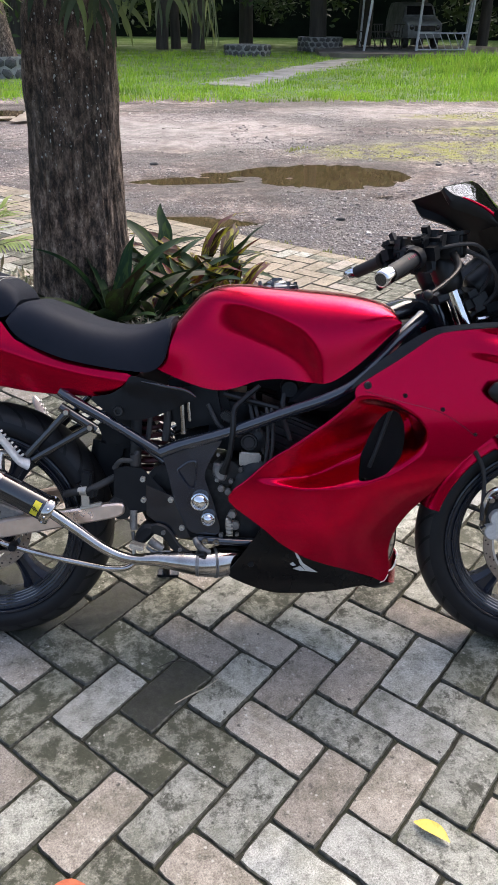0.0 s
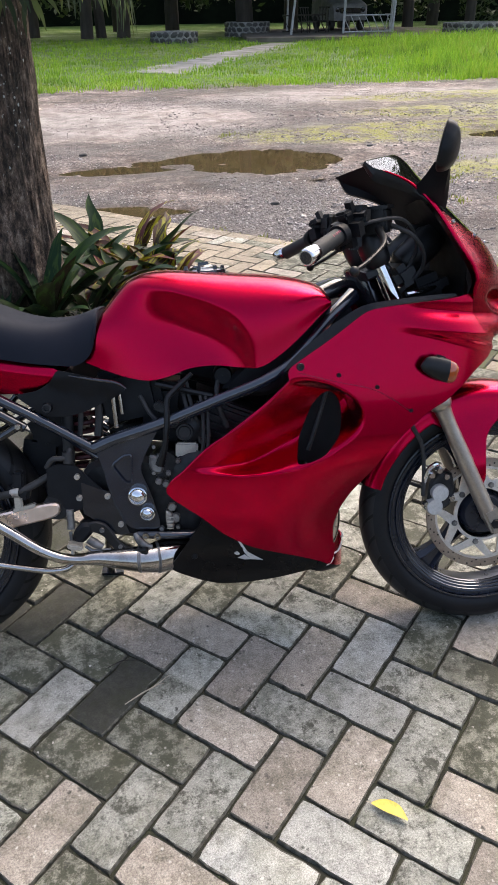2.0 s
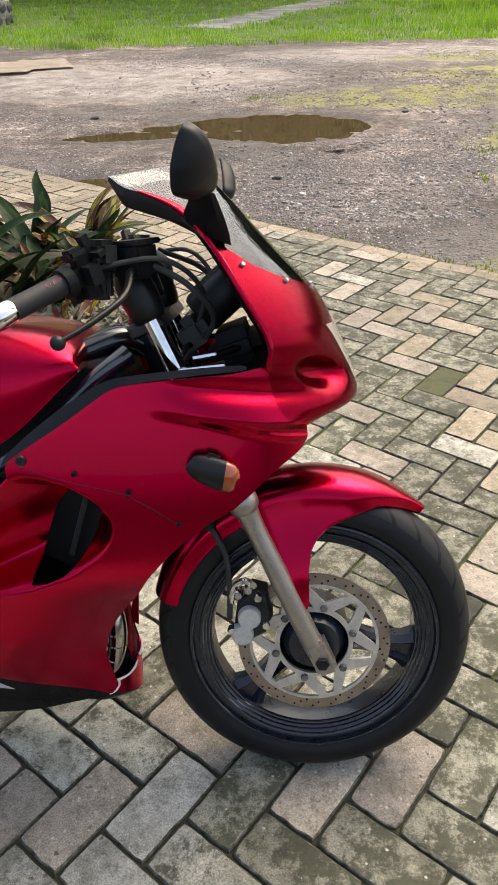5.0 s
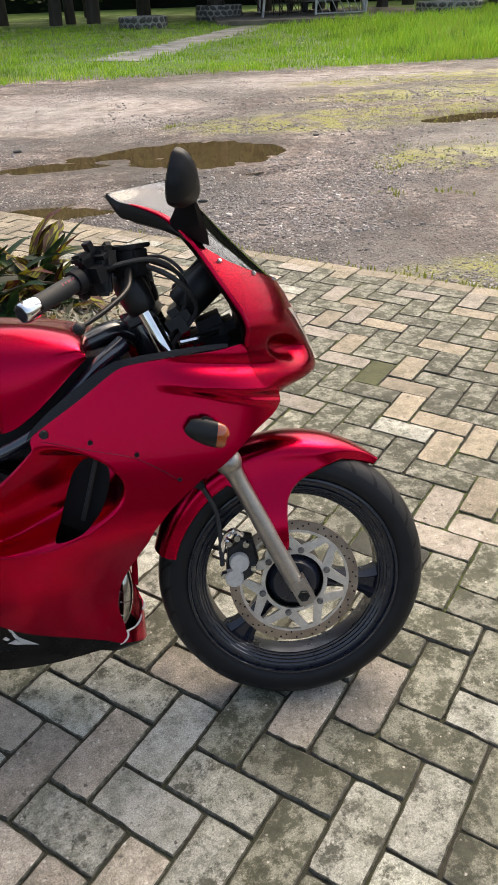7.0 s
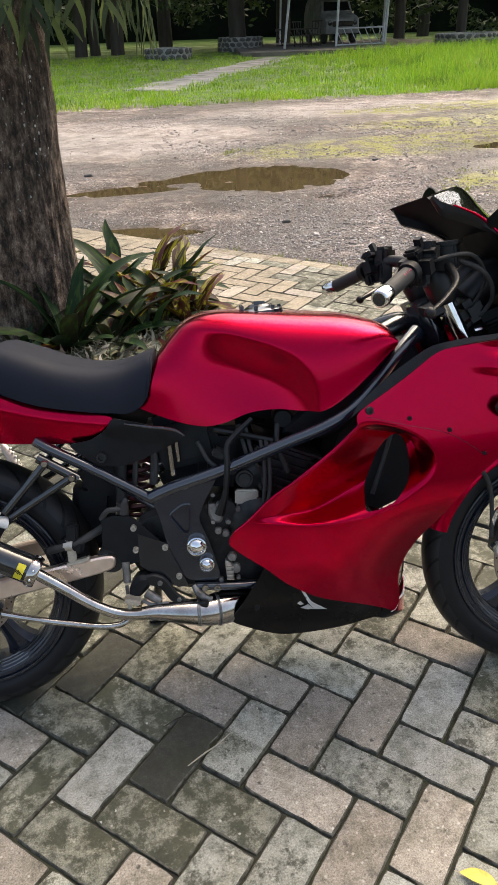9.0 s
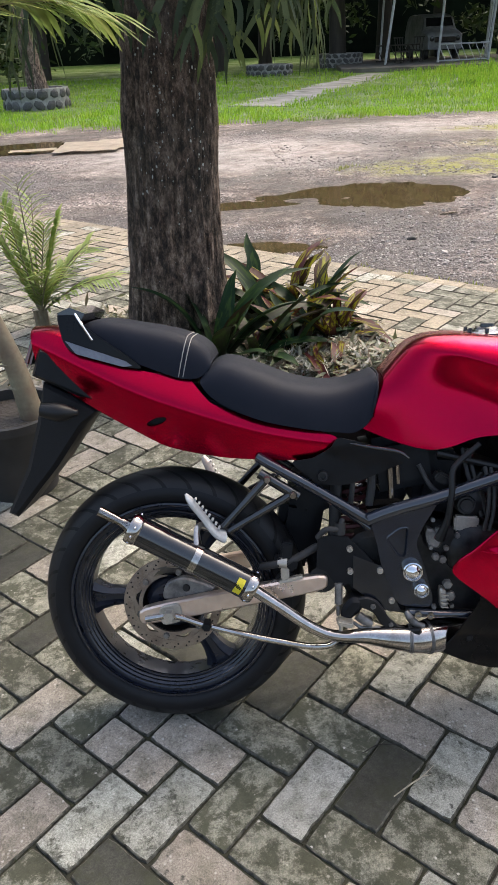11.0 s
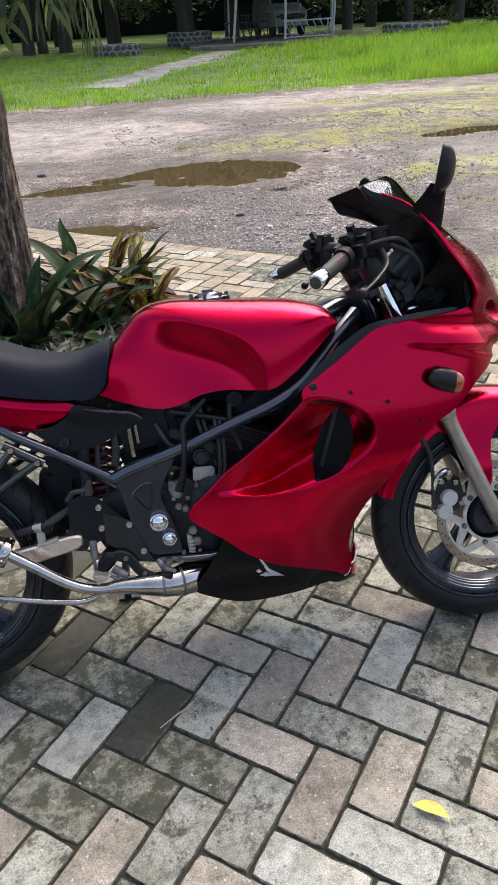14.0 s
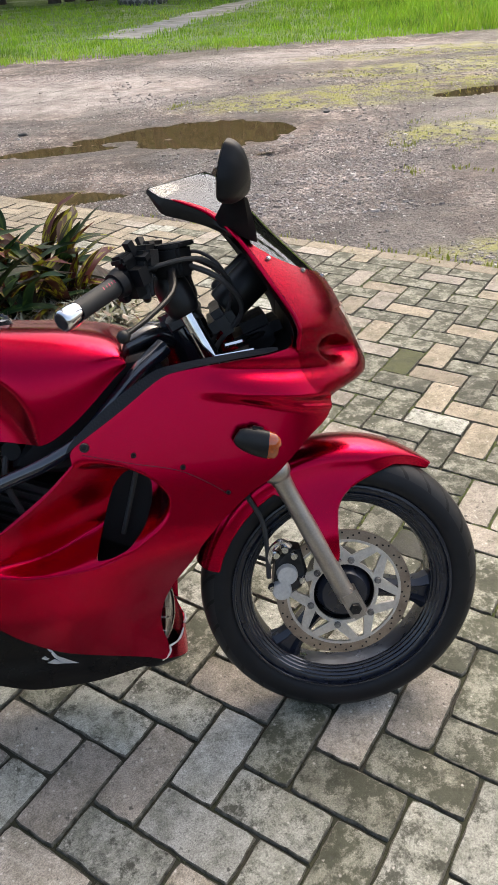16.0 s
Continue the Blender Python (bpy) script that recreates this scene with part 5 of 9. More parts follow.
for k, (az, lift, L, dr) in enumerate(((30, 68, 1.15, 0.62), (62, 60, 1.2, 0.5), (95, 66, 1.1, 0.5), (130, 50, 1.0, 0.4), (175, 55, 1.0, 0.4), (-130, 55, 0.9, 0.4), (48, 76, 1.25, 0.6), (18, 46, 1.0, 0.5), (28, 54, 0.95, 0.55))):
    palm_frond(palm, (-0.24, 0.03, 1.0), radians(az), radians(lift), L, 26, 0.013, 0.36, 120 + k, dr)

# ---------------------------------------------------------------- the motorcycle
def soft_curve(xs, ys, blur=0.02):
    """A smooth function through a few values."""
    lo, hi = xs[0], xs[-1]
    g = np.linspace(lo, hi, 400)
    v = np.interp(g, xs, ys)
    k = max(1, int(blur / (hi - lo) * 400))
    w = np.exp(-0.5 * (np.arange(-3 * k, 3 * k + 1) / k) ** 2)
    v = np.convolve(np.pad(v, 3 * k, mode="reflect", reflect_type="odd"), w / w.sum(), "valid")
    return lambda x: float(np.interp(x, g, v))


def closed_curve(pts, n):
    """Points round a closed outline, with corners slightly rounded."""
    out, k = [], max(2, n // len(pts))
    for i, p in enumerate(pts):
        q = pts[(i + 1) % len(pts)]
        out += [(p[0] + (q[0] - p[0]) * j / k, p[1] + (q[1] - p[1]) * j / k) for j in range(k)]
    for _ in range(2):
        m = len(out)
        out = [((out[i - 1][0] + 2 * out[i][0] + out[(i + 1) % m][0]) / 4, (out[i - 1][1] + 2 * out[i][1] + out[(i + 1) % m][1]) / 4) for i in range(m)]
    return out


def panel(outline, holes, yf, step=0.01, thick=0.003, side=-1):
    """A curved sheet: an outline in x, z with holes, bent to y = side * yf(x, z)."""
    bm = bmesh.new()
    for loop in (outline, *holes):
        vs = [bm.verts.new((x, 0, z)) for x, z in loop]
        for a, b in zip(vs, vs[1:] + vs[:1]):
            bm.edges.new((a, b))
    bmesh.ops.triangle_fill(bm, edges=list(bm.edges), use_beauty=True)
    xs, zs = [p[0] for p in outline], [p[1] for p in outline]
    for lo, hi, no in ((min(xs), max(xs), (1, 0, 0)), (min(zs), max(zs), (0, 0, 1))):
        for k in range(1, int((hi - lo) / step)):
            co = Vector(no) * (lo + k * step)
            bmesh.ops.bisect_plane(bm, geom=list(bm.verts) + list(bm.edges) + list(bm.faces), dist=1e-6, plane_co=co, plane_no=no)
    for v in bm.verts:
        v.co.y = side * yf(v.co.x, v.co.z)
    bmesh.ops.recalc_face_normals(bm, faces=bm.faces)
    f = max(bm.faces, key=lambda f: f.calc_area())
    f.normal_update()
    if f.normal.y * side < 0:
        bmesh.ops.reverse_faces(bm, faces=bm.faces)
    bmesh.ops.solidify(bm, geom=list(bm.faces), thickness=thick)
    return bm


def smooth_sheet(ob, yf, side, d=0.004):
    """Gives a sheet made by panel() the normals of its own curve y = side * yf(x, z), rims left out."""
    me = ob.data
    out = []
    for v in me.vertices:
        x, z = v.co.x, v.co.z
        n = Vector((-(yf(x + d, z) - yf(x - d, z)) / (2 * d), 1.0, -(yf(x, z + d) - yf(x, z - d)) / (2 * d)))
        n = Vector((n.x, side * n.y, n.z)).normalized()
        out.append(n if abs(v.co.y) > yf(x, z) - 0.001 else -n)
    loops = []
    for p in me.polygons:
        for k in p.loop_indices:
            n = out[me.loops[k].vertex_index]
            loops.append(n if abs(n.dot(p.normal)) > 0.6 and n.dot(p.normal) > 0 else p.normal)
    me.normals_split_custom_set(loops)


def body(top, low, half, n=40, m=13, crown=0.55, squeeze=None, low_half=None, ends=True):
    """A closed body between a top line on the middle plane and a lower line on each side (both in x, z).
    half(x): half width; squeeze(x, z): how far the flank is drawn in."""
    bm, T, B = bmesh.new(), catmull(top, n), catmull(low, n)
    rings = []
    for (tx, tz), (bx, bz) in zip(T, B):
        ring = []
        for i in range(m):
            s = i / (m - 1)
            a = s * math.pi / 2
            up = math.cos(a) ** (2 * crown)
            x, z = bx + (tx - bx) * up, bz + (tz - bz) * up
            w = half(x) * math.sin(a) ** crown
            if low_half:
                w *= 1 + (low_half - 1) * smooth((s - 0.45) / 0.55)
            if squeeze:
                w -= squeeze(x, z)
            ring.append((x, w, z))
        rings.append([Vector((x, -w, z)) for x, w, z in ring] + [Vector((x, w, z)) for x, w, z in reversed(ring[1:])])
    loft(bm, rings, True, ends)
    bmesh.ops.remove_doubles(bm, verts=bm.verts, dist=1e-5)
    bmesh.ops.recalc_face_normals(bm, faces=bm.faces)
    return bm


BIKE = thing("motorcycle", "glossy candy-red sports motorcycle parked on block paving, leaning on its stand", "motorcycle",
             pose(-0.5967, 0.3131, 0, 0, 0, -8.5) @ pose(0, 0, 0, -16.5))


WY = -0.02


def wheel(name, cx, cz, R, half, rim_r, spoke_at, disc_r, disc_y, hub_r):
    c = Matrix.Translation((cx, WY, cz))
    bm = bmesh.new()
    r = rim_r
    prof = [(r - 0.028, -half * 0.5), (r - 0.012, -half * 0.86), (r - 0.006, -half * 0.9), (r - 0.004, -half * 0.78), (r + 0.004, -half * 0.8),
            (r + 0.006, -half * 0.98), (r + 0.012, -half * 0.96), (r + 0.012, -half * 0.7)]
    lathe(bm, prof + [(a, -b) for a, b in reversed(prof)], 72)
    lathe(bm, [(r - 0.028, half * 0.5), (r - 0.03, 0), (r - 0.028, -half * 0.5)], 72)
    lathe(bm, [(0.012, -0.06), (hub_r * 0.8, -0.06), (hub_r, -0.045), (hub_r, 0.045), (hub_r * 0.8, 0.06), (0.012, 0.06)], 36)
    bmesh.ops.recalc_face_normals(bm, faces=bm.faces)
    w = part(name, bm, "wheel_black", BIKE, "black cast three-spoke wheel")
    w.matrix_basis = c
    for a in spoke_at:
        bm = bmesh.new()
        rings = []
        for k in range(7):
            u = k / 6
            q, sw, t = hub_r - 0.004 + (r - 0.022 - hub_r) * u, 0.019 + 0.012 * (2 * u - 1) ** 2 + 0.012 * u ** 6, 0.017 + 0.006 * u
            rings.append([Vector((q, y, z)) for y, z in ((-t, -sw * 0.55), (-t * 0.55, -sw), (t * 0.55, -sw), (t, -sw * 0.55), (t, sw * 0.55), (t * 0.55, sw),
                                                        (-t * 0.55, sw), (-t, sw * 0.55), (-t * 0.55, sw * 0.3), (-t * 0.55, -sw * 0.3))])
        rot = Matrix.Rotation(-radians(a), 4, "Y")
        loft(bm, [[rot @ v for v in g] for g in rings])
        bmesh.ops.recalc_face_normals(bm, faces=bm.faces)
        part("spoke", bm, "wheel_black", w)
    # thin glossier beads added for the bright ring reflections on the rim
    for q, y in ((r - 0.0105, 0.86), (r - 0.016, 0.74), (r - 0.0215, 0.63), (r - 0.026, 0.54), (r + 0.0065, 0.985)):
        bm = bmesh.new()
        lathe(bm, [(q - 0.0022, -half * y + 0.001), (q - 0.001, -half * y - 0.0018), (q + 0.001, -half * y - 0.0018), (q + 0.0022, -half * y + 0.001)], 72)
        part("rim_bead", bm, "rim_gloss", w)
    bm = bmesh.new()
    side = [(r + 0.006, half * 0.72), (r + 0.014, half * 0.93), (r + 0.026, half * 1.02), (R - 0.035, half * 1.0), (R - 0.022, half * 0.9), (R - 0.012, half * 0.72),
            (R - 0.004, half * 0.42), (R, 0.0)]
    fine = catmull(side, 18)
    lathe(bm, [(a, -b) for a, b in fine] + [(a, b) for a, b in reversed(fine[:-1])], 96)
    bmesh.ops.recalc_face_normals(bm, faces=bm.faces)
    part("tyre", bm, "tyre", w, "worn black grooved tyre")
    # drilled disc: outer track, inner ring, slanting struts
    d, track = 0.0022, 0.024 if disc_r > 0.12 else 0.02
    bm = bmesh.new()
    lathe(bm, [(disc_r - track, disc_y - d), (disc_r - 0.0008, disc_y - d), (disc_r, disc_y), (disc_r - 0.0008, disc_y + d), (disc_r - track, disc_y + d), (disc_r - track, disc_y - d)], 80)
    disc = part("brake_disc", bm, "disc_steel", w, "drilled steel brake disc")
    ri, ro = hub_r + 0.006, disc_r - track + 0.003

    def arc(r0, a0, a1, n):
        return [(r0 * math.cos(a0 + (a1 - a0) * i / n), r0 * math.sin(a0 + (a1 - a0) * i / n)) for i in range(n + 1)]
    cuts = [arc(ri, 0, 2 * math.pi, 48)[:-1]]
    for k in range(6):
        a0 = k * math.pi / 3 + 0.3
        cuts.append([(math.cos(a0) * (ri + 0.020), math.sin(a0) * (ri + 0.020))] + arc(ro - 0.005, a0 - 0.33, a0 + 0.33, 7))
        cuts.append(arc(ri + 0.008, a0 + 0.24, a0 + math.pi / 3 - 0.24, 4) + arc(ro - 0.009, a0 + math.pi / 3 - 0.47, a0 + 0.47, 2))
    part("disc_carrier", panel(arc(ro, 0, 2 * math.pi, 72)[:-1], cuts, lambda x, z: -disc_y + 0.003, 0.5, 0.006), "disc_alloy" if disc_r > 0.12 else "disc_steel", w, "cut-out disc carrier")
    bm = bmesh.new()
    lathe(bm, [(0.0005, disc_y + 0.016), (ri * 0.4, disc_y + 0.016), (ri * 0.46, disc_y + 0.03), (ri * 0.9, disc_y + 0.034), (ri + 0.001, disc_y + 0.008), (ri + 0.003, disc_y + 0.008), (ri + 0.003, 0.03)], 40)
    part("hub_cover", bm, "black_satin", w)
    for k in range(6):
        bm = bmesh.new()
        box(bm, None, (ri * 0.5, 0.022, 0.008), 0.002, Matrix.Rotation(k * math.pi / 3, 4, "Y") @ pose(ri * 0.68, disc_y + 0.028, 0))
        part("hub_rib", bm, "wheel_black", w)
    for k in range(6):
        a0 = k * math.pi / 3 + 0.3
        bm = bmesh.new()
        bolt(bm, math.cos(a0) * (ri + 0.010), disc_y - 0.003, math.sin(a0) * (ri + 0.010), 0.0072, 0.006)
        part("disc_bolt", bm, "cast_light", w)
    # flat dark discs for the drilled holes; the holes' darkness is their colour
    bm = bmesh.new()
    for k in range(24):
        for j in range(2 + (k % 2)):
            a, q = (k + 0.32 * j) * math.pi / 12, disc_r - 0.006 - 0.0062 * j
            lathe(bm, [(0.0002, disc_y - d - 0.0004), (0.0022, disc_y - d - 0.0004), (0.0022, disc_y - d + 0.001)], 6, Matrix.Translation((math.cos(a) * q, 0, math.sin(a) * q)))
    part("disc_hole_pattern", bm, "black_plastic", w)
    return w


FW, RW = (1.322, 0.280), (0.002, 0.292)
front_wheel = wheel("front_wheel", *FW, 0.288, 0.047, 0.213, (-12, 108, 228), 0.137, -0.052, 0.056)
rear_wheel = wheel("rear_wheel", *RW, 0.294, 0.058, 0.216, (182, 302, 62), 0.108, -0.062, 0.06)

# ---- front fork, axle, caliper
AX, AZ = 1.330, 0.272


def fork_x(z):
    return AX - 0.46 * (z - AZ)


for s in (-1, 1):
    y = -0.108 if s < 0 else 0.068
    bm = bmesh.new()
    tube(bm, [(fork_x(0.285), y, 0.285), (fork_x(0.42), y, 0.42), (fork_x(0.54), y, 0.54), (fork_x(0.558), y, 0.558)], [0.0185, 0.0185, 0.019, 0.0225], 20, 14)
    leg = part("fork_leg", bm, "fork_alloy", BIKE, "dull silver fork leg")
    bm = bmesh.new()
    tube(bm, [(fork_x(0.546), y, 0.546), (fork_x(0.553), y, 0.553), (fork_x(0.572), y, 0.572), (fork_x(0.576), y, 0.576)], [0.0205, 0.0255, 0.0255, 0.021], 20, 10)
    part("collar", bm, "fork_alloy", leg)
    bm = bmesh.new()
    tube(bm, [(fork_x(0.57), y, 0.57), (fork_x(0.93), y, 0.93)], 0.0165, 18)
    part("fork_tube", bm, "chrome", leg, "polished steel fork tube")
    bm = bmesh.new()
    tube(bm, [(fork_x(0.862), y, 0.862), (fork_x(0.866), y, 0.866), (fork_x(0.93), y, 0.93), (fork_x(0.936), y, 0.936)], [0.023, 0.026, 0.026, 0.022], 18, 8)
    part("bar_sleeve", bm, "black_satin", leg, "black handlebar clamp on the fork tube")
    bm = bmesh.new()
    box(bm, None, (0.036, 0.04, 0.066), 0.006, pose(AX + 0.002, y, AZ + 0.006, 0, -24.7, 0))
    part("axle_clamp", bm, "fork_alloy", leg)
    bm = bmesh.new()
    lathe(bm, [(0.0005, -0.026), (0.011, -0.026), (0.0125, -0.0235), (0.0125, 0)], 6, Matrix.Translation((AX + 0.004, y, AZ)) @ Matrix.Rotation(0 if s < 0 else math.pi, 4, "Z"))
    part("axle_bolt", bm, "cast", leg)

bm = bmesh.new()
prism(bm, [(1.178, 0.30), (1.205, 0.292), (1.235, 0.31), (1.248, 0.345), (1.238, 0.388), (1.21, 0.395), (1.186, 0.37)], -0.095, -0.045, 0.006)
cal = part("brake_caliper", bm, "cast", BIKE, "dark caliper with two silver pistons")
for px, pz, pr in ((1.207, 0.345, 0.0205), (1.195, 0.312, 0.0195)):
    bm = bmesh.new()
    lathe(bm, [(0.0005, -0.108), (pr - 0.002, -0.108), (pr, -0.105), (pr, -0.088)], 28, Matrix.Translation((px, 0, pz)))
    part("piston_cover", bm, "caliper_face", cal, "bright silver round cover")
bm = bmesh.new()
box(bm, None, (0.022, 0.018, 0.03), 0.002, pose(1.201, -0.0985, 0.3285, 0, 20, 0))
part("cover_bridge", bm, "caliper_face", cal)
for px, pz in ((1.222, 0.383), (1.236, 0.33), (1.176, 0.318), (1.188, 0.388), (1.205, 0.398)):
    bm = bmesh.new()
    bolt(bm, px, -0.094, pz, 0.008, 0.012)
    part("caliper_bolt", bm, "chrome", cal)
bm = bmesh.new()
tube(bm, [(1.215, -0.092, 0.40), (1.2, -0.1, 0.415), (1.185, -0.095, 0.405), (1.172, -0.085, 0.36)], 0.006, 8)
part("bleed_pipe", bm, "chrome", cal)
bm = bmesh.new()
tube(bm, [(1.12, -0.08, 0.545), (1.145, -0.086, 0.50), (1.165, -0.088, 0.46), (1.172, -0.088, 0.40), (1.172, -0.088, 0.335)], 0.005, 8)
part("brake_hose", bm, "rubber", BIKE)
bm = bmesh.new()
box(bm, None, (0.026, 0.02, 0.018), 0.004, pose(1.135, -0.085, 0.515, 0, 40, 0))
part("hose_clip", bm, "black_plastic", BIKE)
bm = bmesh.new()
tube(bm, [(1.12, 0.05, 0.52), (1.10, 0.03, 0.42), (1.13, 0.0, 0.36), (1.2, -0.02, 0.33)], 0.005, 8)
part("speedometer_cable", bm, "rubber", BIKE)

# ---- front mudguard: a shell round the tyre with a side wing on each fork leg
def guard_lip(deg):
    """How far in from the wheel's rim the side of the mudguard reaches, by the angle round the axle."""
    return float(np.interp(deg, [50, 54, 60, 67, 74, 80, 86, 90, 93, 95, 96.5, 100, 106, 111, 113.5, 116, 120, 165],
                           [0.300, 0.292, 0.286, 0.281, 0.262, 0.246, 0.228, 0.212, 0.192, 0.155, 0.104, 0.092, 0.090, 0.098, 0.150, 0.235, 0.262, 0.258]))


bm = bmesh.new()
rings = []
for k in range(150):
    u = k / 149
    a = radians(51.5 + 113 * u)
    r0 = 0.314 - 0.012 * smooth((u - 0.7) / 0.3) - 0.004 * smooth((0.2 - u) / 0.2)
    w = 0.012 + 0.056 * smooth(u / 0.25) ** 0.8 - 0.008 * smooth((u - 0.8) / 0.2)
    end = min(guard_lip(math.degrees(a)), r0 - 0.004)
    shoulder = r0 - (0.004 + 0.032 * smooth(u / 0.3))
    outer, inner = [], []
    for i in range(45):
        q = abs(-1 + 2 * i / 44)
        side = -1 if i < 22 else 1
        if q < 0.5:
            f = q / 0.5 * math.pi / 2
            y, r1 = w * math.sin(f), shoulder + (r0 - shoulder) * math.cos(f) ** 0.9
        else:
            f = (q - 0.5) / 0.5
            r1 = shoulder + min(end - shoulder, 0) * f
            y = w + (0.034 if side < 0 else 0.012) * smooth((shoulder - r1) / 0.15)
        outer.append(Vector((FW[0] + r1 * math.cos(a), WY * 0.6 + side * y, FW[1] + r1 * math.sin(a))))
        inner.append(Vector((FW[0] + (r1 - 0.004) * math.cos(a), WY * 0.6 + side * max(y - 0.003, 0), FW[1] + (r1 - 0.004) * math.sin(a))))
    rings.append(outer + inner[::-1])
loft(bm, rings)
bmesh.ops.remove_doubles(bm, verts=bm.verts, dist=1e-5)
bmesh.ops.recalc_face_normals(bm, faces=bm.faces)
part("front_mudguard", bm, "red_paint", BIKE, "candy-red pointed mudguard with a wing down each fork leg", sharp=60)

# ---- fuel tank
tank_half = soft_curve([0.40, 0.45, 0.50, 0.58, 0.68, 0.78, 0.85, 0.90, 0.95], [0.082, 0.099, 0.122, 0.144, 0.158, 0.169, 0.172, 0.17, 0.16], 0.02)
crease_z = soft_curve([0.40, 0.50, 0.55, 0.614, 0.684, 0.738, 0.765, 0.79, 1.0], [0.842, 0.84, 0.835, 0.823, 0.799, 0.772, 0.742, 0.69, 0.60], 0.01)


def knee(x, z):
    d = crease_z(x) - z + 0.002
    d = 0.5 * (d + math.sqrt(d * d + 0.00003))
    down, back = min(d / 0.08, 1.0), min(max((0.785 - x) / 0.10, 0.0), 1.0)
    return 0.043 * down * (2 - down) * (1 - 0.42 * smooth((d - 0.07) / 0.13)) * back * (2 - back) * smooth((x - 0.44) / 0.20)


top = [(0.448, 0.762), (0.458, 0.785), (0.47, 0.80), (0.486, 0.819), (0.515, 0.846), (0.548, 0.861), (0.593, 0.866), (0.669, 0.862), (0.745, 0.856), (0.847, 0.847), (0.889, 0.839),
       (0.92, 0.83), (0.94, 0.818), (0.948, 0.80)]
low = [(0.407, 0.680), (0.44, 0.666), (0.482, 0.651), (0.52, 0.64), (0.554, 0.635), (0.592, 0.641), (0.643, 0.658), (0.694, 0.663), (0.757, 0.659), (0.795, 0.662), (0.842, 0.69), (0.888, 0.73), (0.925, 0.766), (0.948, 0.786)]
tank = part("fuel_tank", body(top, low, tank_half, 150, 72, 0.46, knee, 0.9), "red_paint", BIKE, "candy-red tank with a knee recess")
bm = bmesh.new()
lathe(bm, [(0.0005, 0.012), (0.022, 0.012), (0.026, 0.008), (0.03, 0.008), (0.036, 0.004), (0.044, 0.004), (0.05, 0.0), (0.052, -0.008)], 36, pose(0.682, 0, 0.8625, 90, 0, 0) @ pose(0, 0, 0, 0, 0, 3))
cap = part("fuel_cap", bm, "black_gloss", tank, "black ring cap with bolts")
for k in range(7):
    a = k * 2 * math.pi / 7
    bm = bmesh.new()
    bmesh.ops.create_cone(bm, cap_ends=True, segments=8, radius1=0.005, radius2=0.004, depth=0.008, matrix=Matrix.Translation((0.682 + 0.043 * math.cos(a), 0.043 * math.sin(a), 0.869)))
    part("cap_bolt", bm, "black_gloss", cap)
bm = bmesh.new()
box(bm, None, (0.03, 0.012, 0.008), 0.003, pose(0.682, 0, 0.877))
part("cap_flap", bm, "black_gloss", cap)

# ---- seats
seat_half = soft_curve([0.05, 0.10, 0.20, 0.32, 0.40, 0.46], [0.085, 0.118, 0.132, 0.118, 0.1, 0.088], 0.02)
top = [(0.082, 0.786), (0.097, 0.81), (0.129, 0.824), (0.195, 0.806), (0.256, 0.782), (0.317, 0.768), (0.378, 0.769), (0.425, 0.783), (0.444, 0.789), (0.450, 0.779)]
low = [(0.086, 0.778), (0.095, 0.765), (0.117, 0.746), (0.197, 0.709), (0.29, 0.686), (0.36, 0.675), (0.395, 0.672), (0.42, 0.684), (0.432, 0.70), (0.443, 0.735)]
rider = part("rider_seat", body(top, low, seat_half, 50, 24, 0.36), "seat_vinyl", BIKE, "black vinyl saddle")
pil_half = soft_curve([-0.2, -0.14, -0.04, 0.06, 0.12], [0.07, 0.088, 0.1, 0.1, 0.092], 0.02)
top = [(-0.176, 0.880), (-0.168, 0.895), (-0.143, 0.909), (-0.044, 0.899), (0.045, 0.879), (0.085, 0.862), (0.104, 0.843), (0.11, 0.826)]
low = [(-0.17, 0.872), (-0.158, 0.868), (-0.12, 0.853), (-0.066, 0.831), (0.0, 0.806), (0.046, 0.790), (0.082, 0.791), (0.102, 0.806)]
pillion = part("pillion_seat", body(top, low, pil_half, 44, 22, 0.34), "seat_vinyl", BIKE, "black vinyl pillion pad with twin stitching")
for dx in (0.052, 0.061):
    bm = bmesh.new()
    line = []
    for i in range(15):
        a = -math.pi / 2 + math.pi * i / 14
        t = math.cos(a) ** 0.68
        line.append((dx - 0.012 + 0.018 * t, pil_half(dx) * 1.004 * math.copysign(abs(math.sin(a)) ** 0.34, math.sin(a)), 0.793 + (0.0815 - (dx - 0.052) * 0.35) * t))
    tube(bm, line, 0.0011, 5, 60)
    part("stitching", bm, "thread", pillion, "pale double stitching")
bm = bmesh.new()
line = [(0.432 + 0.016 * (math.cos(a) ** 0.72), seat_half(0.44) * 1.02 * math.copysign(abs(math.sin(a)) ** 0.36, math.sin(a)), 0.70 + 0.088 * math.cos(a) ** 0.72)
        for a in (-math.pi / 2 + math.pi * i / 16 for i in range(17))]
tube(bm, line, 0.002, 6, 60)
part("seat_piping", bm, "seat_vinyl", rider)

# ---- tail cowl, rear hugger and lamp bracket
tail_half = soft_curve([-0.3, -0.2, -0.1, 0.0, 0.1, 0.2, 0.3, 0.4], [0.062, 0.098, 0.115, 0.122, 0.124, 0.122, 0.114, 0.106], 0.04)
tail_crease = soft_curve([-0.3, -0.258, -0.146, -0.033, 0.07, 0.173, 0.243, 0.4], [0.88, 0.868, 0.813, 0.758, 0.724, 0.688, 0.67, 0.645], 0.05)


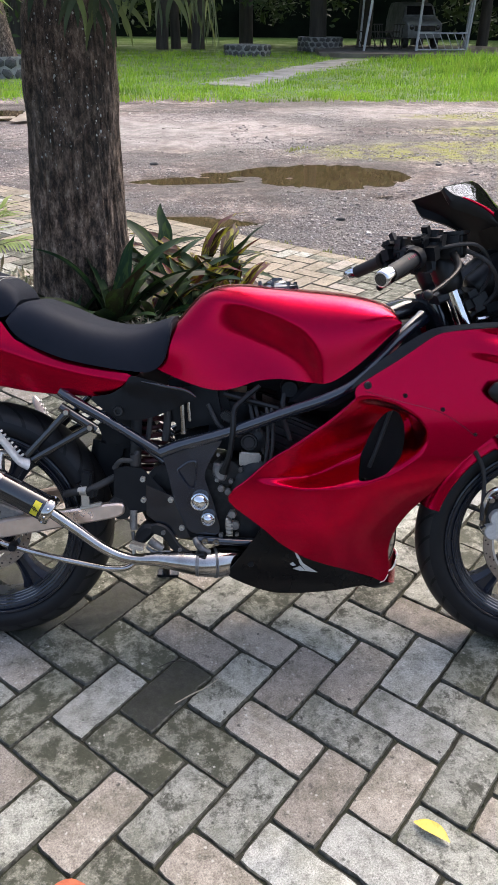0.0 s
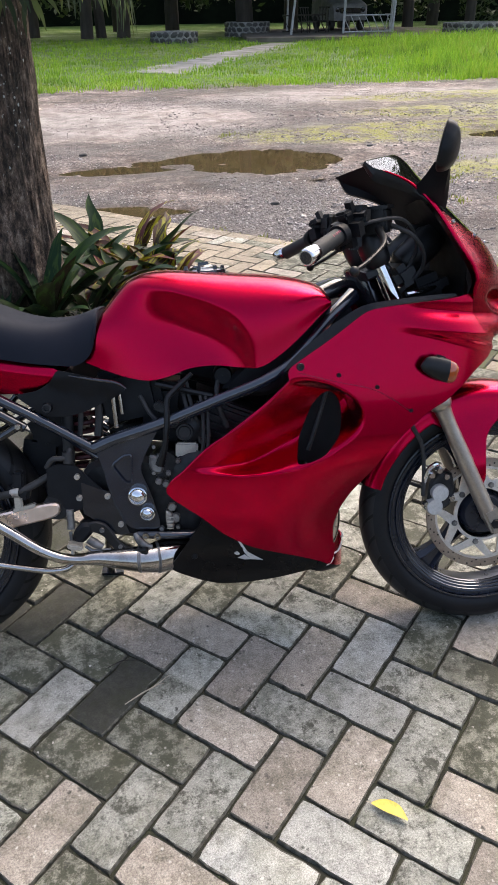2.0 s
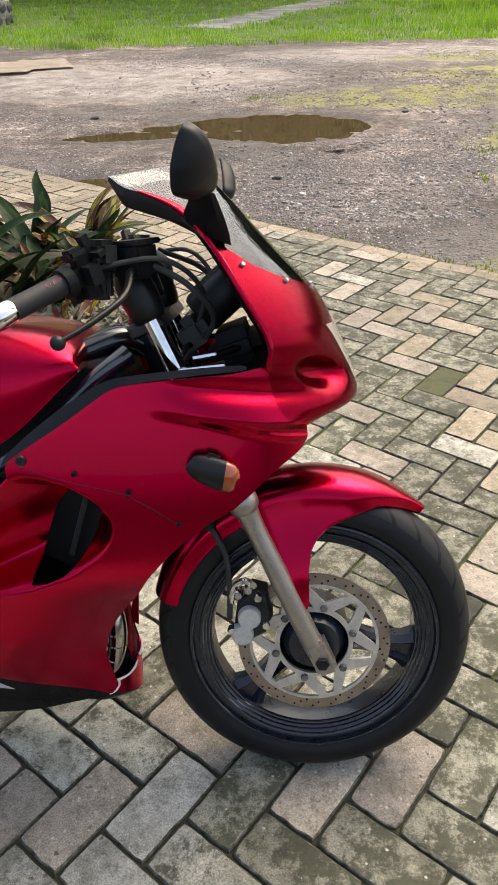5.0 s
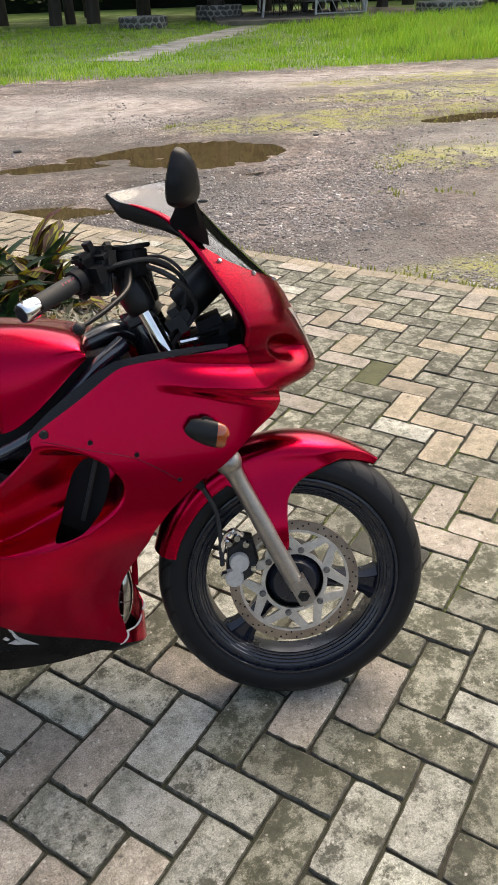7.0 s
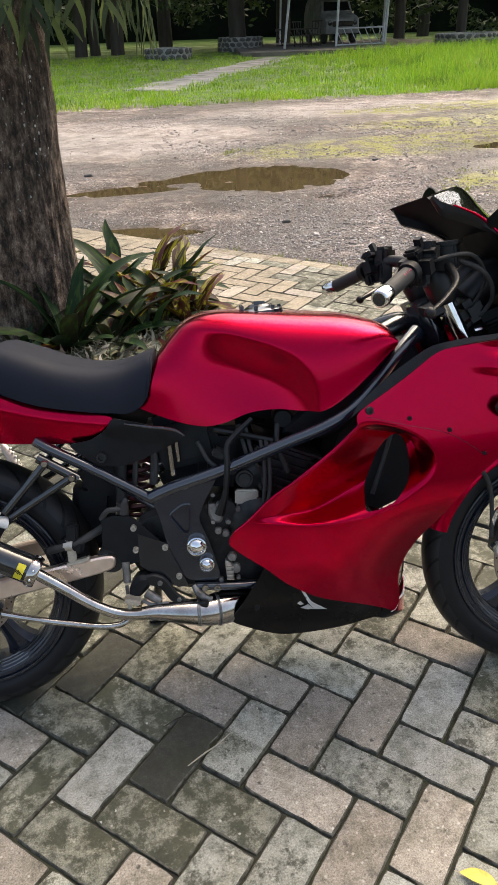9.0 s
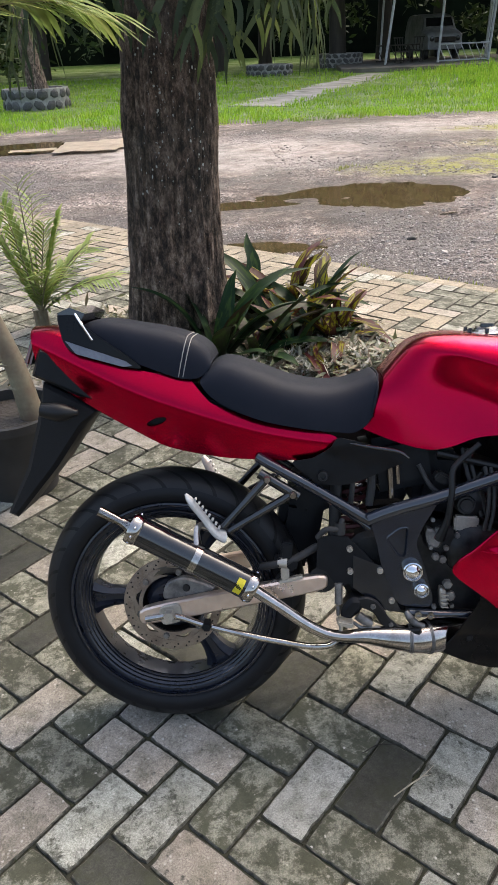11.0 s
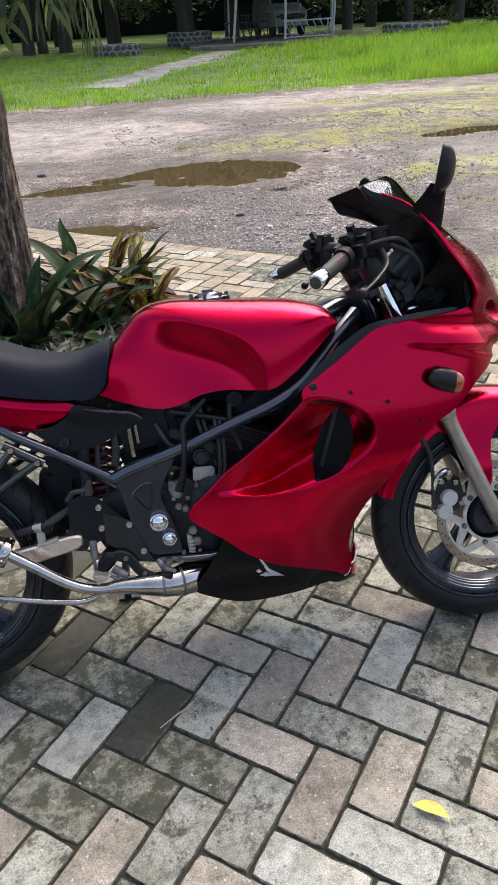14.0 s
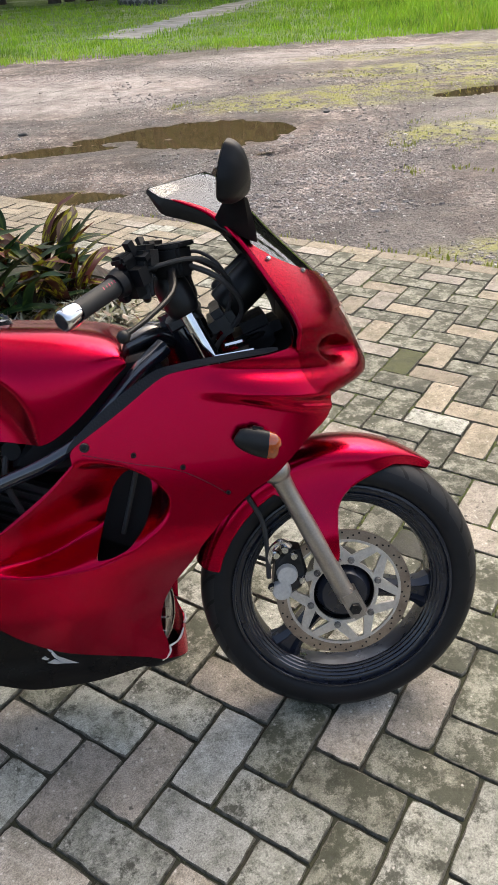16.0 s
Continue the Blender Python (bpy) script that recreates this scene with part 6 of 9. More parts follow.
def tail_y(x, z):
    d = z - tail_crease(x)
    return tail_half(x) - (0.62 if d > 0 else 0.42) * (math.sqrt(d * d + 0.0001) - 0.01)


tail_edge = closed_curve([(-0.268, 0.893), (-0.2, 0.879), (-0.15, 0.842), (-0.033, 0.806), (0.06, 0.791), (0.082, 0.764), (0.106, 0.738), (0.197, 0.706), (0.29, 0.685), (0.366, 0.665),
                          (0.348, 0.642), (0.312, 0.618), (0.253, 0.615), (0.134, 0.621), (0.063, 0.632), (0.004, 0.646), (-0.066, 0.685), (-0.134, 0.723), (-0.202, 0.766), (-0.262, 0.806)], 110)
slot = closed_curve([(-0.034, 0.697), (-0.024, 0.690), (0.006, 0.700), (0.016, 0.713), (-0.008, 0.713)], 20)
for s in (-1, 1):
    cowl = part("tail_cowl_side", panel(tail_edge, [slot], tail_y, 0.006 if s < 0 else 0.04, 0.003, s), "red_paint", BIKE, "candy-red tail side panel with a slot")
bm = bmesh.new()
rings = []
for x, z, w in ((-0.274, 0.893, 0.05), (-0.24, 0.893, 0.062), (-0.2, 0.886, 0.072), (-0.165, 0.868, 0.08), (-0.15, 0.85, 0.082)):
    rings.append([Vector((x, w * math.sin(a) * 1.05, z - 0.02 + 0.026 * math.cos(a) ** 0.6)) for a in (-math.pi / 2 + math.pi * i / 12 for i in range(13))])
loft(bm, rings, False)
bmesh.ops.solidify(bm, geom=list(bm.faces), thickness=0.003)
bmesh.ops.recalc_face_normals(bm, faces=bm.faces)
part("tail_hump", bm, "red_paint", BIKE)
bm = bmesh.new()
prism(bm, [(-0.27, 0.80), (-0.25, 0.86), (-0.14, 0.82), (0.06, 0.77), (0.34, 0.66), (0.30, 0.63), (0.06, 0.655), (-0.06, 0.70)], -0.085, 0.085, 0.01)
part("seat_base", bm, "black_plastic", BIKE)
bm = bmesh.new()
box(bm, None, (0.014, 0.12, 0.06), 0.006, pose(-0.276, 0, 0.845, 0, 20, 0))
part("tail_lamp", bm, "lamp_red", BIKE, "dark red tail lamp")
bm = bmesh.new()
prism(bm, [(-0.135, 0.722), (-0.17, 0.69), (-0.235, 0.60), (-0.33, 0.49), (-0.35, 0.50), (-0.30, 0.60), (-0.27, 0.70), (-0.25, 0.785), (-0.2, 0.76)], -0.075, 0.075, 0.01)
part("rear_mudguard", bm, "liner", BIKE, "black mudguard flap under the tail")
for s in (-1, 1):
    bm = bmesh.new()
    tube(bm, [(-0.19, s * 0.06, 0.728), (-0.20, s * 0.11, 0.728)], [0.008, 0.009], 8)
    tube(bm, [(-0.165, s * 0.125, 0.728), (-0.2, s * 0.128, 0.73), (-0.24, s * 0.125, 0.735)], [0.006, 0.019, 0.014], 12)
    part("rear_indicator", bm, "black_satin", BIKE)
# winglet grab rail
for s in (-1, 1):
    bm = panel(closed_curve([(-0.205, 0.926), (-0.178, 0.936), (-0.15, 0.90), (-0.06, 0.838), (-0.03, 0.812), (-0.06, 0.815), (-0.17, 0.845), (-0.192, 0.866)], 40), [],
               lambda x, z: 0.103 - 0.15 * max(z - 0.85, 0), 0.03, 0.006, s)
    rail = part("grab_rail", bm, "black_gloss2", BIKE, "black grab rail with a pale stripe")
    bm = panel([(-0.186, 0.872), (-0.066, 0.829), (-0.052, 0.819), (-0.07, 0.817), (-0.165, 0.845)], [], lambda x, z: 0.1065, 0.03, 0.002, s)
    part("rail_stripe", bm, "rail_blue", rail, "pale blue-grey facet")
bm = bmesh.new()
loft(bm, [[Vector((x, y, z)) for x, z in ((-0.205, 0.926), (-0.176, 0.938), (-0.146, 0.925), (-0.155, 0.91), (-0.18, 0.915))] for y in (-0.092, -0.05, 0, 0.05, 0.092)])
bmesh.ops.recalc_face_normals(bm, faces=bm.faces)
part("grab_rail_bridge", bm, "black_gloss", BIKE)
bm = bmesh.new()
tube(bm, [(-0.165, -0.094, 0.925), (-0.152, -0.1, 0.905), (-0.132, -0.101, 0.872)], 0.0025, 6)
part("rail_edge", bm, "chrome", rail)

# ---- side fairings
wx = soft_curve([0.55, 0.62, 0.75, 0.9, 1.02, 1.12, 1.19, 1.24, 1.29, 1.34], [0.196, 0.203, 0.211, 0.214, 0.213, 0.207, 0.199, 0.185, 0.15, 0.09], 0.02)
fz = soft_curve([0.15, 0.2, 0.26, 0.34, 0.45, 0.6, 0.7, 0.745, 0.785, 0.83], [0.50, 0.60, 0.735, 0.89, 1.015, 1.032, 1.0, 0.985, 0.966, 0.95], 0.02)
lip = soft_curve([0.5, 0.60, 0.652, 0.742, 0.80, 0.867, 0.936, 0.987, 1.05], [0.47, 0.46, 0.449, 0.439, 0.44, 0.447, 0.473, 0.511, 0.58], 0.008)
lip2 = soft_curve([0.5, 0.62, 0.662, 0.709, 0.789, 0.864, 1.0], [0.45, 0.452, 0.456, 0.464, 0.479, 0.505, 0.56], 0.008)
roof = soft_curve([0.7, 0.851, 0.893, 0.937, 0.981, 1.02], [0.68, 0.65, 0.643, 0.629, 0.605, 0.56], 0.008)
front_rim = soft_curve([0.4, 0.473, 0.511, 0.543, 0.574, 0.605, 0.66], [0.90, 0.94, 0.987, 1.006, 1.004, 0.981, 0.90], 0.008)


def fairing_y(x, z):
    w = wx(x) * fz(z)
    w *= 1 - 0.52 * smooth((x - 0.77) / 0.32) * smooth((0.52 - z) / 0.26)
    # air scoop: the floor falls away from the rear edge and ends at a sharp lip, with a faint second step
    edge = (x - 0.618) * 0.63 - (z - 0.451) * 0.777
    ins = smooth((roof(x) - z) / 0.02) * smooth((front_rim(z) - x) / 0.02)
    fall = 0.098 * min(max(edge / 0.125, 0.0), 1.0) * smooth((x - 0.60) / 0.16)
    w -= ins * (0.8 * smooth((z - lip(x)) / (0.014 + 0.05 * smooth((x - 0.74) / 0.16))) + 0.2 * smooth((z - lip2(x)) / 0.06)) * fall
    # a fold under the cockpit edge, sharper towards the nose
    ridge = z - (0.747 - 0.15 * (x - 1.06))
    w += 0.015 * smooth((x - 1.04) / 0.2) * max(1 - (ridge / 0.04 if ridge > 0 else -ridge / 0.016), 0)
    second = z - (0.738 - 0.27 * (x - 1.1))
    w += 0.006 * smooth((x - 1.1) / 0.12) * max(1 - abs(second) / 0.009, 0)
    # a hollow band between the fold and the cockpit edge
    band = z - (0.775 - 0.10 * (x - 1.1))
    w -= 0.009 * smooth((x - 1.06) / 0.12) * math.exp(-(band / 0.012) ** 2)
    return w


fair_edge = closed_curve([(0.852, 0.668), (0.939, 0.724), (1.012, 0.777), (1.066, 0.784), (1.13, 0.789), (1.192, 0.794), (1.238, 0.803), (1.245, 0.782), (1.254, 0.754), (1.270, 0.734), (1.298, 0.712), (1.302, 0.684), (1.289, 0.665),
                          (1.250, 0.642), (1.212, 0.608), (1.184, 0.584), (1.142, 0.562), (1.085, 0.512), (1.05, 0.468), (1.035, 0.439), (1.010, 0.402), (0.989, 0.372), (0.967, 0.330), (0.955, 0.285), (0.956, 0.25), (0.962, 0.222),
                          (0.963, 0.195), (0.953, 0.170), (0.925, 0.188), (0.872, 0.213), (0.814, 0.236), (0.757, 0.258), (0.70, 0.296), (0.659, 0.338), (0.60, 0.384), (0.583, 0.402), (0.583, 0.415), (0.592, 0.428), (0.618, 0.451), (0.672, 0.502),
                          (0.738, 0.545), (0.803, 0.594), (0.849, 0.638), (0.846, 0.655)], 220)
duct = closed_curve([(0.862, 0.456), (0.874, 0.499), (0.888, 0.54), (0.904, 0.58), (0.924, 0.602), (0.940, 0.606), (0.956, 0.596), (0.969, 0.572), (0.969, 0.545), (0.955, 0.510), (0.924, 0.476), (0.893, 0.462)], 60)
seam_pts = [(0.866, 0.656), (0.948, 0.634), (1.028, 0.613), (1.077, 0.584), (1.102, 0.565)]
for s in (-1, 1):
    fairing = part("side_fairing", panel(fair_edge, [duct], fairing_y, 0.0042 if s < 0 else 0.025, 0.0035, s), "red_paint", BIKE, "candy-red side fairing with an air scoop", sharp=75)
    if s < 0:
        smooth_sheet(fairing, fairing_y, s)
    bm = bmesh.new()
    tube(bm, [(x, s * (fairing_y(x, z) - 0.0002), z) for x, z in catmull(seam_pts, 24)], 0.0007, 6, 60)
    part("panel_joint", bm, "black_plastic", fairing, "dark joint between the panels")
    for x, z, r in ((0.872, 0.668, 0.0085), (0.951, 0.648, 0.0048), (1.031, 0.62, 0.0048), (1.104, 0.567, 0.004)):
        bm = bmesh.new()
        m4 = Matrix.Translation((x, s * fairing_y(x, z), z)) @ Matrix.Rotation(0 if s < 0 else math.pi, 4, "Z")
        lathe(bm, [(0.0004, -0.0012), (r * 0.4, -0.0012), (r * 0.5, -0.004), (r * 0.85, -0.004), (r, -0.002), (r, 0.003)], 14, m4)
        part("fairing_bolt", bm, "cast" if r > 0.007 else "black_plastic", fairing)
    bm = panel([(x, z) for x, z in closed_curve([(0.80, 0.40), (1.04, 0.40), (1.05, 0.68), (0.80, 0.66)], 8)], [], lambda x, z: 0.072 + 0.05 * (x - 0.9), 0.05, 0.004, s)
    part("duct_back", bm, "liner", fairing)
    bm = bmesh.new()
    for k in (1,):
        tube(bm, [(0.872 + 0.03 * k, s * 0.095, 0.46), (0.888 + 0.036 * k, s * 0.1, 0.53), (0.905 + 0.04 * k, s * 0.1, 0.6)], 0.005, 6)
    part("duct_hose", bm, "rubber", fairing)
    for curve, x0, x1, drop in ((lip, 0.632, 0.93, 0.001),):
        bm = bmesh.new()
        steps = [x0 + (x1 - x0) * k / 40 for k in range(41)]
        ys = [sum(fairing_y(x + d, curve(x + d) - drop) for d in (-0.012, -0.006, 0, 0.006, 0.012)) / 5 for x in steps]
        tube(bm, [(x, s * (y + 0.0002), curve(x) - drop) for x, y in zip(steps, ys)], [0.0006 + 0.0016 * math.sin(math.pi * min(k / 26, 1) / 2) * (1 - (max(k - 34, 0) / 6) ** 2) for k in range(41)], 8, 82)
        part("scoop_lip", bm, "red_paint", fairing)
    rim = [(0.848, 0.64), (0.803, 0.595), (0.738, 0.546), (0.672, 0.503), (0.618, 0.452), (0.592, 0.429), (0.584, 0.41)]
    bm = bmesh.new()
    tube(bm, [(x + 0.002, s * (fairing_y(x, z) - 0.001), z - 0.001) for x, z in rim], 0.0028, 6, 40)
    part("rolled_edge", bm, "red_paint", fairing)

# ---- belly pan
pan_edge = closed_curve([(0.579, 0.214), (0.614, 0.262), (0.656, 0.318), (0.652, 0.344), (0.70, 0.312), (0.757, 0.268), (0.814, 0.246), (0.872, 0.222), (0.925, 0.196), (0.950, 0.178), (0.958, 0.166), (0.950, 0.156),
                         (0.915, 0.163), (0.868, 0.162), (0.81, 0.157), (0.75, 0.151), (0.69, 0.150), (0.640, 0.164), (0.585, 0.196)], 90)


def pan_y(x, z):
    return (0.110 + 0.030 * smooth((z - 0.165) / 0.09)) * (1 - 0.62 * smooth((x - 0.8) / 0.25)) * (1 + 0.10 * smooth((0.66 - x) / 0.08))


for s in (-1, 1):
    pan = part("belly_pan_side", panel(pan_edge, [], pan_y, 0.014 if s < 0 else 0.04, 0.003, s), "black_gloss2", BIKE, "black belly pan with a pale emblem")
    bm = bmesh.new()
    for outline in (((0.734, 0.266), (0.740, 0.265), (0.755, 0.238), (0.748, 0.236)), ((0.748, 0.236), (0.755, 0.238), (0.790, 0.212), (0.762, 0.216)), ((0.724, 0.236), (0.731, 0.241), (0.738, 0.233), (0.731, 0.230)), ((0.732, 0.222), (0.748, 0.231), (0.762, 0.216), (0.748, 0.216))):
        loft(bm, [[Vector((x, s * (pan_y(x, z) + d), z)) for x, z in outline] for d in (-0.002, 0.0014)])
    bmesh.ops.recalc_face_normals(bm, faces=bm.faces)
    part("emblem", bm, "silver_paint", pan)
    bm = bmesh.new()
    m4 = Matrix.Translation((0.634, s * pan_y(0.634, 0.235), 0.235)) @ Matrix.Rotation(0 if s < 0 else math.pi, 4, "Z")
    lathe(bm, [(0.0004, -0.003), (0.006, -0.003), (0.008, 0.0), (0.008, 0.004)], 12, m4)
    part("pan_bolt", bm, "black_plastic", pan)
# rounded nose that joins both sides of the belly, notched for the header pipe
NOSE = [(0.930, -0.079, 0.160, 0.187, 0.215), (0.948, -0.072, 0.153, 0.171, 0.204), (0.963, -0.062, 0.147, 0.163, 0.190), (0.976, -0.046, 0.141, 0.155, 0.188), (0.985, -0.030, 0.136, 0.148, 0.196), (0.992, -0.014, 0.132, 0.143, 0.214),
        (0.995, 0.0, 0.131, 0.142, 0.218), (0.992, 0.016, 0.132, 0.143, 0.220), (0.985, 0.032, 0.136, 0.148, 0.228), (0.974, 0.048, 0.142, 0.156, 0.25), (0.962, 0.062, 0.148, 0.165, 0.29), (0.945, 0.074, 0.154, 0.175, 0.30)]
nose_fine = catmull(NOSE, 56)
for name, low, high, mt, note in (("belly_nose", 2, 3, "black_gloss2", ""), ("front_fin", 3, 4, "red_paint", "candy-red belly nose with white chipped edges")):
    bm = bmesh.new()
    loft(bm, [[Vector((q[0] - 0.012 * (1 - u) ** 2 * (2 if low == 2 else 0), q[1], q[low] + (q[high] - q[low]) * u)) for u in (0, 0.25, 0.5, 0.75, 1)] for q in nose_fine], False)
    bmesh.ops.recalc_face_normals(bm, faces=bm.faces)
    bmesh.ops.solidify(bm, geom=list(bm.faces), thickness=0.003)
    fin = part(name, bm, mt, BIKE, note)
bm = bmesh.new()
tube(bm, [(0.946, -0.0765, 0.168), (0.956, -0.071, 0.172), (0.963, -0.066, 0.182), (0.962, -0.0655, 0.194)], [0.0012, 0.002, 0.0022, 0.003], 6, 20)
tube(bm, [(0.962, -0.065, 0.192), (0.978, -0.047, 0.192), (0.986, -0.033, 0.197), (0.991, -0.022, 0.207)], [0.0026, 0.002, 0.0024, 0.0012], 6, 16)
tube(bm, [(0.993, -0.014, 0.214), (0.996, -0.004, 0.217), (0.994, 0.014, 0.221)], [0.0024, 0.003, 0.0016], 6, 12)
part("fin_stripe", bm, "white_paint", fin, "white chipped edge")
bm = panel([(0.968, 0.25), (0.972, 0.30), (0.966, 0.37), (0.978, 0.385), (0.986, 0.34), (0.984, 0.28), (0.982, 0.24)], [], lambda x, z: -0.05, 0.016, 0.004, -1)
part("inner_fairing_edge", bm, "red_paint", BIKE)
bm = bmesh.new()
loft(bm, [[Vector((x, -w, z)), Vector((x, -w * 0.6, z - 0.012)), Vector((x, w * 0.6, z - 0.012)), Vector((x, w, z))] for x, w, z in ((0.585, 0.068, 0.206), (0.65, 0.07, 0.181), (0.75, 0.07, 0.17), (0.86, 0.06, 0.172), (0.97, 0.03, 0.172))], False)
bmesh.ops.solidify(bm, geom=list(bm.faces), thickness=0.003)
part("belly_floor", bm, "black_plastic", BIKE)

# ---- nose cowl, headlamp, screen, mirrors
COWL = [(1.335, 0.698, 1.285, 0.150, 0.702), (1.386, 0.722, 1.262, 0.172, 0.732), (1.390, 0.737, 1.250, 0.178, 0.752), (1.378, 0.768, 1.242, 0.181, 0.782),
        (1.367, 0.795, 1.240, 0.186, 0.808), (1.352, 0.830, 1.243, 0.191, 0.830), (1.344, 0.850, 1.236, 0.191, 0.852), (1.333, 0.874, 1.222, 0.189, 0.876),
        (1.312, 0.906, 1.202, 0.183, 0.908), (1.272, 0.946, 1.178, 0.173, 0.947), (1.222, 0.996, 1.152, 0.165, 0.984), (1.185, 1.036, 1.129, 0.158, 1.009),
        (1.163, 1.058, 1.100, 0.156, 1.030), (1.145, 1.078, 1.060, 0.157, 1.047), (1.129, 1.092, 1.034, 0.157, 1.056), (1.114, 1.099, 1.015, 0.154, 1.070)]
# each row: the middle line (x, z) and the rear rim (x, y, z)
FINE = 6
COWL_FINE = catmull(COWL, (len(COWL) - 1) * 40 + 1)
COWL_AT = [min(range(len(COWL_FINE)), key=lambda q: (COWL_FINE[q][0] - row[0]) ** 2 + (COWL_FINE[q][1] - row[1]) ** 2 + (COWL_FINE[q][4] - row[4]) ** 2) for row in COWL]


def cowl_point(row, v, out=0.0):
    """A point of the upper cowl: row counts the lines of COWL, v runs from -1 (near rim) over the middle to 1."""
    cx, cz, sx, sy, sz = COWL_FINE[int(round(np.interp(row, range(len(COWL)), COWL_AT)))]
    if sz < 0.80:
        # the lower rims lie on the side fairing and carry its folds on into the nose
        own = smooth((0.80 - sz) / 0.012)
        sy = sy * (1 - own) + (fairing_y(sx, sz) + 0.0006) * own
    h = abs(v) ** float(np.interp(row, [0, 6, 9, 11, 15], [2.1, 2.1, 1.8, 1.3, 1.12]))
    return Vector((cx + (sx - cx) * h + out, v * (sy + out), cz + (sz - cz) * h + 0.4 * out))


def screen_edge(row):
    """Where the dark screen gives way to the red strip beside it."""
    return float(np.interp(row, [8, 8.12, 8.5, 9, 9.6, 10.2, 11, 12, 13, 13.4, 15], [0.0, 0.22, 0.56, 0.76, 0.88, 0.91, 0.89, 0.9, 0.95, 1.0, 1.0]))


rows = [[cowl_point(k / FINE, i / 44 - 1) for i in range(89)] for k in range(8 * FINE + 1)]
# hollow for the side ducts
for line in rows:
    for v in line:
        d = ((v.x - 1.326) / 0.036) ** 2 + ((v.z - 0.779 + 0.3 * (v.x - 1.326)) / 0.022) ** 2
        k = math.exp(-d ** 2) if abs(v.y) > 0.03 else 0.0
        v.y -= math.copysign(0.022 * k, v.y)
        v.x -= 0.024 * k
bm = bmesh.new()
loft(bm, rows, False)
bmesh.ops.solidify(bm, geom=list(bm.faces), thickness=0.003)
bmesh.ops.recalc_face_normals(bm, faces=bm.faces)
nose = part("nose_cowl", bm, "red_paint", BIKE, "candy-red nose with side ducts")
bm = bmesh.new()
loft(bm, [[cowl_point(2.3 + 3.7 * k / 12, (0.14 + 0.29 * k / 12) * (i / 16 - 1), 0.0035) for i in range(33)] for k in range(13)], False)
bmesh.ops.solidify(bm, geom=list(bm.faces), thickness=0.003)
bmesh.ops.recalc_face_normals(bm, faces=bm.faces)
part("headlamp", bm, "lamp_clear", nose, "clear headlamp glass")
# red strips beside the screen, with a rolled rim towards the cockpit
for s in (-1, 1):
    bm = bmesh.new()
    loft(bm, [[cowl_point(8 + 7 * k / 50, s * (screen_edge(8 + 7 * k / 50) + (1 - screen_edge(8 + 7 * k / 50)) * i / 10), 0.0) for i in range(11)] for k in range(39)], False)
    bmesh.ops.solidify(bm, geom=list(bm.faces), thickness=0.004)
    bmesh.ops.recalc_face_normals(bm, faces=bm.faces)
    strip = part("screen_surround", bm, "red_paint", nose)
    bm = bmesh.new()
    tube(bm, [tuple(cowl_point(3.6 + 9.6 * k / 44, s * 0.998)) for k in range(45)], [0.0042] * 30 + [0.0042 - 0.0026 * k / 14 for k in range(15)], 8, 130)
    part("rolled_rim", bm, "red_paint", strip)
    bm = bmesh.new()
    lip_rows = []
    for k in range(22):
        p = cowl_point(10.2 + 4.8 * k / 21, s)
        dep = 0.006 + 0.020 * math.sin(math.pi * min(k / 14, 1.0) / 2) * (1 - smooth((k - 15) / 7))
        lip_rows.append([p + Vector((0, 0, -0.001)), p + Vector((-0.002, -s * 0.001, -dep * 0.6)), p + Vector((-0.003, -s * 0.008, -dep)), p + Vector((-0.003, -s * 0.014, -dep * 0.9)), p + Vector((0, -s * 0.012, -0.003))])
    loft(bm, lip_rows)
    bmesh.ops.recalc_face_normals(bm, faces=bm.faces)
    part("screen_lip", bm, "black_satin", nose, "black lip under the screen edge")
    for row, v in ((9.0, 0.86), (8.35, 0.55), (7.95, 0.2)):
        p = cowl_point(row, s * v, 0.002)
        q = (cowl_point(row, s * (v + 0.04)) - cowl_point(row, s * (v - 0.04))).cross(cowl_point(row + 0.1, s * v) - cowl_point(row - 0.1, s * v)).normalized()
        if q.x < 0:
            q = -q
        bm = bmesh.new()
        lathe(bm, [(0.0004, 0.0025), (0.003, 0.0025), (0.0045, 0.0005), (0.0045, -0.003)], 12, Matrix.Translation(p) @ q.to_track_quat("Y", "Z").to_matrix().to_4x4())
        bmesh.ops.recalc_face_normals(bm, faces=bm.faces)
        part("screen_bolt", bm, "steel", strip)
bm = bmesh.new()
loft(bm, [[cowl_point(8.0 + 7 * k / 46, screen_edge(8.02 + 6.98 * k / 46) * (i / 24 - 1), -0.0015) for i in range(49)] for k in range(47)], False)
bmesh.ops.solidify(bm, geom=list(bm.faces), thickness=0.003)
bmesh.ops.recalc_face_normals(bm, faces=bm.faces)
screen = part("windscreen", bm, "smoke_screen", BIKE, "dark smoked windscreen", sharp=75)
bm = bmesh.new()
loft(bm, [[cowl_point(3.6 + 11.4 * k / 50, i / 16 - 1, -0.009 - 0.032 * smooth((7.5 - 3.6 - 11.4 * k / 50) / 2) * (1 - abs(i / 16 - 1) ** 8)) for i in range(33)] for k in range(51)], False)
part("inner_cowl", bm, "liner", BIKE, "black inner face of the cowl and screen")
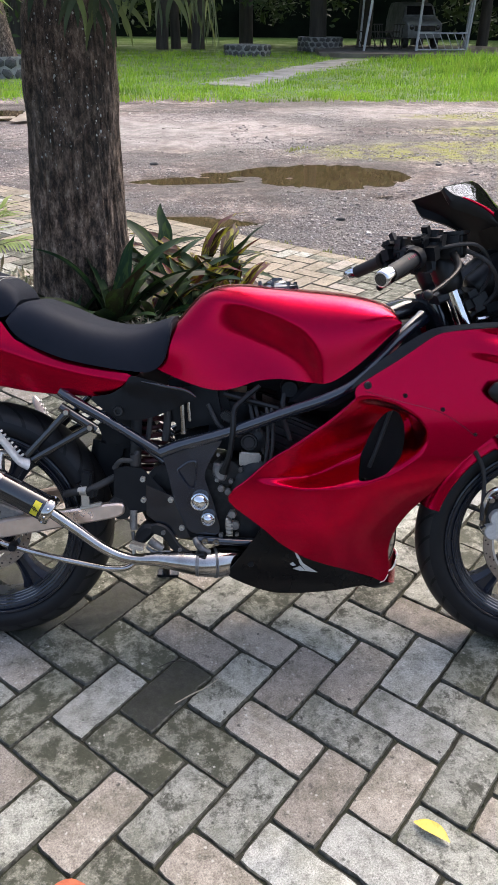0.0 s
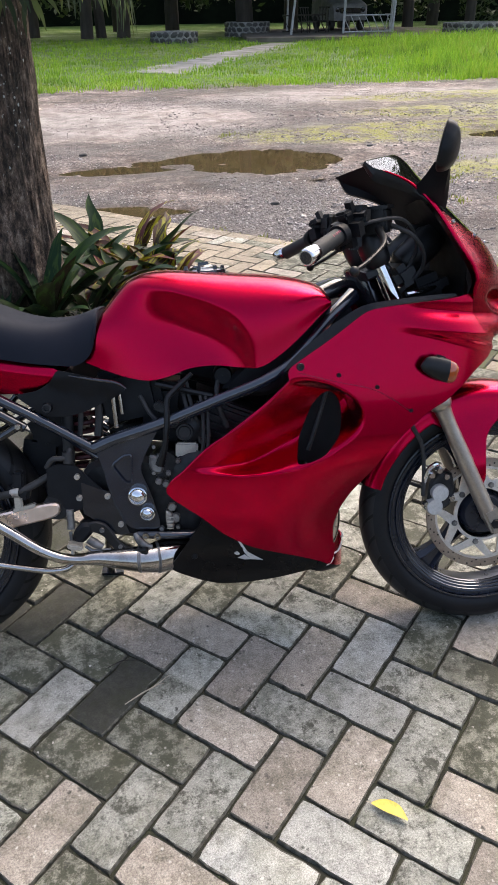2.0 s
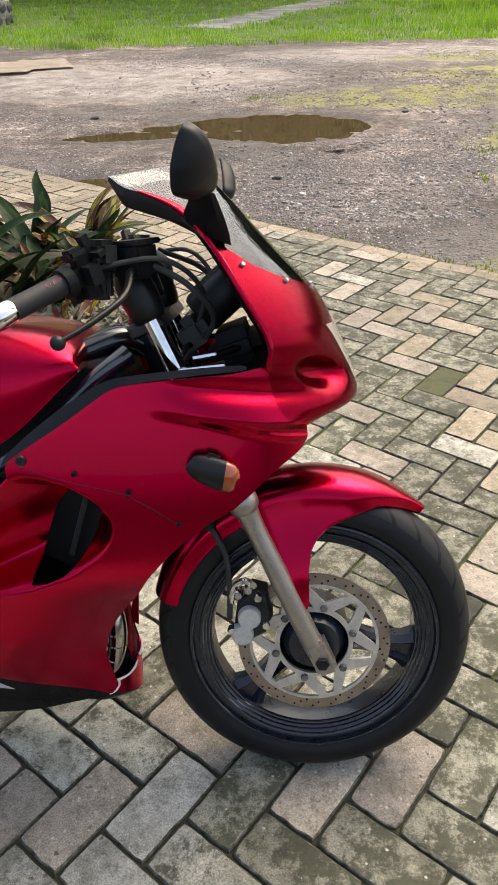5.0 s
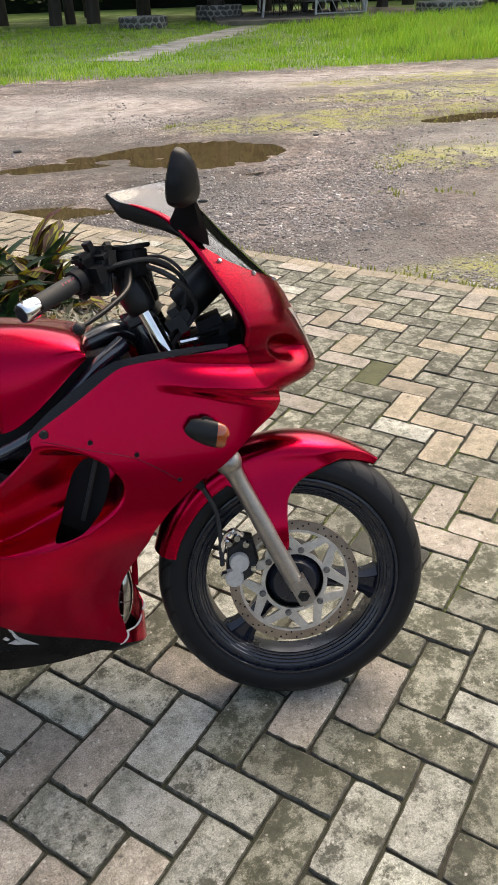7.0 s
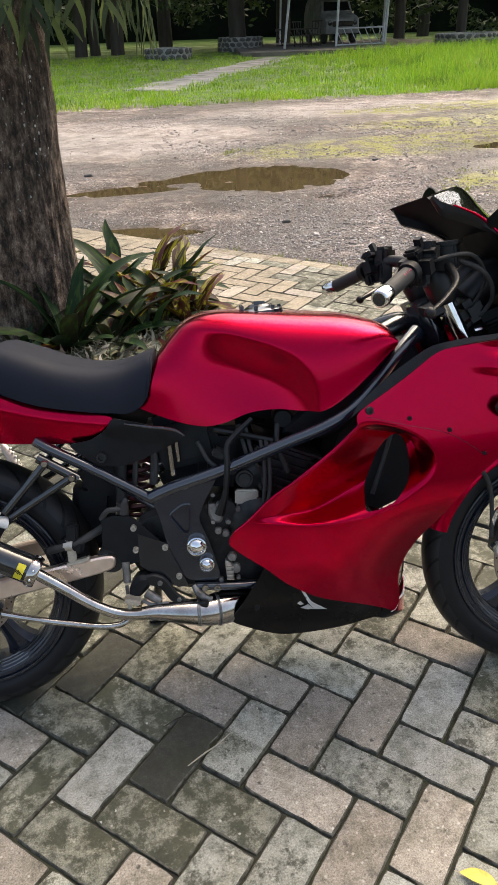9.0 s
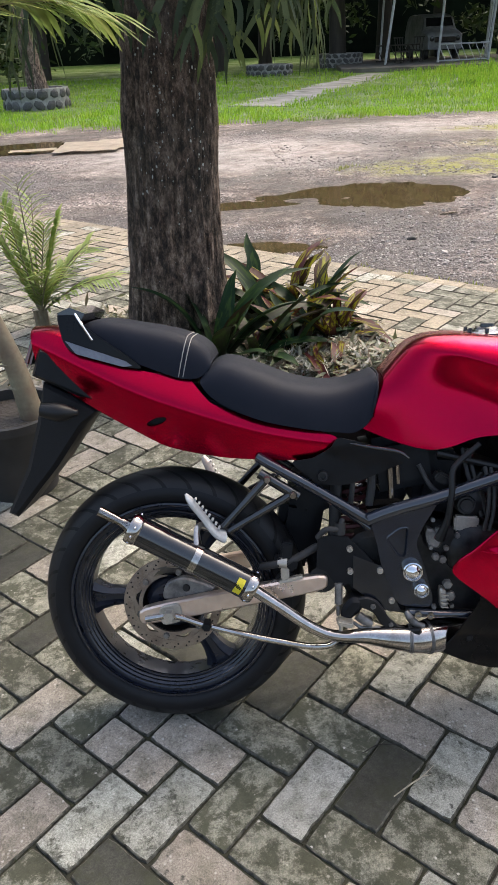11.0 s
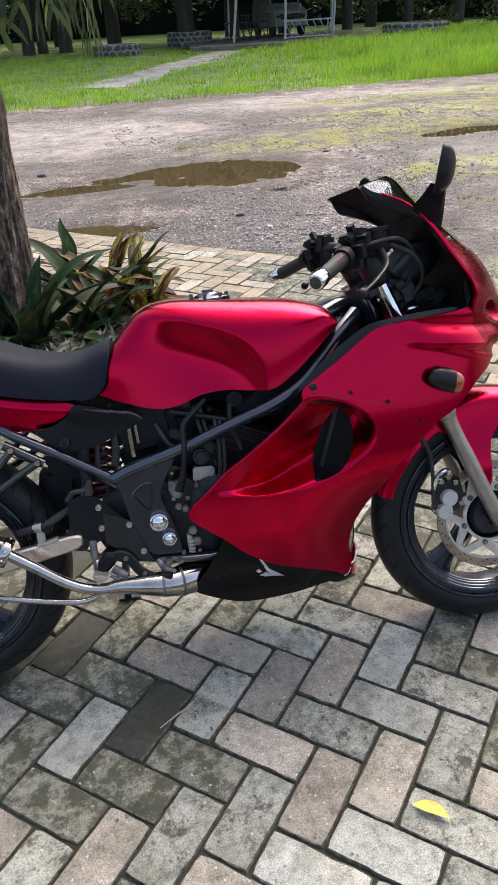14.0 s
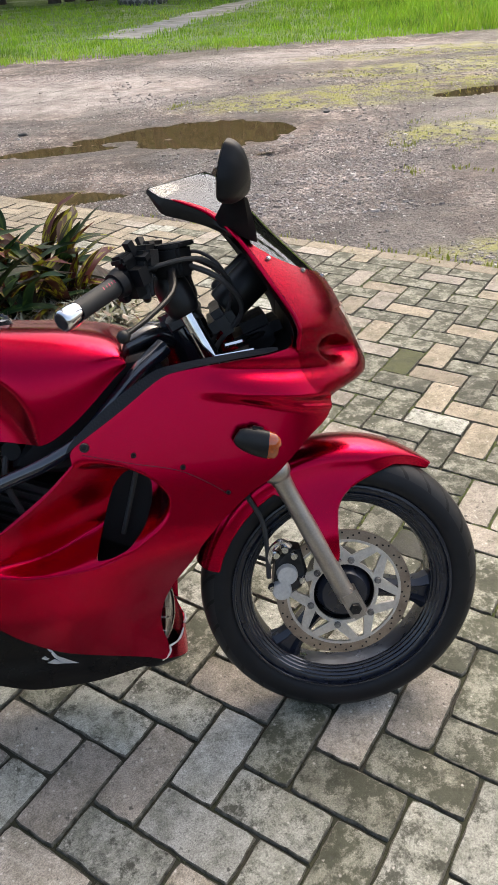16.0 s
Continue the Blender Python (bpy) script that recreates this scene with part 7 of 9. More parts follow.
for s in (-1, 1):
    bm = bmesh.new()
    loft(bm, [[Vector((x + dx * k, s * (y + dy * 0.011), z + dz * k)) for dx, dy, dz in ((-0.6, -1, 0.3), (-1, 0, 0.45), (-0.6, 1, 0.3), (0.6, 1, -0.3), (1, 0, -0.45), (0.6, -1, -0.3))] for x, y, z, k in
              ((1.150, 0.146, 0.990, 0.036), (1.152, 0.163, 1.006, 0.032), (1.154, 0.188, 1.026, 0.024), (1.153, 0.222, 1.050, 0.016))])
    bmesh.ops.recalc_face_normals(bm, faces=bm.faces)
    arm = part("mirror_arm", bm, "black_plastic", BIKE, "black mirror stalk")
    turn = Matrix.Translation((1.146, s * 0.256, 1.078)) @ Matrix.Rotation(radians(19 * s), 4, "Z") @ Matrix.Rotation(radians(13), 4, "Y")
    shape = closed_curve([(-0.052, -0.036), (0.0, -0.045), (0.042, -0.040), (0.056, -0.012), (0.055, 0.016), (0.046, 0.040), (0.030, 0.047), (0.008, 0.040), (-0.030, 0.010), (-0.053, -0.016)], 60)
    bm = bmesh.new()
    rings = []
    for k in range(11):
        u = k / 10
        g = math.sqrt(max(1 - (u * 0.985) ** 2.4, 0.015))
        rings.append([turn @ Vector((0.031 * u - 0.004, s * o * g, z * g)) for o, z in shape])
    rings.insert(0, [turn @ Vector((-0.006, s * o * 0.95, z * 0.95)) for o, z in shape])
    loft(bm, rings)
    bmesh.ops.recalc_face_normals(bm, faces=bm.faces)
    head = part("mirror_housing", bm, "black_plastic", arm)
    bm = bmesh.new()
    bm.faces.new([bm.verts.new(turn @ Vector((-0.0075, s * o * 0.92, z * 0.92))) for o, z in shape])
    part("mirror_glass", bm, "mirror", arm)

# ---- indicators
for s in (-1, 1):
    bm = bmesh.new()
    tube(bm, [(1.145, s * 0.19, 0.655), (1.152, s * 0.212, 0.652)], [0.016, 0.012], 10)
    rings = []
    for x, r in ((1.122, 0.006), (1.127, 0.013), (1.138, 0.018), (1.156, 0.0215), (1.176, 0.0215)):
        rings.append([Vector((x + 0.004 * math.sin(a), s * (0.226 + r * 0.62 * math.cos(a)), 0.668 - 0.34 * (x - 1.12) + 1.12 * r * math.sin(a))) for a in (2 * math.pi * i / 20 for i in range(20))])
    loft(bm, rings)
    bmesh.ops.recalc_face_normals(bm, faces=bm.faces)
    box(bm, None, (0.026, 0.014, 0.012), 0.004, pose(1.160, s * 0.224, 0.676, 0, 18, 0))
    ind = part("front_indicator", bm, "black_satin", BIKE, "black indicator with an amber lens")
    bm = bmesh.new()
    rings = []
    for x, r in ((1.176, 0.0212), (1.187, 0.0195), (1.193, 0.0145), (1.195, 0.005)):
        rings.append([Vector((x + 0.004 * math.sin(a), s * (0.226 + r * 0.62 * math.cos(a)), 0.668 - 0.34 * (x - 1.12) + 1.12 * r * math.sin(a))) for a in (2 * math.pi * i / 20 for i in range(20))])
    loft(bm, rings)
    bmesh.ops.recalc_face_normals(bm, faces=bm.faces)
    part("lens", bm, "amber", ind, "amber lens")

# ---- cockpit: carbon side covers, dash, instruments, bars
carbon_edge = closed_curve([(0.838, 0.656), (0.852, 0.668), (0.944, 0.722), (1.011, 0.776), (1.073, 0.786), (1.21, 0.796), (1.205, 0.804), (1.08, 0.797), (1.003, 0.788), (0.934, 0.745), (0.88, 0.704), (0.845, 0.672)], 60)
for s in (-1, 1):
    part("carbon_cover", panel(carbon_edge, [], lambda x, z: fairing_y(x, 0.664 + 0.68 * (x - 0.852) if x < 1.01 else 0.775) - 0.004 - 0.5 * max(z - (0.668 + 0.66 * (x - 0.852) if x < 1.01 else 0.779), 0), 0.02, 0.003, s),
         "carbon", BIKE, "carbon-pattern trim along the cockpit")
bm = bmesh.new()
loft(bm, [[Vector((x, y, z)) for y, z in ((-0.132, z0), (-0.1, z0 + 0.01), (0, z0 + 0.016), (0.1, z0 + 0.01), (0.132, z0))] for x, z0 in ((1.02, 0.70), (1.1, 0.735), (1.2, 0.765), (1.236, 0.80), (1.238, 0.86), (1.21, 0.925), (1.165, 0.985))], False)
bmesh.ops.solidify(bm, geom=list(bm.faces), thickness=0.004)
part("cockpit_liner", bm, "liner", BIKE, "black inner cowl")
for y, x, z, r in ((-0.03, 1.165, 0.895, 0.036), (0.06, 1.17, 0.90, 0.04)):
    bm = bmesh.new()
    lathe(bm, [(0.0005, -0.052), (r * 0.9, -0.052), (r, -0.046), (r, 0.03), (r * 0.7, 0.05), (0.0005, 0.052)], 28, pose(x, y, z, 0, -42, 0) @ pose(0, 0, 0, 0, 0, -90))
    part("instrument", bm, "black_satin", BIKE, "round black instrument housing")
bm = bmesh.new()
box(bm, None, (0.09, 0.16, 0.06), 0.02, pose(1.185, 0.01, 0.81, 0, -20, 0))
part("fuse_box", bm, "liner", BIKE)
bm = bmesh.new()
box(bm, None, (0.05, 0.2, 0.05), 0.015, pose(1.12, 0.0, 0.84, 0, -30, 0))
part("instrument_bracket", bm, "black_satin", BIKE)
bm = bmesh.new()
tube(bm, [(1.12, -0.1, 0.80), (1.16, -0.09, 0.806), (1.2, -0.06, 0.815)], 0.006, 8)
tube(bm, [(1.10, -0.12, 0.785), (1.17, -0.105, 0.79)], 0.005, 8)
part("dash_bracket", bm, "chrome", BIKE)

BAR = Vector((1.036, 0.113, 0.969))
END = Vector((0.876, 0.288, 0.884))
for s in (-1, 1):
    def sy(v):
        return Vector((v[0], v[1] * s, v[2]))
    d = (END - BAR).normalized()
    L = (END - BAR).length
    bm = bmesh.new()
    tube(bm, [sy(BAR + d * (L - 0.124)), sy(BAR + d * (L - 0.034))], 0.0158, 18)
    grip = part("handlebar_grip", bm, "grip_rubber", BIKE, "black rubber grip with pink lettering bars")
    bm = bmesh.new()
    tube(bm, [sy(BAR + d * (L - 0.036)), sy(BAR + d * (L - 0.031)), sy(BAR + d * (L - 0.001)), sy(BAR + d * L)], [0.0148, 0.0165, 0.0162, 0.0152], 24, 12)
    end = part("bar_end", bm, "chrome", grip, "polished bar-end weight")
    # flat black disc: the dark of the hollow end is put into its colour
    bm = bmesh.new()
    tube(bm, [sy(BAR + d * (L - 0.001)), sy(BAR + d * (L + 0.0006))], 0.0125, 20)
    part("bar_end_recess", bm, "black_gloss", end)
    bm = bmesh.new()
    side = d.cross(Vector((0, 0, 1))).normalized()
    for k, (q, h) in enumerate(((0.085, 0.006), (0.092, 0.004), (0.098, 0.007), (0.104, 0.005), (0.11, 0.006))):
        c = BAR + d * (L - q) + side * 0.0105 + Vector((0, 0, 0.0118))
        tube(bm, [sy(c - Vector((0, 0, h * 0.3)) + side * h * 0.3), sy(c + Vector((0, 0, h * 0.3)) - side * h * 0.3)], 0.0012, 5)
    part("grip_print", bm, "pink_print", grip)
    bm = bmesh.new()
    turn = sy(d).to_track_quat("X", "Z").to_matrix().to_4x4()
    mid = Matrix.Translation(sy(BAR + d * (L - 0.158))) @ turn
    box(bm, None, (0.064, 0.066, 0.072), 0.022, mid)
    box(bm, None, (0.06, 0.062, 0.056), 0.024, mid @ pose(-0.018, 0.004, 0.024, 0, 10, 0))
    box(bm, None, (0.03, 0.03, 0.016), 0.005, mid @ pose(0.006, 0.0, 0.031, 8, 0, 0))
    box(bm, None, (0.02, 0.022, 0.024), 0.005, mid @ pose(0.012, 0.018 * s, -0.028))
    tube(bm, [sy(BAR + d * (L - 0.132)), sy(BAR + d * (L - 0.118))], [0.024, 0.021], 18)
    part("switch_housing", bm, "black_plastic", BIKE)
    bm = bmesh.new()
    box(bm, None, (0.05, 0.035, 0.04), 0.008, Matrix.Translation(sy(BAR + d * 0.075 + Vector((0.01, 0, 0.02)))) @ pose(0, 0, 0, 0, 0, 40 * s))
    box(bm, None, (0.03, 0.03, 0.05), 0.006, Matrix.Translation(sy(BAR + d * 0.05 + Vector((-0.01, 0, -0.03)))))
    tube(bm, [sy((1.06, 0.06, 0.90)), sy((1.05, 0.10, 0.935)), sy(BAR + d * 0.06), sy(BAR + d * 0.10)], 0.014, 14)
    part("bar_clamp", bm, "cast", BIKE)
    bm = bmesh.new()
    piv = BAR + d * 0.055 + Vector((0.04, 0.015, -0.012))
    tip = Vector((0.966, 0.30, 0.857))
    tube(bm, [sy(piv), sy(piv.lerp(tip, 0.3) + Vector((0.022, 0.012, -0.004))), sy(piv.lerp(tip, 0.7) + Vector((0.016, 0.006, -0.002))), sy(tip)], [0.009, 0.0075, 0.0062, 0.0055], 10, 24, flat=0.7)
    bmesh.ops.create_uvsphere(bm, u_segments=14, v_segments=8, radius=0.0105, matrix=Matrix.Translation(sy(tip)))
    part("lever", bm, "black_satin", BIKE, "black hand lever with a ball end")
    bm = bmesh.new()
    tube(bm, [sy(BAR + d * 0.03 + Vector((0.02, 0, 0))), sy((1.12, 0.15, 0.92)), sy((1.155, 0.10, 0.86)), sy((1.11, 0.07, 0.80)), sy((1.06, 0.08, 0.72))], 0.0048, 8, 40)
    tube(bm, [sy(BAR + d * 0.1 + Vector((0.02, 0, 0.01))), sy((1.09, 0.16, 0.955)), sy((1.14, 0.10, 0.90)), sy((1.10, 0.05, 0.80))], 0.004, 8, 40)
    part("control_cable", bm, "rubber", BIKE)
bm = bmesh.new()
box(bm, None, (0.054, 0.046, 0.05), 0.005, pose(1.044, -0.140, 0.953, 4, -4, -30))
res = part("brake_fluid_reservoir", bm, "black_satin", BIKE, "square black fluid reservoir")
bm = bmesh.new()
box(bm, None, (0.06, 0.05, 0.008), 0.002, pose(1.044, -0.140, 0.979, 4, -4, -30))
part("reservoir_lid", bm, "black_satin", res)
bm = bmesh.new()
prism(bm, [(1.02, 0.85), (1.075, 0.87), (1.085, 0.855), (1.03, 0.83)], -0.12, 0.12, 0.006)
prism(bm, [(1.10, 0.70), (1.15, 0.715), (1.155, 0.69), (1.11, 0.675)], -0.12, 0.12, 0.006)
part("fork_yoke", bm, "cast", BIKE)
bm = bmesh.new()
tube(bm, [(1.03, 0, 0.86), (1.10, 0, 0.69)], 0.032, 16)
tube(bm, [(0.93, -0.05, 0.80), (1.0, -0.02, 0.82), (1.04, 0, 0.80)], 0.02, 10)
tube(bm, [(0.93, 0.05, 0.80), (1.0, 0.02, 0.82), (1.04, 0, 0.80)], 0.02, 10)
part("steering_head", bm, "black_gloss", BIKE)

# ---- frame
GUSSET = [(0.425, 0.495), (0.442, 0.442), (0.45, 0.396), (0.47, 0.334), (0.493, 0.299), (0.566, 0.295), (0.543, 0.384), (0.522, 0.438), (0.537, 0.476), (0.572, 0.533), (0.50, 0.515)]
GUSSET_CUT = [(0.46, 0.451), (0.488, 0.472), (0.507, 0.474), (0.503, 0.409), (0.489, 0.408)]
for s in (-1, 1):
    bm = bmesh.new()
    tube(bm, [(0.425, s * 0.114, 0.490), (0.46, s * 0.116, 0.505), (0.577, s * 0.124, 0.542), (0.716, s * 0.146, 0.5975), (0.80, s * 0.158, 0.632), (0.857, s * 0.15, 0.664), (0.91, s * 0.13, 0.715), (0.96, s * 0.10, 0.765), (1.01, s * 0.06, 0.80)],
         [0.0135, 0.0135, 0.0135, 0.013, 0.013, 0.0125, 0.0125, 0.014, 0.018], 20, 70)
    spar = part("frame_spar", bm, "frame_black", BIKE, "glossy black frame tube")
    gus = GUSSET
    win = closed_curve(GUSSET_CUT, 30)
    gp = panel(closed_curve(gus, 60), [win], lambda x, z: 0.119, 0.05, 0.010, s)
    gusset = part("frame_gusset", gp, "frame_black", spar)
    bm = panel(closed_curve([(x + 0.6 * (x - 0.488), z + 0.6 * (z - 0.455)) for x, z in GUSSET_CUT], 16), [], lambda x, z: 0.1125, 0.05, 0.003, s)
    rim_at = closed_curve(GUSSET_CUT, 30)
    part("gusset_web", bm, "frame_black", spar)
    bm = bmesh.new()
    tube(bm, [(x, s * 0.1195, z) for x, z in rim_at + rim_at[:1]], 0.0022, 6, 80, caps=False)
    part("gusset_rim", bm, "frame_black", spar)
    bm = bmesh.new()
    tube(bm, [(0.198, s * 0.098, 0.624), (0.214, s * 0.105, 0.6145), (0.311, s * 0.108, 0.558), (0.43, s * 0.108, 0.484)], 0.0115, 12, 12)
    tube(bm, [(0.33, s * 0.09, 0.54), (0.43, s * 0.1, 0.466)], 0.008, 10)
    part("subframe_tube", bm, "frame_black", BIKE)
    bm = bmesh.new()
    tube(bm, [(0.217, s * 0.118, 0.583), (0.123, s * 0.126, 0.482)], 0.0085, 10)
    tube(bm, [(0.269, s * 0.118, 0.549), (0.135, s * 0.126, 0.472)], 0.0085, 10)
    tube(bm, [(0.2, s * 0.115, 0.593), (0.28, s * 0.115, 0.542)], 0.011, 10)
    bracket = part("footrest_bracket", bm, "muffler_black", BIKE, "dark glossy footrest bracket")
    for x, z in ((0.217, 0.583), (0.269, 0.549)):
        bm = bmesh.new()
        lathe(bm, [(0.0005, -0.008), (0.006, -0.008), (0.0085, -0.004), (0.0085, 0.002)], 12, Matrix.Translation((x, s * 0.128, z)) @ Matrix.Rotation(0 if s < 0 else math.pi, 4, "Z"))
        part("bracket_bolt", bm, "steel", bracket)
    bm = bmesh.new()
    tube(bm, [(0.124, s * 0.128, 0.462), (0.112, s * 0.138, 0.470), (0.085, s * 0.152, 0.512), (0.058, s * 0.17, 0.558), (0.054, s * 0.172, 0.566)], [0.016, 0.0125, 0.0105, 0.0085, 0.004], 10, 24, flat=0.65)
    for k in range(8):
        c = Vector((0.112, s * 0.138, 0.474)).lerp(Vector((0.06, s * 0.169, 0.556)), 0.08 + 0.12 * k)
        box(bm, None, (0.0045, 0.014, 0.005), 0.0008, Matrix.Translation(c + Vector((0.0085, 0, 0.005))) @ pose(0, 0, 0, 0, 32, 0))
    part("footpeg", bm, "silver_paint", bracket, "silver ribbed footpeg")
    bm = bmesh.new()
    tube(bm, [(0.566, s * 0.095, 0.625), (0.69, s * 0.1, 0.594)], 0.007, 8)
    tube(bm, [(0.647, s * 0.118, 0.648), (0.606, s * 0.122, 0.612), (0.594, s * 0.128, 0.60), (0.589, s * 0.138, 0.547), (0.581, s * 0.138, 0.49), (0.568, s * 0.13, 0.45)], [0.0055, 0.0065, 0.0065, 0.0068, 0.0072, 0.011], 8, 40)
    part("engine_stay", bm, "black_satin", BIKE)
    cover = closed_curve([(0.36, 0.668), (0.40, 0.658), (0.498, 0.631), (0.503, 0.616), (0.47, 0.598), (0.41, 0.572), (0.372, 0.562), (0.323, 0.565), (0.262, 0.615), (0.312, 0.622), (0.345, 0.642)], 66)
    part("side_cover", panel(cover, [], lambda x, z: 0.112 + 0.012 * smooth((z - (0.63 - 0.25 * (x - 0.35))) / 0.02) - 0.1 * max(0.6 - z, 0), 0.016, 0.003, s), "black_plastic", BIKE, "matt black triangular side cover")
    bm = bmesh.new()
    tube(bm, [(0.385, s * 0.127, 0.655), (0.43, s * 0.127, 0.646), (0.49, s * 0.126, 0.633), (0.505, s * 0.124, 0.622)], [0.0015, 0.0032, 0.0032, 0.0016], 8, 24)
    part("cover_edge", bm, "black_gloss", BIKE)
    bm = bmesh.new()
    lathe(bm, [(0.0005, -0.003), (0.006, -0.003), (0.0065, -0.008), (0.01, -0.008), (0.0115, -0.003), (0.0115, 0.004)], 16, Matrix.Translation((0.331, s * 0.112, 0.585)) @ Matrix.Rotation(0 if s < 0 else math.pi, 4, "Z"))
    part("cover_bolt", bm, "cast", BIKE)

# ---- swingarm
for s in (-1, 1):
    arm_edge = closed_curve([(-0.066, 0.298), (-0.064, 0.262), (-0.007, 0.268), (0.182, 0.306), (0.34, 0.338), (0.34, 0.374), (0.233, 0.356), (0.096, 0.331)], 40)
    bm = bmesh.new()
    prism(bm, arm_edge, s * 0.112 - 0.013, s * 0.112 + 0.013, 0.004)
    sw = part("swingarm", bm, "swing_alloy", BIKE, "scratched silver box-section swingarm")
    bm = bmesh.new()
    prism(bm, closed_curve([(-0.022, 0.305), (0.026, 0.315), (0.03, 0.272), (-0.016, 0.262)], 20), s * 0.128 - 0.004, s * 0.128 + 0.004, 0.002)
    lathe(bm, [(0.0005, -0.018), (0.011, -0.018), (0.013, -0.014), (0.013, 0.0), (0.019, 0.0), (0.019, 0.004)], 6, Matrix.Translation((0.003, s * 0.132, 0.29)) @ Matrix.Rotation(0 if s < 0 else math.pi, 4, "Z"))
    part("chain_adjuster", bm, "alloy", sw)
bm = bmesh.new()
tube(bm, [(0.33, -0.11, 0.357), (0.33, 0.11, 0.357)], 0.03, 14)
tube(bm, [(0.25, -0.1, 0.35), (0.25, 0.1, 0.35)], 0.022, 12)
part("swingarm_bridge", bm, "cast", BIKE)
bm = bmesh.new()
tube(bm, [(0.20, -0.105, 0.385), (0.225, -0.118, 0.394), (0.26, -0.118, 0.402), (0.32, -0.10, 0.428)], 0.0085, 10, 24)
part("rear_brake_hose", bm, "rubber", BIKE)
bm = bmesh.new()
lathe(bm, [(0.0105, -0.010), (0.0125, -0.010), (0.0125, 0.010), (0.0105, 0.010)], 18, Matrix.Translation((0.247, -0.118, 0.399)) @ Matrix.Rotation(radians(75), 4, "Z"))
box(bm, None, (0.018, 0.012, 0.034), 0.003, pose(0.250, -0.118, 0.376, 0, 0, 0))
box(bm, None, (0.052, 0.016, 0.008), 0.002, pose(0.262, -0.118, 0.362, 0, -14, 0))
part("hose_clamp", bm, "alloy", BIKE)
bm = bmesh.new()
prism(bm, closed_curve([(-0.01, 0.345), (0.03, 0.36), (0.055, 0.352), (0.10, 0.335), (0.09, 0.318), (0.03, 0.31), (-0.02, 0.305)], 28), -0.098, -0.075, 0.004)
rc = part("rear_caliper", bm, "cast_light", BIKE, "grey rear brake caliper bracket")
bm = bmesh.new()
bolt(bm, 0.036, -0.098, 0.336, 0.0085, 0.006)
part("caliper_bolt", bm, "cast", rc)
bm = bmesh.new()
box(bm, None, (0.05, 0.03, 0.03), 0.006, pose(0.252, -0.11, 0.398, 0, 14, 0))
box(bm, None, (0.024, 0.026, 0.04), 0.004, pose(0.254, -0.112, 0.425, 0, 5, 0))
part("chain_guide", bm, "black_plastic", BIKE)
bm = bmesh.new()
tube(bm, [(-0.05, -0.125, 0.276), (0.01, -0.132, 0.286), (0.071, -0.135, 0.268), (0.229, -0.138, 0.230), (0.32, -0.136, 0.2155), (0.345, -0.13, 0.217), (0.372, -0.115, 0.235)], 0.0072, 12, 50)
part("brake_torque_rod", bm, "steel", BIKE, "slim steel rod")
bm = bmesh.new()
lathe(bm, [(0.0005, -0.014), (0.009, -0.014), (0.011, -0.01), (0.011, 0.012)], 6, Matrix.Translation((0.082, -0.136, 0.266)))
part("rod_nut", bm, "black_plastic", BIKE)

# ---- engine: crankcase, cylinder with fins, covers and plates
bm = bmesh.new()
prism(bm, closed_curve([(0.40, 0.28), (0.36, 0.36), (0.40, 0.45), (0.50, 0.46), (0.60, 0.45), (0.72, 0.42), (0.78, 0.34), (0.74, 0.26), (0.58, 0.25)], 45), -0.085, 0.085, 0.012)
engine = part("engine_block", bm, "cast", BIKE, "dark grimy engine with chrome covers")
for k in range(9):
    bm = bmesh.new()
    box(bm, None, (0.16, 0.16 - 0.004 * abs(k - 4), 0.005), 0.0015, pose(0.68 + 0.006 * k, 0, 0.435 + 0.0165 * k, 0, 22, 0))
    part("cooling_fin", bm, "cast", engine)
bm = bmesh.new()
box(bm, None, (0.12, 0.12, 0.17), 0.01, pose(0.70, 0, 0.49, 0, 22, 0))
part("cylinder", bm, "cast", engine, "finned dark cylinder")
bm = bmesh.new()
box(bm, None, (0.15, 0.17, 0.12), 0.02, pose(0.50, 0.01, 0.60, 0, -10, 0))
box(bm, None, (0.10, 0.14, 0.14), 0.02, pose(0.58, 0.02, 0.55, 0, 5, 0))
part("airbox", bm, "black_plastic", engine)
bm = bmesh.new()
lathe(bm, [(0.0005, -0.118), (0.045, -0.118), (0.058, -0.108), (0.062, -0.09), (0.062, -0.07)], 36, Matrix.Translation((0.645, 0, 0.415)))
lathe(bm, [(0.0005, -0.112), (0.03, -0.112), (0.034, -0.1), (0.034, -0.08)], 24, Matrix.Translation((0.575, 0, 0.445)))
part("clutch_cover", bm, "cast", engine, "dark round clutch cover")
for x, z, r in ((0.578, 0.403, 0.0085), (0.585, 0.428, 0.006), (0.567, 0.468, 0.006), (0.595, 0.322, 0.012), (0.563, 0.298, 0.006), (0.607, 0.455, 0.006), (0.60, 0.30, 0.005), (0.553, 0.43, 0.005), (0.556, 0.49, 0.005)):
    bm = bmesh.new()
    bolt(bm, x, -0.118, z, r, 0.008)
    part("engine_bolt", bm, "cast_light", engine)
bm = bmesh.new()
box(bm, None, (0.05, 0.02, 0.034), 0.004, pose(0.628, -0.10, 0.475, 0, 3, 0))
part("engine_badge_plate", bm, "alloy", engine, "pale machined plate")
bm = bmesh.new()
tube(bm, [(0.62, -0.08, 0.63), (0.635, -0.1, 0.56), (0.66, -0.1, 0.49)], 0.0045, 8)
tube(bm, [(0.632, -0.08, 0.63), (0.647, -0.1, 0.56), (0.672, -0.1, 0.49)], 0.0045, 8)
tube(bm, [(0.71, -0.06, 0.66), (0.70, -0.09, 0.58), (0.72, -0.09, 0.52)], 0.006, 8)
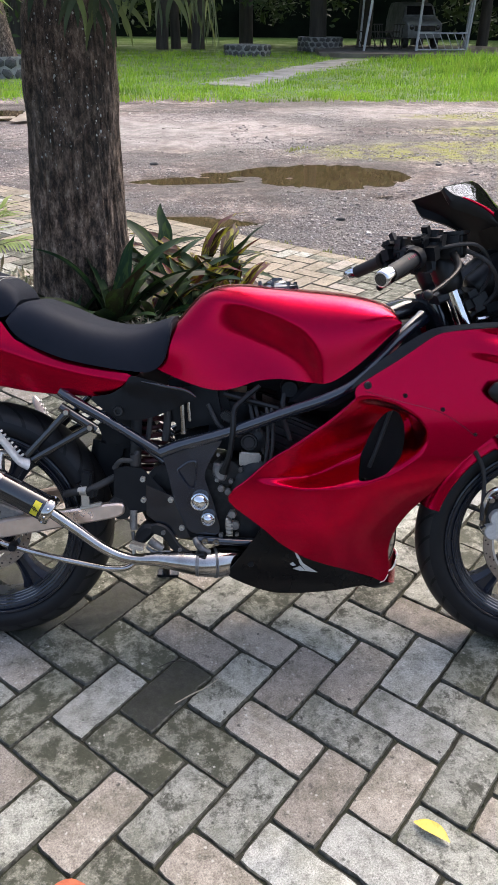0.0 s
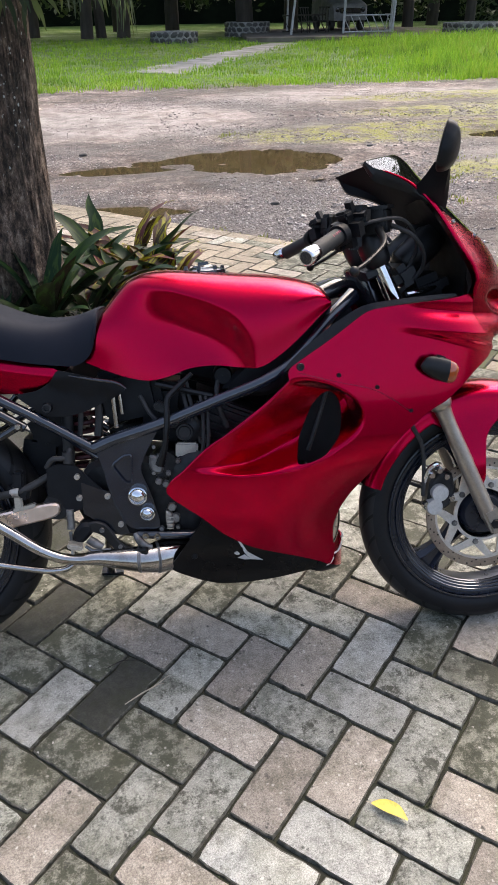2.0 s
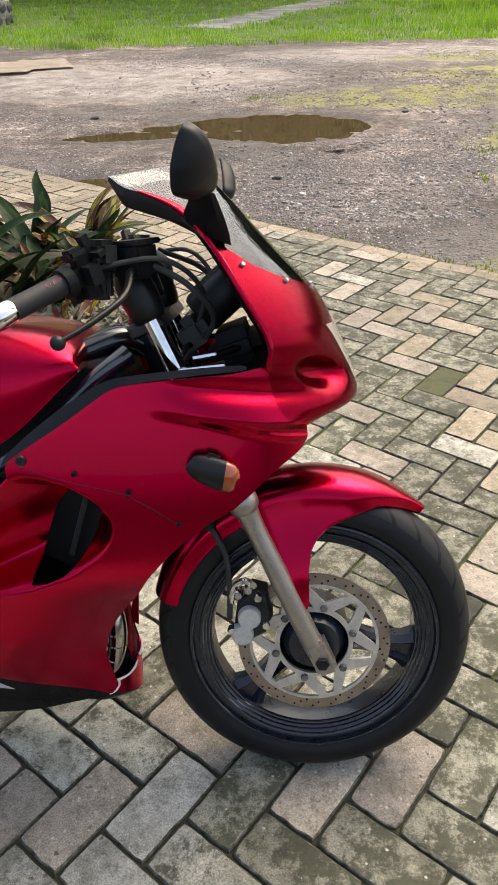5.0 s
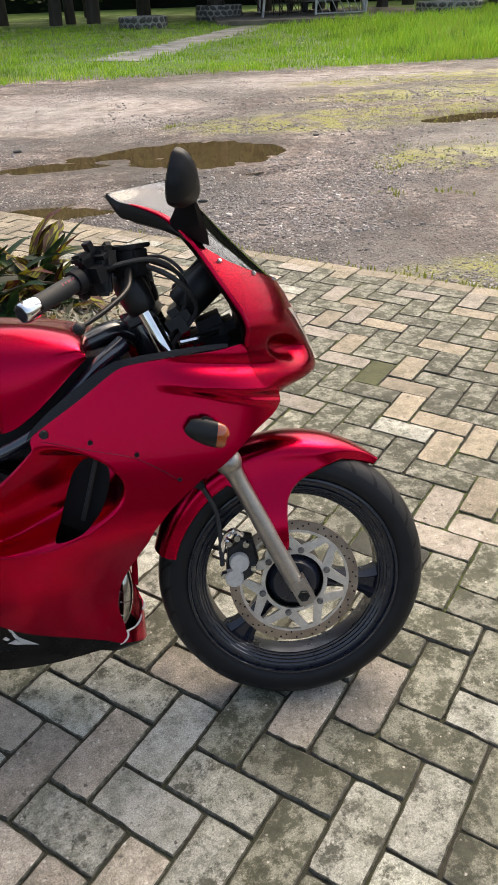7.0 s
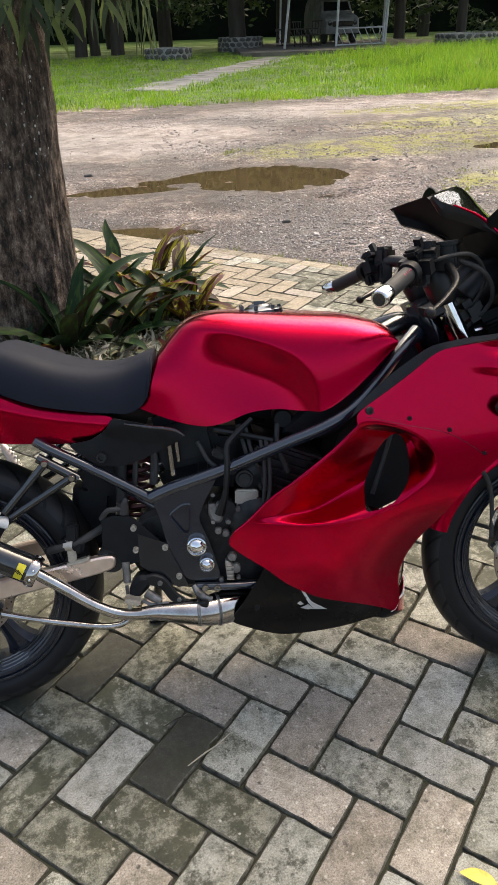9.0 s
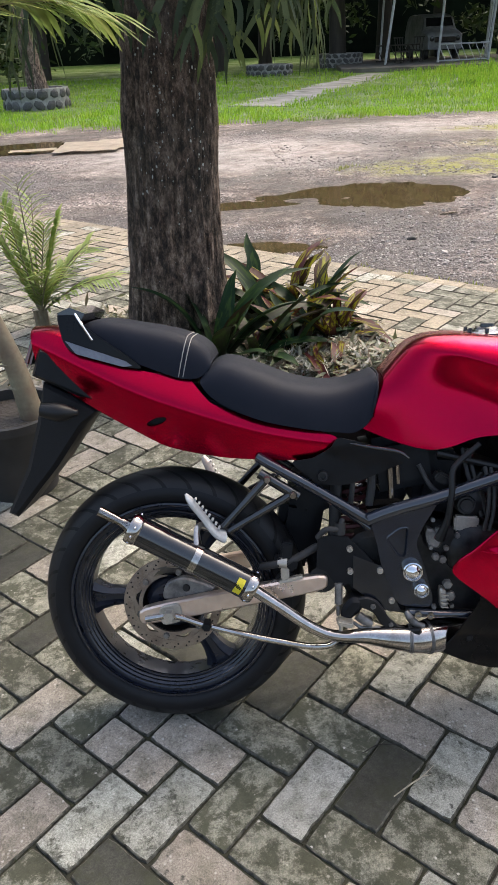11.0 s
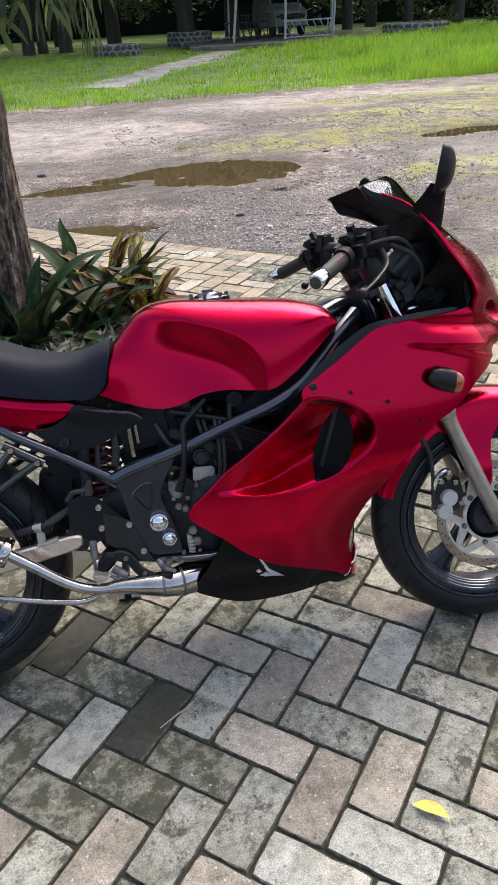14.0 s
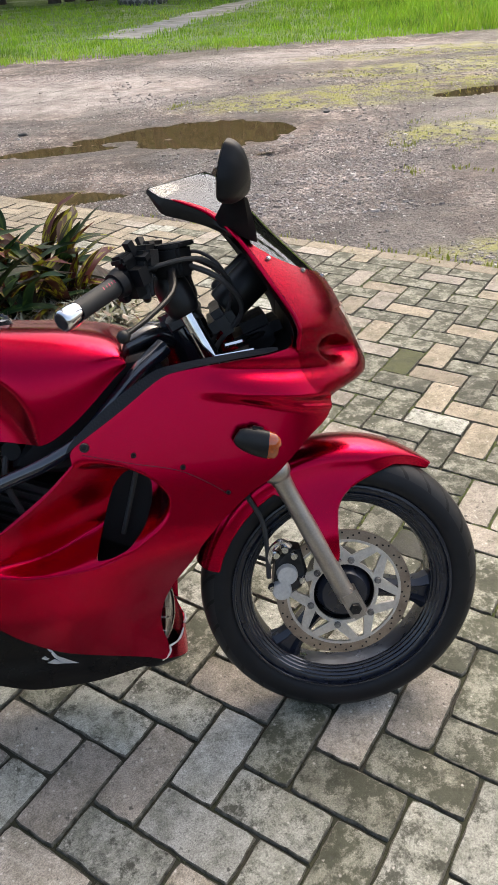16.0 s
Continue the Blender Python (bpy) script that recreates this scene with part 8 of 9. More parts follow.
tube(bm, [(0.53, -0.09, 0.60), (0.56, -0.1, 0.55), (0.61, -0.1, 0.53), (0.66, -0.09, 0.58)], 0.005, 8)
part("fuel_hose", bm, "rubber", engine)
bm = bmesh.new()
lathe(bm, [(0.0005, -0.09), (0.018, -0.09), (0.021, -0.085), (0.021, -0.04)], 24, Matrix.Translation((0.715, 0.01, 0.635)))
part("carburettor", bm, "black_plastic", engine)
bm = bmesh.new()
box(bm, None, (0.03, 0.03, 0.02), 0.004, pose(0.575, -0.10, 0.575, 0, 30, 0))
part("cable_block", bm, "cast", engine)
bm = bmesh.new()
lathe(bm, [(0.0005, -0.108), (0.018, -0.108), (0.03, -0.1), (0.034, -0.085), (0.034, -0.05)], 28, Matrix.Translation((0.638, 0, 0.52)))
part("oil_pump_cover", bm, "cast", engine, "dark round oil pump cover")
for x, z, r in ((0.515, 0.381, 0.0215), (0.534, 0.339, 0.0165)):
    bm = bmesh.new()
    lathe(bm, [(0.0005, -0.1415), (r * 0.3, -0.1408), (r * 0.55, -0.1385), (r * 0.74, -0.1345), (r * 0.8, -0.1325), (r * 0.84, -0.136), (r * 0.96, -0.135), (r, -0.131), (r, -0.11)], 28, Matrix.Translation((x, 0, z)))
    part("chrome_cap", bm, "chrome", engine, "polished dome cap")
bm = panel([(0.319, 0.452), (0.345, 0.460), (0.382, 0.455), (0.41, 0.427), (0.437, 0.397), (0.405, 0.36), (0.36, 0.344), (0.337, 0.38), (0.316, 0.388)], [], lambda x, z: 0.124, 0.5, 0.005, -1)
guard = part("heel_guard", bm, "black_plastic", BIKE, "black heel guard plate")
bm = panel([(0.392, 0.417), (0.45, 0.392), (0.463, 0.361), (0.492, 0.292), (0.47, 0.29), (0.431, 0.316), (0.392, 0.345)], [], lambda x, z: 0.127, 0.5, 0.006, -1)
plate = part("footrest_plate", bm, "black_gloss", BIKE, "black triangular footrest plate")
for x, z, o in ((0.385, 0.431, guard), (0.386, 0.382, guard), (0.448, 0.383, plate), (0.473, 0.316, plate)):
    bm = bmesh.new()
    lathe(bm, [(0.0005, -0.002), (0.0032, -0.002), (0.0036, -0.006), (0.0056, -0.006), (0.0066, -0.003), (0.0066, 0.006)], 16, Matrix.Translation((x, -0.129, z)))
    part("plate_bolt", bm, "alloy", o)
bm = bmesh.new()
prism(bm, closed_curve([(0.368, 0.306), (0.386, 0.328), (0.410, 0.326), (0.414, 0.306), (0.398, 0.288), (0.382, 0.276), (0.364, 0.284)], 30), -0.145, -0.1, 0.008)
part("brake_master_cylinder", bm, "black_plastic", BIKE)
bm = bmesh.new()
prism(bm, closed_curve([(0.396, 0.324), (0.418, 0.330), (0.440, 0.322), (0.455, 0.302), (0.466, 0.280), (0.488, 0.262), (0.484, 0.252), (0.462, 0.256), (0.446, 0.272), (0.436, 0.292), (0.418, 0.302), (0.400, 0.306)], 48), -0.142, -0.130, 0.003)
tube(bm, [(0.484, -0.136, 0.258), (0.505, -0.145, 0.256), (0.53, -0.156, 0.262)], [0.008, 0.006, 0.007], 10, 16)
lever_b = part("brake_pedal", bm, "black_satin", BIKE, "black brake pedal")
bm = bmesh.new()
bolt(bm, 0.432, -0.143, 0.309, 0.006, 0.004)
part("pedal_bolt", bm, "cast_light", lever_b)
bm = bmesh.new()
bolt(bm, 0.470, -0.143, 0.268, 0.005, 0.004)
part("pedal_bolt", bm, "cast_light", lever_b)
bm = bmesh.new()
tube(bm, [(0.400, -0.138, 0.288), (0.414, -0.140, 0.278), (0.430, -0.140, 0.268)], [0.010, 0.0105, 0.008], 12, 12)
tube(bm, [(0.392, -0.139, 0.272), (0.408, -0.142, 0.262), (0.448, -0.142, 0.262)], 0.004, 8, 16)
part("master_piston", bm, "cast_light", BIKE)
bm = bmesh.new()
box(bm, None, (0.034, 0.03, 0.012), 0.003, pose(0.373, -0.152, 0.279, 0, 14, 0))
tube(bm, [(0.366, -0.15, 0.276), (0.364, -0.152, 0.248)], 0.0045, 8)
part("peg_tip", bm, "alloy", BIKE, "worn alloy peg tip")
bm = bmesh.new()
tube(bm, [(0.358, -0.135, 0.245), (0.40, -0.14, 0.249), (0.46, -0.14, 0.249), (0.512, -0.13, 0.256)], 0.0026, 8, 24)
part("brake_cable", bm, "rubber", BIKE)
bm = bmesh.new()
tube(bm, [(0.503, -0.13, 0.292), (0.512, -0.138, 0.279), (0.524, -0.14, 0.268), (0.54, -0.138, 0.262)], [0.006, 0.0085, 0.008, 0.005], 10, 20)
bolt(bm, 0.512, -0.142, 0.279, 0.006, 0.005)
part("shift_linkage", bm, "cast_light", BIKE)
bm = bmesh.new()
tube(bm, [(0.362, -0.126, 0.355), (0.362, -0.128, 0.310)], 0.0085, 10)
tube(bm, [(0.36, -0.13, 0.305), (0.361, -0.132, 0.285)], 0.004, 8)
part("brake_pushrod", bm, "cast_light", BIKE)
bm = bmesh.new()
tube(bm, [(0.505, -0.11, 0.283), (0.60, -0.112, 0.279), (0.68, -0.112, 0.275)], 0.0105, 12)
for x in (0.52, 0.541):
    bolt(bm, x, -0.122, 0.283, 0.007, 0.004)
part("shift_shaft", bm, "cast", BIKE)
bm = bmesh.new()
tube(bm, [(0.47, -0.09, 0.62), (0.475, -0.09, 0.53)], 0.006, 8)
tube(bm, [(0.485, -0.09, 0.62), (0.489, -0.09, 0.56)], 0.0045, 8)
part("hydraulic_line", bm, "steel", BIKE)
bm = bmesh.new()
tube(bm, [(0.365, -0.06, 0.64), (0.36, -0.06, 0.50), (0.355, -0.055, 0.40)], 0.013, 12)
tube(bm, [(0.398, -0.075, 0.61), (0.395, -0.078, 0.55), (0.387, -0.078, 0.49)], 0.006, 8)
tube(bm, [(0.43, -0.07, 0.62), (0.436, -0.075, 0.56), (0.43, -0.075, 0.51)], 0.009, 8)
part("brake_hose", bm, "rubber", BIKE)
bm = bmesh.new()
tube(bm, [(0.318, -0.118, 0.452), (0.335, -0.125, 0.472), (0.362, -0.122, 0.474), (0.372, -0.11, 0.49)], 0.006, 10, 20)
lathe(bm, [(0.0005, -0.012), (0.010, -0.012), (0.011, -0.008), (0.011, 0.014)], 12, Matrix.Translation((0.366, -0.118, 0.472)) @ Matrix.Rotation(radians(90), 4, "X"))
part("guard_hose", bm, "rubber", BIKE)
bm = bmesh.new()
tube(bm, [(0.395 + 0.034 * math.cos(a), -0.02 + 0.034 * math.sin(a), 0.42 + 0.02 * a / (2 * math.pi)) for a in (2 * math.pi * i / 12 for i in range(109))], 0.0055, 6, 220)
part("shock_spring", bm, "shock_red", BIKE, "dark red coil spring")
bm = bmesh.new()
box(bm, None, (0.13, 0.12, 0.10), 0.02, pose(0.33, 0.03, 0.53, 0, -25, 0))
box(bm, None, (0.10, 0.10, 0.16), 0.02, pose(0.28, 0.05, 0.42, 0, 10, 0))
part("inner_mudguard", bm, "black_plastic", BIKE)

# ---- exhaust
bm = bmesh.new()
tube(bm, [(0.80, -0.03, 0.25), (0.72, -0.035, 0.243), (0.65, -0.055, 0.236), (0.605, -0.084, 0.231), (0.56, -0.115, 0.2295), (0.52, -0.133, 0.232), (0.47, -0.142, 0.239), (0.42, -0.146, 0.245), (0.375, -0.152, 0.2465), (0.34, -0.158, 0.254), (0.304, -0.162, 0.272), (0.233, -0.165, 0.324), (0.187, -0.166, 0.357), (0.15, -0.166, 0.383)],
     [0.034, 0.038, 0.04, 0.041, 0.037, 0.031, 0.0245, 0.0175, 0.0128, 0.012, 0.012, 0.012, 0.012, 0.013], 28, 90)
pipe = part("exhaust_pipe", bm, "steel", BIKE, "welded stainless exhaust chamber")
for x, z, r in ((0.509, 0.2336, 0.0304), (0.513, 0.2331, 0.0309), (0.5475, 0.2298, 0.0358), (0.551, 0.2296, 0.0362)):
    bm = bmesh.new()
    lathe(bm, [(r - 0.002, -0.0016), (r + 0.0004, -0.0014), (r + 0.0004, 0.0014), (r - 0.002, 0.0016)], 32, Matrix.Translation((x, -0.1357 if x < 0.52 else -0.1215, z)) @ Matrix.Rotation(radians(90 if x < 0.52 else 104), 4, "Z"))
    part("weld_bead", bm, "cast_light", pipe)
MU0, MU1 = Vector((0.184, -0.166, 0.3625)), Vector((-0.062, -0.172, 0.5))
ax = (MU1 - MU0).normalized()
def along(d):
    return tuple(MU0 + ax * d)
ml = (MU1 - MU0).length
bm = bmesh.new()
tube(bm, [along(ml * k / 8) for k in range(9)], 0.0305, 32, 17)
muffler = part("muffler", bm, "muffler_black", BIKE, "slim black silencer with steel bands")
for a, b, r in ((-0.004, 0.018, 0.0324), (ml - 0.022, ml + 0.002, 0.0324)):
    bm = bmesh.new()
    tube(bm, [along(a), along(a + 0.003), along(b - 0.003), along(b)], [r - 0.002, r, r, r - 0.002], 32, 10)
    band = part("end_band", bm, "steel", muffler, "steel end band with rivets")
    bm = bmesh.new()
    for k in range(10):
        an = k * math.pi / 5
        sd = ax.orthogonal().normalized()
        o = MU0 + ax * (a + b) * 0.5 + (sd * math.cos(an) + ax.cross(sd) * math.sin(an)) * (r + 0.0005)
        bmesh.ops.create_uvsphere(bm, u_segments=8, v_segments=5, radius=0.0032, matrix=Matrix.Translation(o))
    part("rivets", bm, "chrome", band)
bm = bmesh.new()
tube(bm, [along(ml * 0.455), along(ml * 0.505)], 0.0328, 32)
tube(bm, [tuple(MU0 + ax * ml * 0.48 + Vector((0.008, 0, 0.026))), (0.075, -0.148, 0.49), (0.11, -0.13, 0.475)], [0.012, 0.009, 0.008], 10, 12, flat=0.4)
part("hanger_strap", bm, "steel", muffler, "steel hanger strap")
bm = bmesh.new()
tube(bm, [along(ml), along(ml + 0.012), along(ml + 0.05), along(ml + 0.07)], [0.02, 0.0115, 0.0105, 0.0105], 24, 16, caps=False)
bmesh.ops.solidify(bm, geom=list(bm.faces), thickness=0.0015)
part("tailpipe", bm, "steel", muffler)
bm = bmesh.new()
tube(bm, [along(0.024), along(0.04)], 0.0311, 48)
for f in [f for f in bm.faces if f.calc_center_median().y > MU0.y - 0.027]:
    bm.faces.remove(f)
sticker = part("sticker", bm, "yellow_sticker", muffler, "small yellow sticker with dark bars")
for k in range(3):
    bm = bmesh.new()
    c = MU0 + ax * (0.029 + 0.005 * k)
    box(bm, None, (0.0015, 0.001, 0.016), 0, Matrix.Translation(c + Vector((0.0, -0.0313, 0.0))) @ pose(0, 0, 0, 0, -30, 0))
    part("sticker_bar", bm, "black_plastic", sticker)
bm = bmesh.new()
HEADER = [(0.93, -0.052, 0.196), (0.95, -0.055, 0.222), (0.962, -0.056, 0.262), (0.963, -0.054, 0.30), (0.952, -0.045, 0.345), (0.90, -0.015, 0.44)]
tube(bm, HEADER, 0.0175, 20, 48)
for u in (1.3, 2.0, 2.6, 3.2):
    k = int(u)
    a, b = Vector(HEADER[k]), Vector(HEADER[k + 1])
    q = (b - a).to_track_quat("Y", "Z").to_matrix().to_4x4()
    lathe(bm, [(0.0172, -0.0016), (0.0188, 0), (0.0172, 0.0016)], 24, Matrix.Translation(a.lerp(b, u - k)) @ q)
part("header_pipe", bm, "steel", BIKE, "bent steel header pipe")
bm = bmesh.new()
tube(bm, [(0.42, 0.10, 0.30), (0.40, 0.16, 0.15), (0.395, 0.198, 0.062)], [0.011, 0.011, 0.012], 10)
box(bm, None, (0.06, 0.03, 0.008), 0.002, pose(0.40, 0.20, 0.064, 16.5, 0, 0))
part("side_stand", bm, "black_gloss", BIKE, "black side stand")
# black sheet added inside the far fairing for the dark between the parts
bm = bmesh.new()
prism(bm, [(0.60, 0.30), (0.56, 0.45), (0.62, 0.64), (0.80, 0.66), (0.90, 0.70), (0.99, 0.60), (0.94, 0.40), (0.91, 0.26), (0.75, 0.24)], 0.10, 0.112, 0.003)
part("inner_shroud", bm, "black_plastic", BIKE)

# black block added under the tank to keep the gap behind the spar dark
bm = bmesh.new()
prism(bm, closed_curve([(0.70, 0.60), (0.76, 0.66), (0.84, 0.705), (0.92, 0.785), (0.99, 0.80), (1.02, 0.74), (0.92, 0.66), (0.82, 0.58)], 40), -0.085, 0.085, 0.01)
part("airbox_front", bm, "black_plastic", BIKE)

# small parts round the engine
bm = bmesh.new()
tube(bm, [(0.51, -0.128, 0.289), (0.58, -0.13, 0.2855), (0.65, -0.12, 0.281)], 0.0085, 10, 16)
bar = part("exhaust_hanger_bar", bm, "frame_black", BIKE)
for x, z in ((0.527, 0.288), (0.553, 0.2855)):
    bm = bmesh.new()
    lathe(bm, [(0.0005, -0.002), (0.003, -0.002), (0.0036, -0.0055), (0.0072, -0.0055), (0.008, -0.003), (0.008, 0.008)], 14, Matrix.Translation((x, -0.136, z)))
    part("bar_bolt", bm, "steel", bar)
bm = bmesh.new()
prism(bm, closed_curve([(0.573, 0.342), (0.588, 0.336), (0.59, 0.30), (0.58, 0.292), (0.574, 0.31)], 24), -0.126, -0.10, 0.003)
for k in range(4):
    box(bm, None, (0.016, 0.03, 0.0025), 0.0006, pose(0.583, -0.118, 0.301 + 0.009 * k, 0, 8, 0))
part("water_pump_fin", bm, "alloy", engine, "pale ribbed piece low beside the engine")
bm = bmesh.new()
lathe(bm, [(0.0005, -0.006), (0.009, -0.006), (0.0105, -0.003), (0.0105, 0.006)], 6, Matrix.Translation((0.589, -0.124, 0.350)))
part("drain_nut", bm, "cast_light", engine)
bm = bmesh.new()
prism(bm, closed_curve([(0.545, 0.472), (0.566, 0.466), (0.578, 0.445), (0.571, 0.426), (0.552, 0.428), (0.543, 0.45)], 24), -0.124, -0.09, 0.005)
lathe(bm, [(0.0005, -0.13), (0.006, -0.13), (0.008, -0.127), (0.008, -0.12)], 12, Matrix.Translation((0.563, 0, 0.411)))
part("cable_guide", bm, "cast_light", engine)
for dx in (0.0, 0.011):
    bm = bmesh.new()
    tube(bm, [(0.663 + dx, -0.10, 0.60), (0.667 + dx, -0.122, 0.553), (0.667 + dx, -0.124, 0.51), (0.662 + dx, -0.118, 0.465)], 0.0042, 8, 24)
    part("breather_hose", bm, "rubber", engine)
bm = bmesh.new()
lathe(bm, [(0.0005, -0.118), (0.013, -0.118), (0.0145, -0.115), (0.0185, -0.115), (0.02, -0.11), (0.02, -0.08)], 24, Matrix.Translation((0.625, 0, 0.518)))
part("carburettor_cap", bm, "cast", engine)

# ---------------------------------------------------------------- small things on the paving
leaf = thing("fallen_leaf", "yellow fallen leaf lying on a paving block", "leaf", pose(0.305, -0.373, 0.004, 0, 0, -40))
bm = bmesh.new()
ribbon(bm, [(-0.036, 0, 0.002), (-0.015, 0.004, 0.007), (0.012, 0.003, 0.009), (0.038, -0.004, 0.004)], [0.002, 0.012, 0.0125, 0.001], None, 0.3)
part("blade", bm, "leaf_yellow", leaf)
bm = bmesh.new()
tube(bm, [(-0.036, 0, 0.003), (-0.046, -0.003, 0.004)], 0.0009, 5)
part("stalk", bm, "dry_twig", leaf)
leaf = thing("fallen_leaf", "small orange-red fallen leaf lying on the paving", "leaf", pose(-0.385, -0.402, 0.004, 0, 0, 15))
bm = bmesh.new()
ribbon(bm, [(-0.034, 0, 0.002), (-0.012, 0.003, 0.006), (0.012, 0.002, 0.008), (0.036, -0.003, 0.003)], [0.003, 0.014, 0.013, 0.001], None, 0.3)
part("blade", bm, "leaf_orange", leaf)
bm = bmesh.new()
tube(bm, [(-0.172, -0.003, 0.004), (-0.13, 0.018, 0.007), (-0.10, 0.034, 0.005), (-0.068, 0.056, 0.006)], [0.0012, 0.0017, 0.0014, 0.0007], 6, 20)
tube(bm, [(-0.10, 0.034, 0.005), (-0.088, 0.032, 0.009), (-0.08, 0.035, 0.008)], [0.001, 0.0008, 0.0005], 5)
tagged(part("twig", bm, "dry_twig"), "thin dry twig lying across the paving", "twig")
bm = bmesh.new()
tube(bm, [(-0.21, 0.11, 0.004), (-0.17, 0.125, 0.006), (-0.12, 0.118, 0.004)], [0.001, 0.0013, 0.0006], 6, 16)
tagged(part("twig", bm, "soil"), "dark thin twig lying across the paving", "twig")

# ---------------------------------------------------------------- block paving in herringbone
S = 0.107


def grid(a, b):
    return ((a + b) * S / math.sqrt(2), (b - a) * S / math.sqrt(2))


pavement = thing("pavement", "grey and brown concrete block paving in herringbone", "pavement", kind="structure")
EDGE = 30.4
bm = bmesh.new()
vs = [bm.verts.new((*grid(a, b), -0.0095)) for a, b in ((-75, EDGE + 0.45), (-75, -75), (75, -75), (75, EDGE + 0.45))]
f = bm.faces.new(vs)
ext = bmesh.ops.extrude_face_region(bm, geom=[f])
for v in ext["geom"]:
    if isinstance(v, bmesh.types.BMVert):
        v.co.z = -0.09
bmesh.ops.recalc_face_normals(bm, faces=bm.faces)
part("bedding", bm, "paver_joint", pavement, smooth=False)
G = 0.0044


WALK_ROUND = [(-1 + k / 5, -1) for k in range(10)] + [(1, -1 + k / 3) for k in range(6)] + [(1 - k / 5, 1) for k in range(10)] + [(-1, 1 - k / 3) for k in range(6)]


def block_mesh(la, lb, seed, material):
    """A block with chipped, chamfered upper edges, its length along x."""
    r = random.Random(seed)
    bm = bmesh.new()
    ha, hb = la * S / 2 - G / 2, lb * S / 2 - G / 2
    def ring(ins, z, j):
        pts = []
        for sx, sy in WALK_ROUND:
            bite = 0.0
            if j:
                # worn places and small chips along the edge
                bite = 0.0026 * max(noise.noise((sx * 3.1 * la, sy * 3.1, seed * 1.7)), 0) + 0.009 * max(noise.noise((sx * 1.3 * la, sy * 1.6, seed * 2.3)) - 0.38, 0)
            if abs(sx) == abs(sy) == 1:
                sx, sy = sx * (1 - 0.02 * la / 2), sy * 0.96
            pts.append(Vector((sx * (ha - ins - bite) + r.uniform(-j, j), sy * (hb - ins - bite) + r.uniform(-j, j), z + r.uniform(-j, j) * 0.3)))
        return pts
    loft(bm, [ring(0, -0.03, 0.0), ring(0.0002, -0.0085, 0.0009), ring(0.0010, -0.0018, 0.0011), ring(0.0028, 0.0, 0.0010)])
    bm.faces.remove(min(bm.faces, key=lambda f: f.calc_center_median().z + (0 if len(f.verts) > 4 else 1)))
    bmesh.ops.recalc_face_normals(bm, faces=bm.faces)
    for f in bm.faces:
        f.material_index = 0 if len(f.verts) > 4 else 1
    me = bpy.data.meshes.new("paving_block")
    bm.to_mesh(me)
    bm.free()
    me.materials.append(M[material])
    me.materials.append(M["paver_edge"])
    me.shade_smooth()
    me.set_sharp_from_angle(angle=radians(35))
    return me


KINDS = ("paver_grey", "paver_light", "paver_brown", "paver_green", "paver_dark", "paver_moss", "paver_beige")
BLOCKS = {k: [block_mesh(2, 1, 10 * i + j, k) for j in range(7)] for i, k in enumerate(KINDS)}
HALF = block_mesh(1, 1, 99, "paver_brown")
SPLIT = {("D", -7, -4)}
FIXED = {("D", 0, -1): "paver_brown", ("U", 2, -2): "paver_brown", ("U", 3, -1): "paver_brown", ("D", 2, 1): "paver_light", ("D", 1, 0): "paver_grey", ("U", -2, -2): "paver_dark", ("U", 0, 0): "paver_brown",
         ("U", 1, 1): "paver_brown", ("U", 2, 2): "paver_light", ("U", 3, 3): "paver_green", ("U", 4, 4): "paver_brown", ("U", 5, 5): "paver_brown", ("D", 3, 2): "paver_grey", ("D", 4, 3): "paver_green",
         ("U", 4, 0): "paver_grey", ("U", 5, 1): "paver_green", ("D", 4, -1): "paver_grey", ("D", 5, 0): "paver_brown", ("U", -1, -1): "paver_grey", ("U", -3, -3): "paver_light", ("D", -3, 0): "paver_brown", ("U", -3, 1): "paver_grey", ("U", -5, -1): "paver_dark",
         ("D", -2, 1): "paver_brown", ("D", -1, 2): "paver_grey", ("D", 0, 3): "paver_grey", ("D", 1, 4): "paver_brown", ("D", 2, 5): "paver_light", ("U", 1, -3): "paver_grey", ("D", -1, -2): "paver_green",
         ("D", 3, -2): "paver_light", ("D", -2, -3): "paver_green", ("U", 0, -4): "paver_grey", ("D", 2, -3): "paver_light", ("U", -1, 19): "paver_moss", ("U", -4, -4): "paver_green", ("U", -5, -5): "paver_grey",
         ("D", -4, -1): "paver_green", ("D", -5, -2): "paver_green", ("D", -3, -4): "paver_green", ("D", -6, -3): "paver_brown", ("D", 6, 1): "paver_green", ("D", 7, 6): "paver_grey", ("D", 5, 4): "paver_green"}
rp = random.Random(5)
cells = []
for k in range(-60, 62):
    for m in range(-32, 32):
        cells.append(("D", k + 4 * m, k - 1))
        cells.append(("U", k + 2 + 4 * m, k - 2))


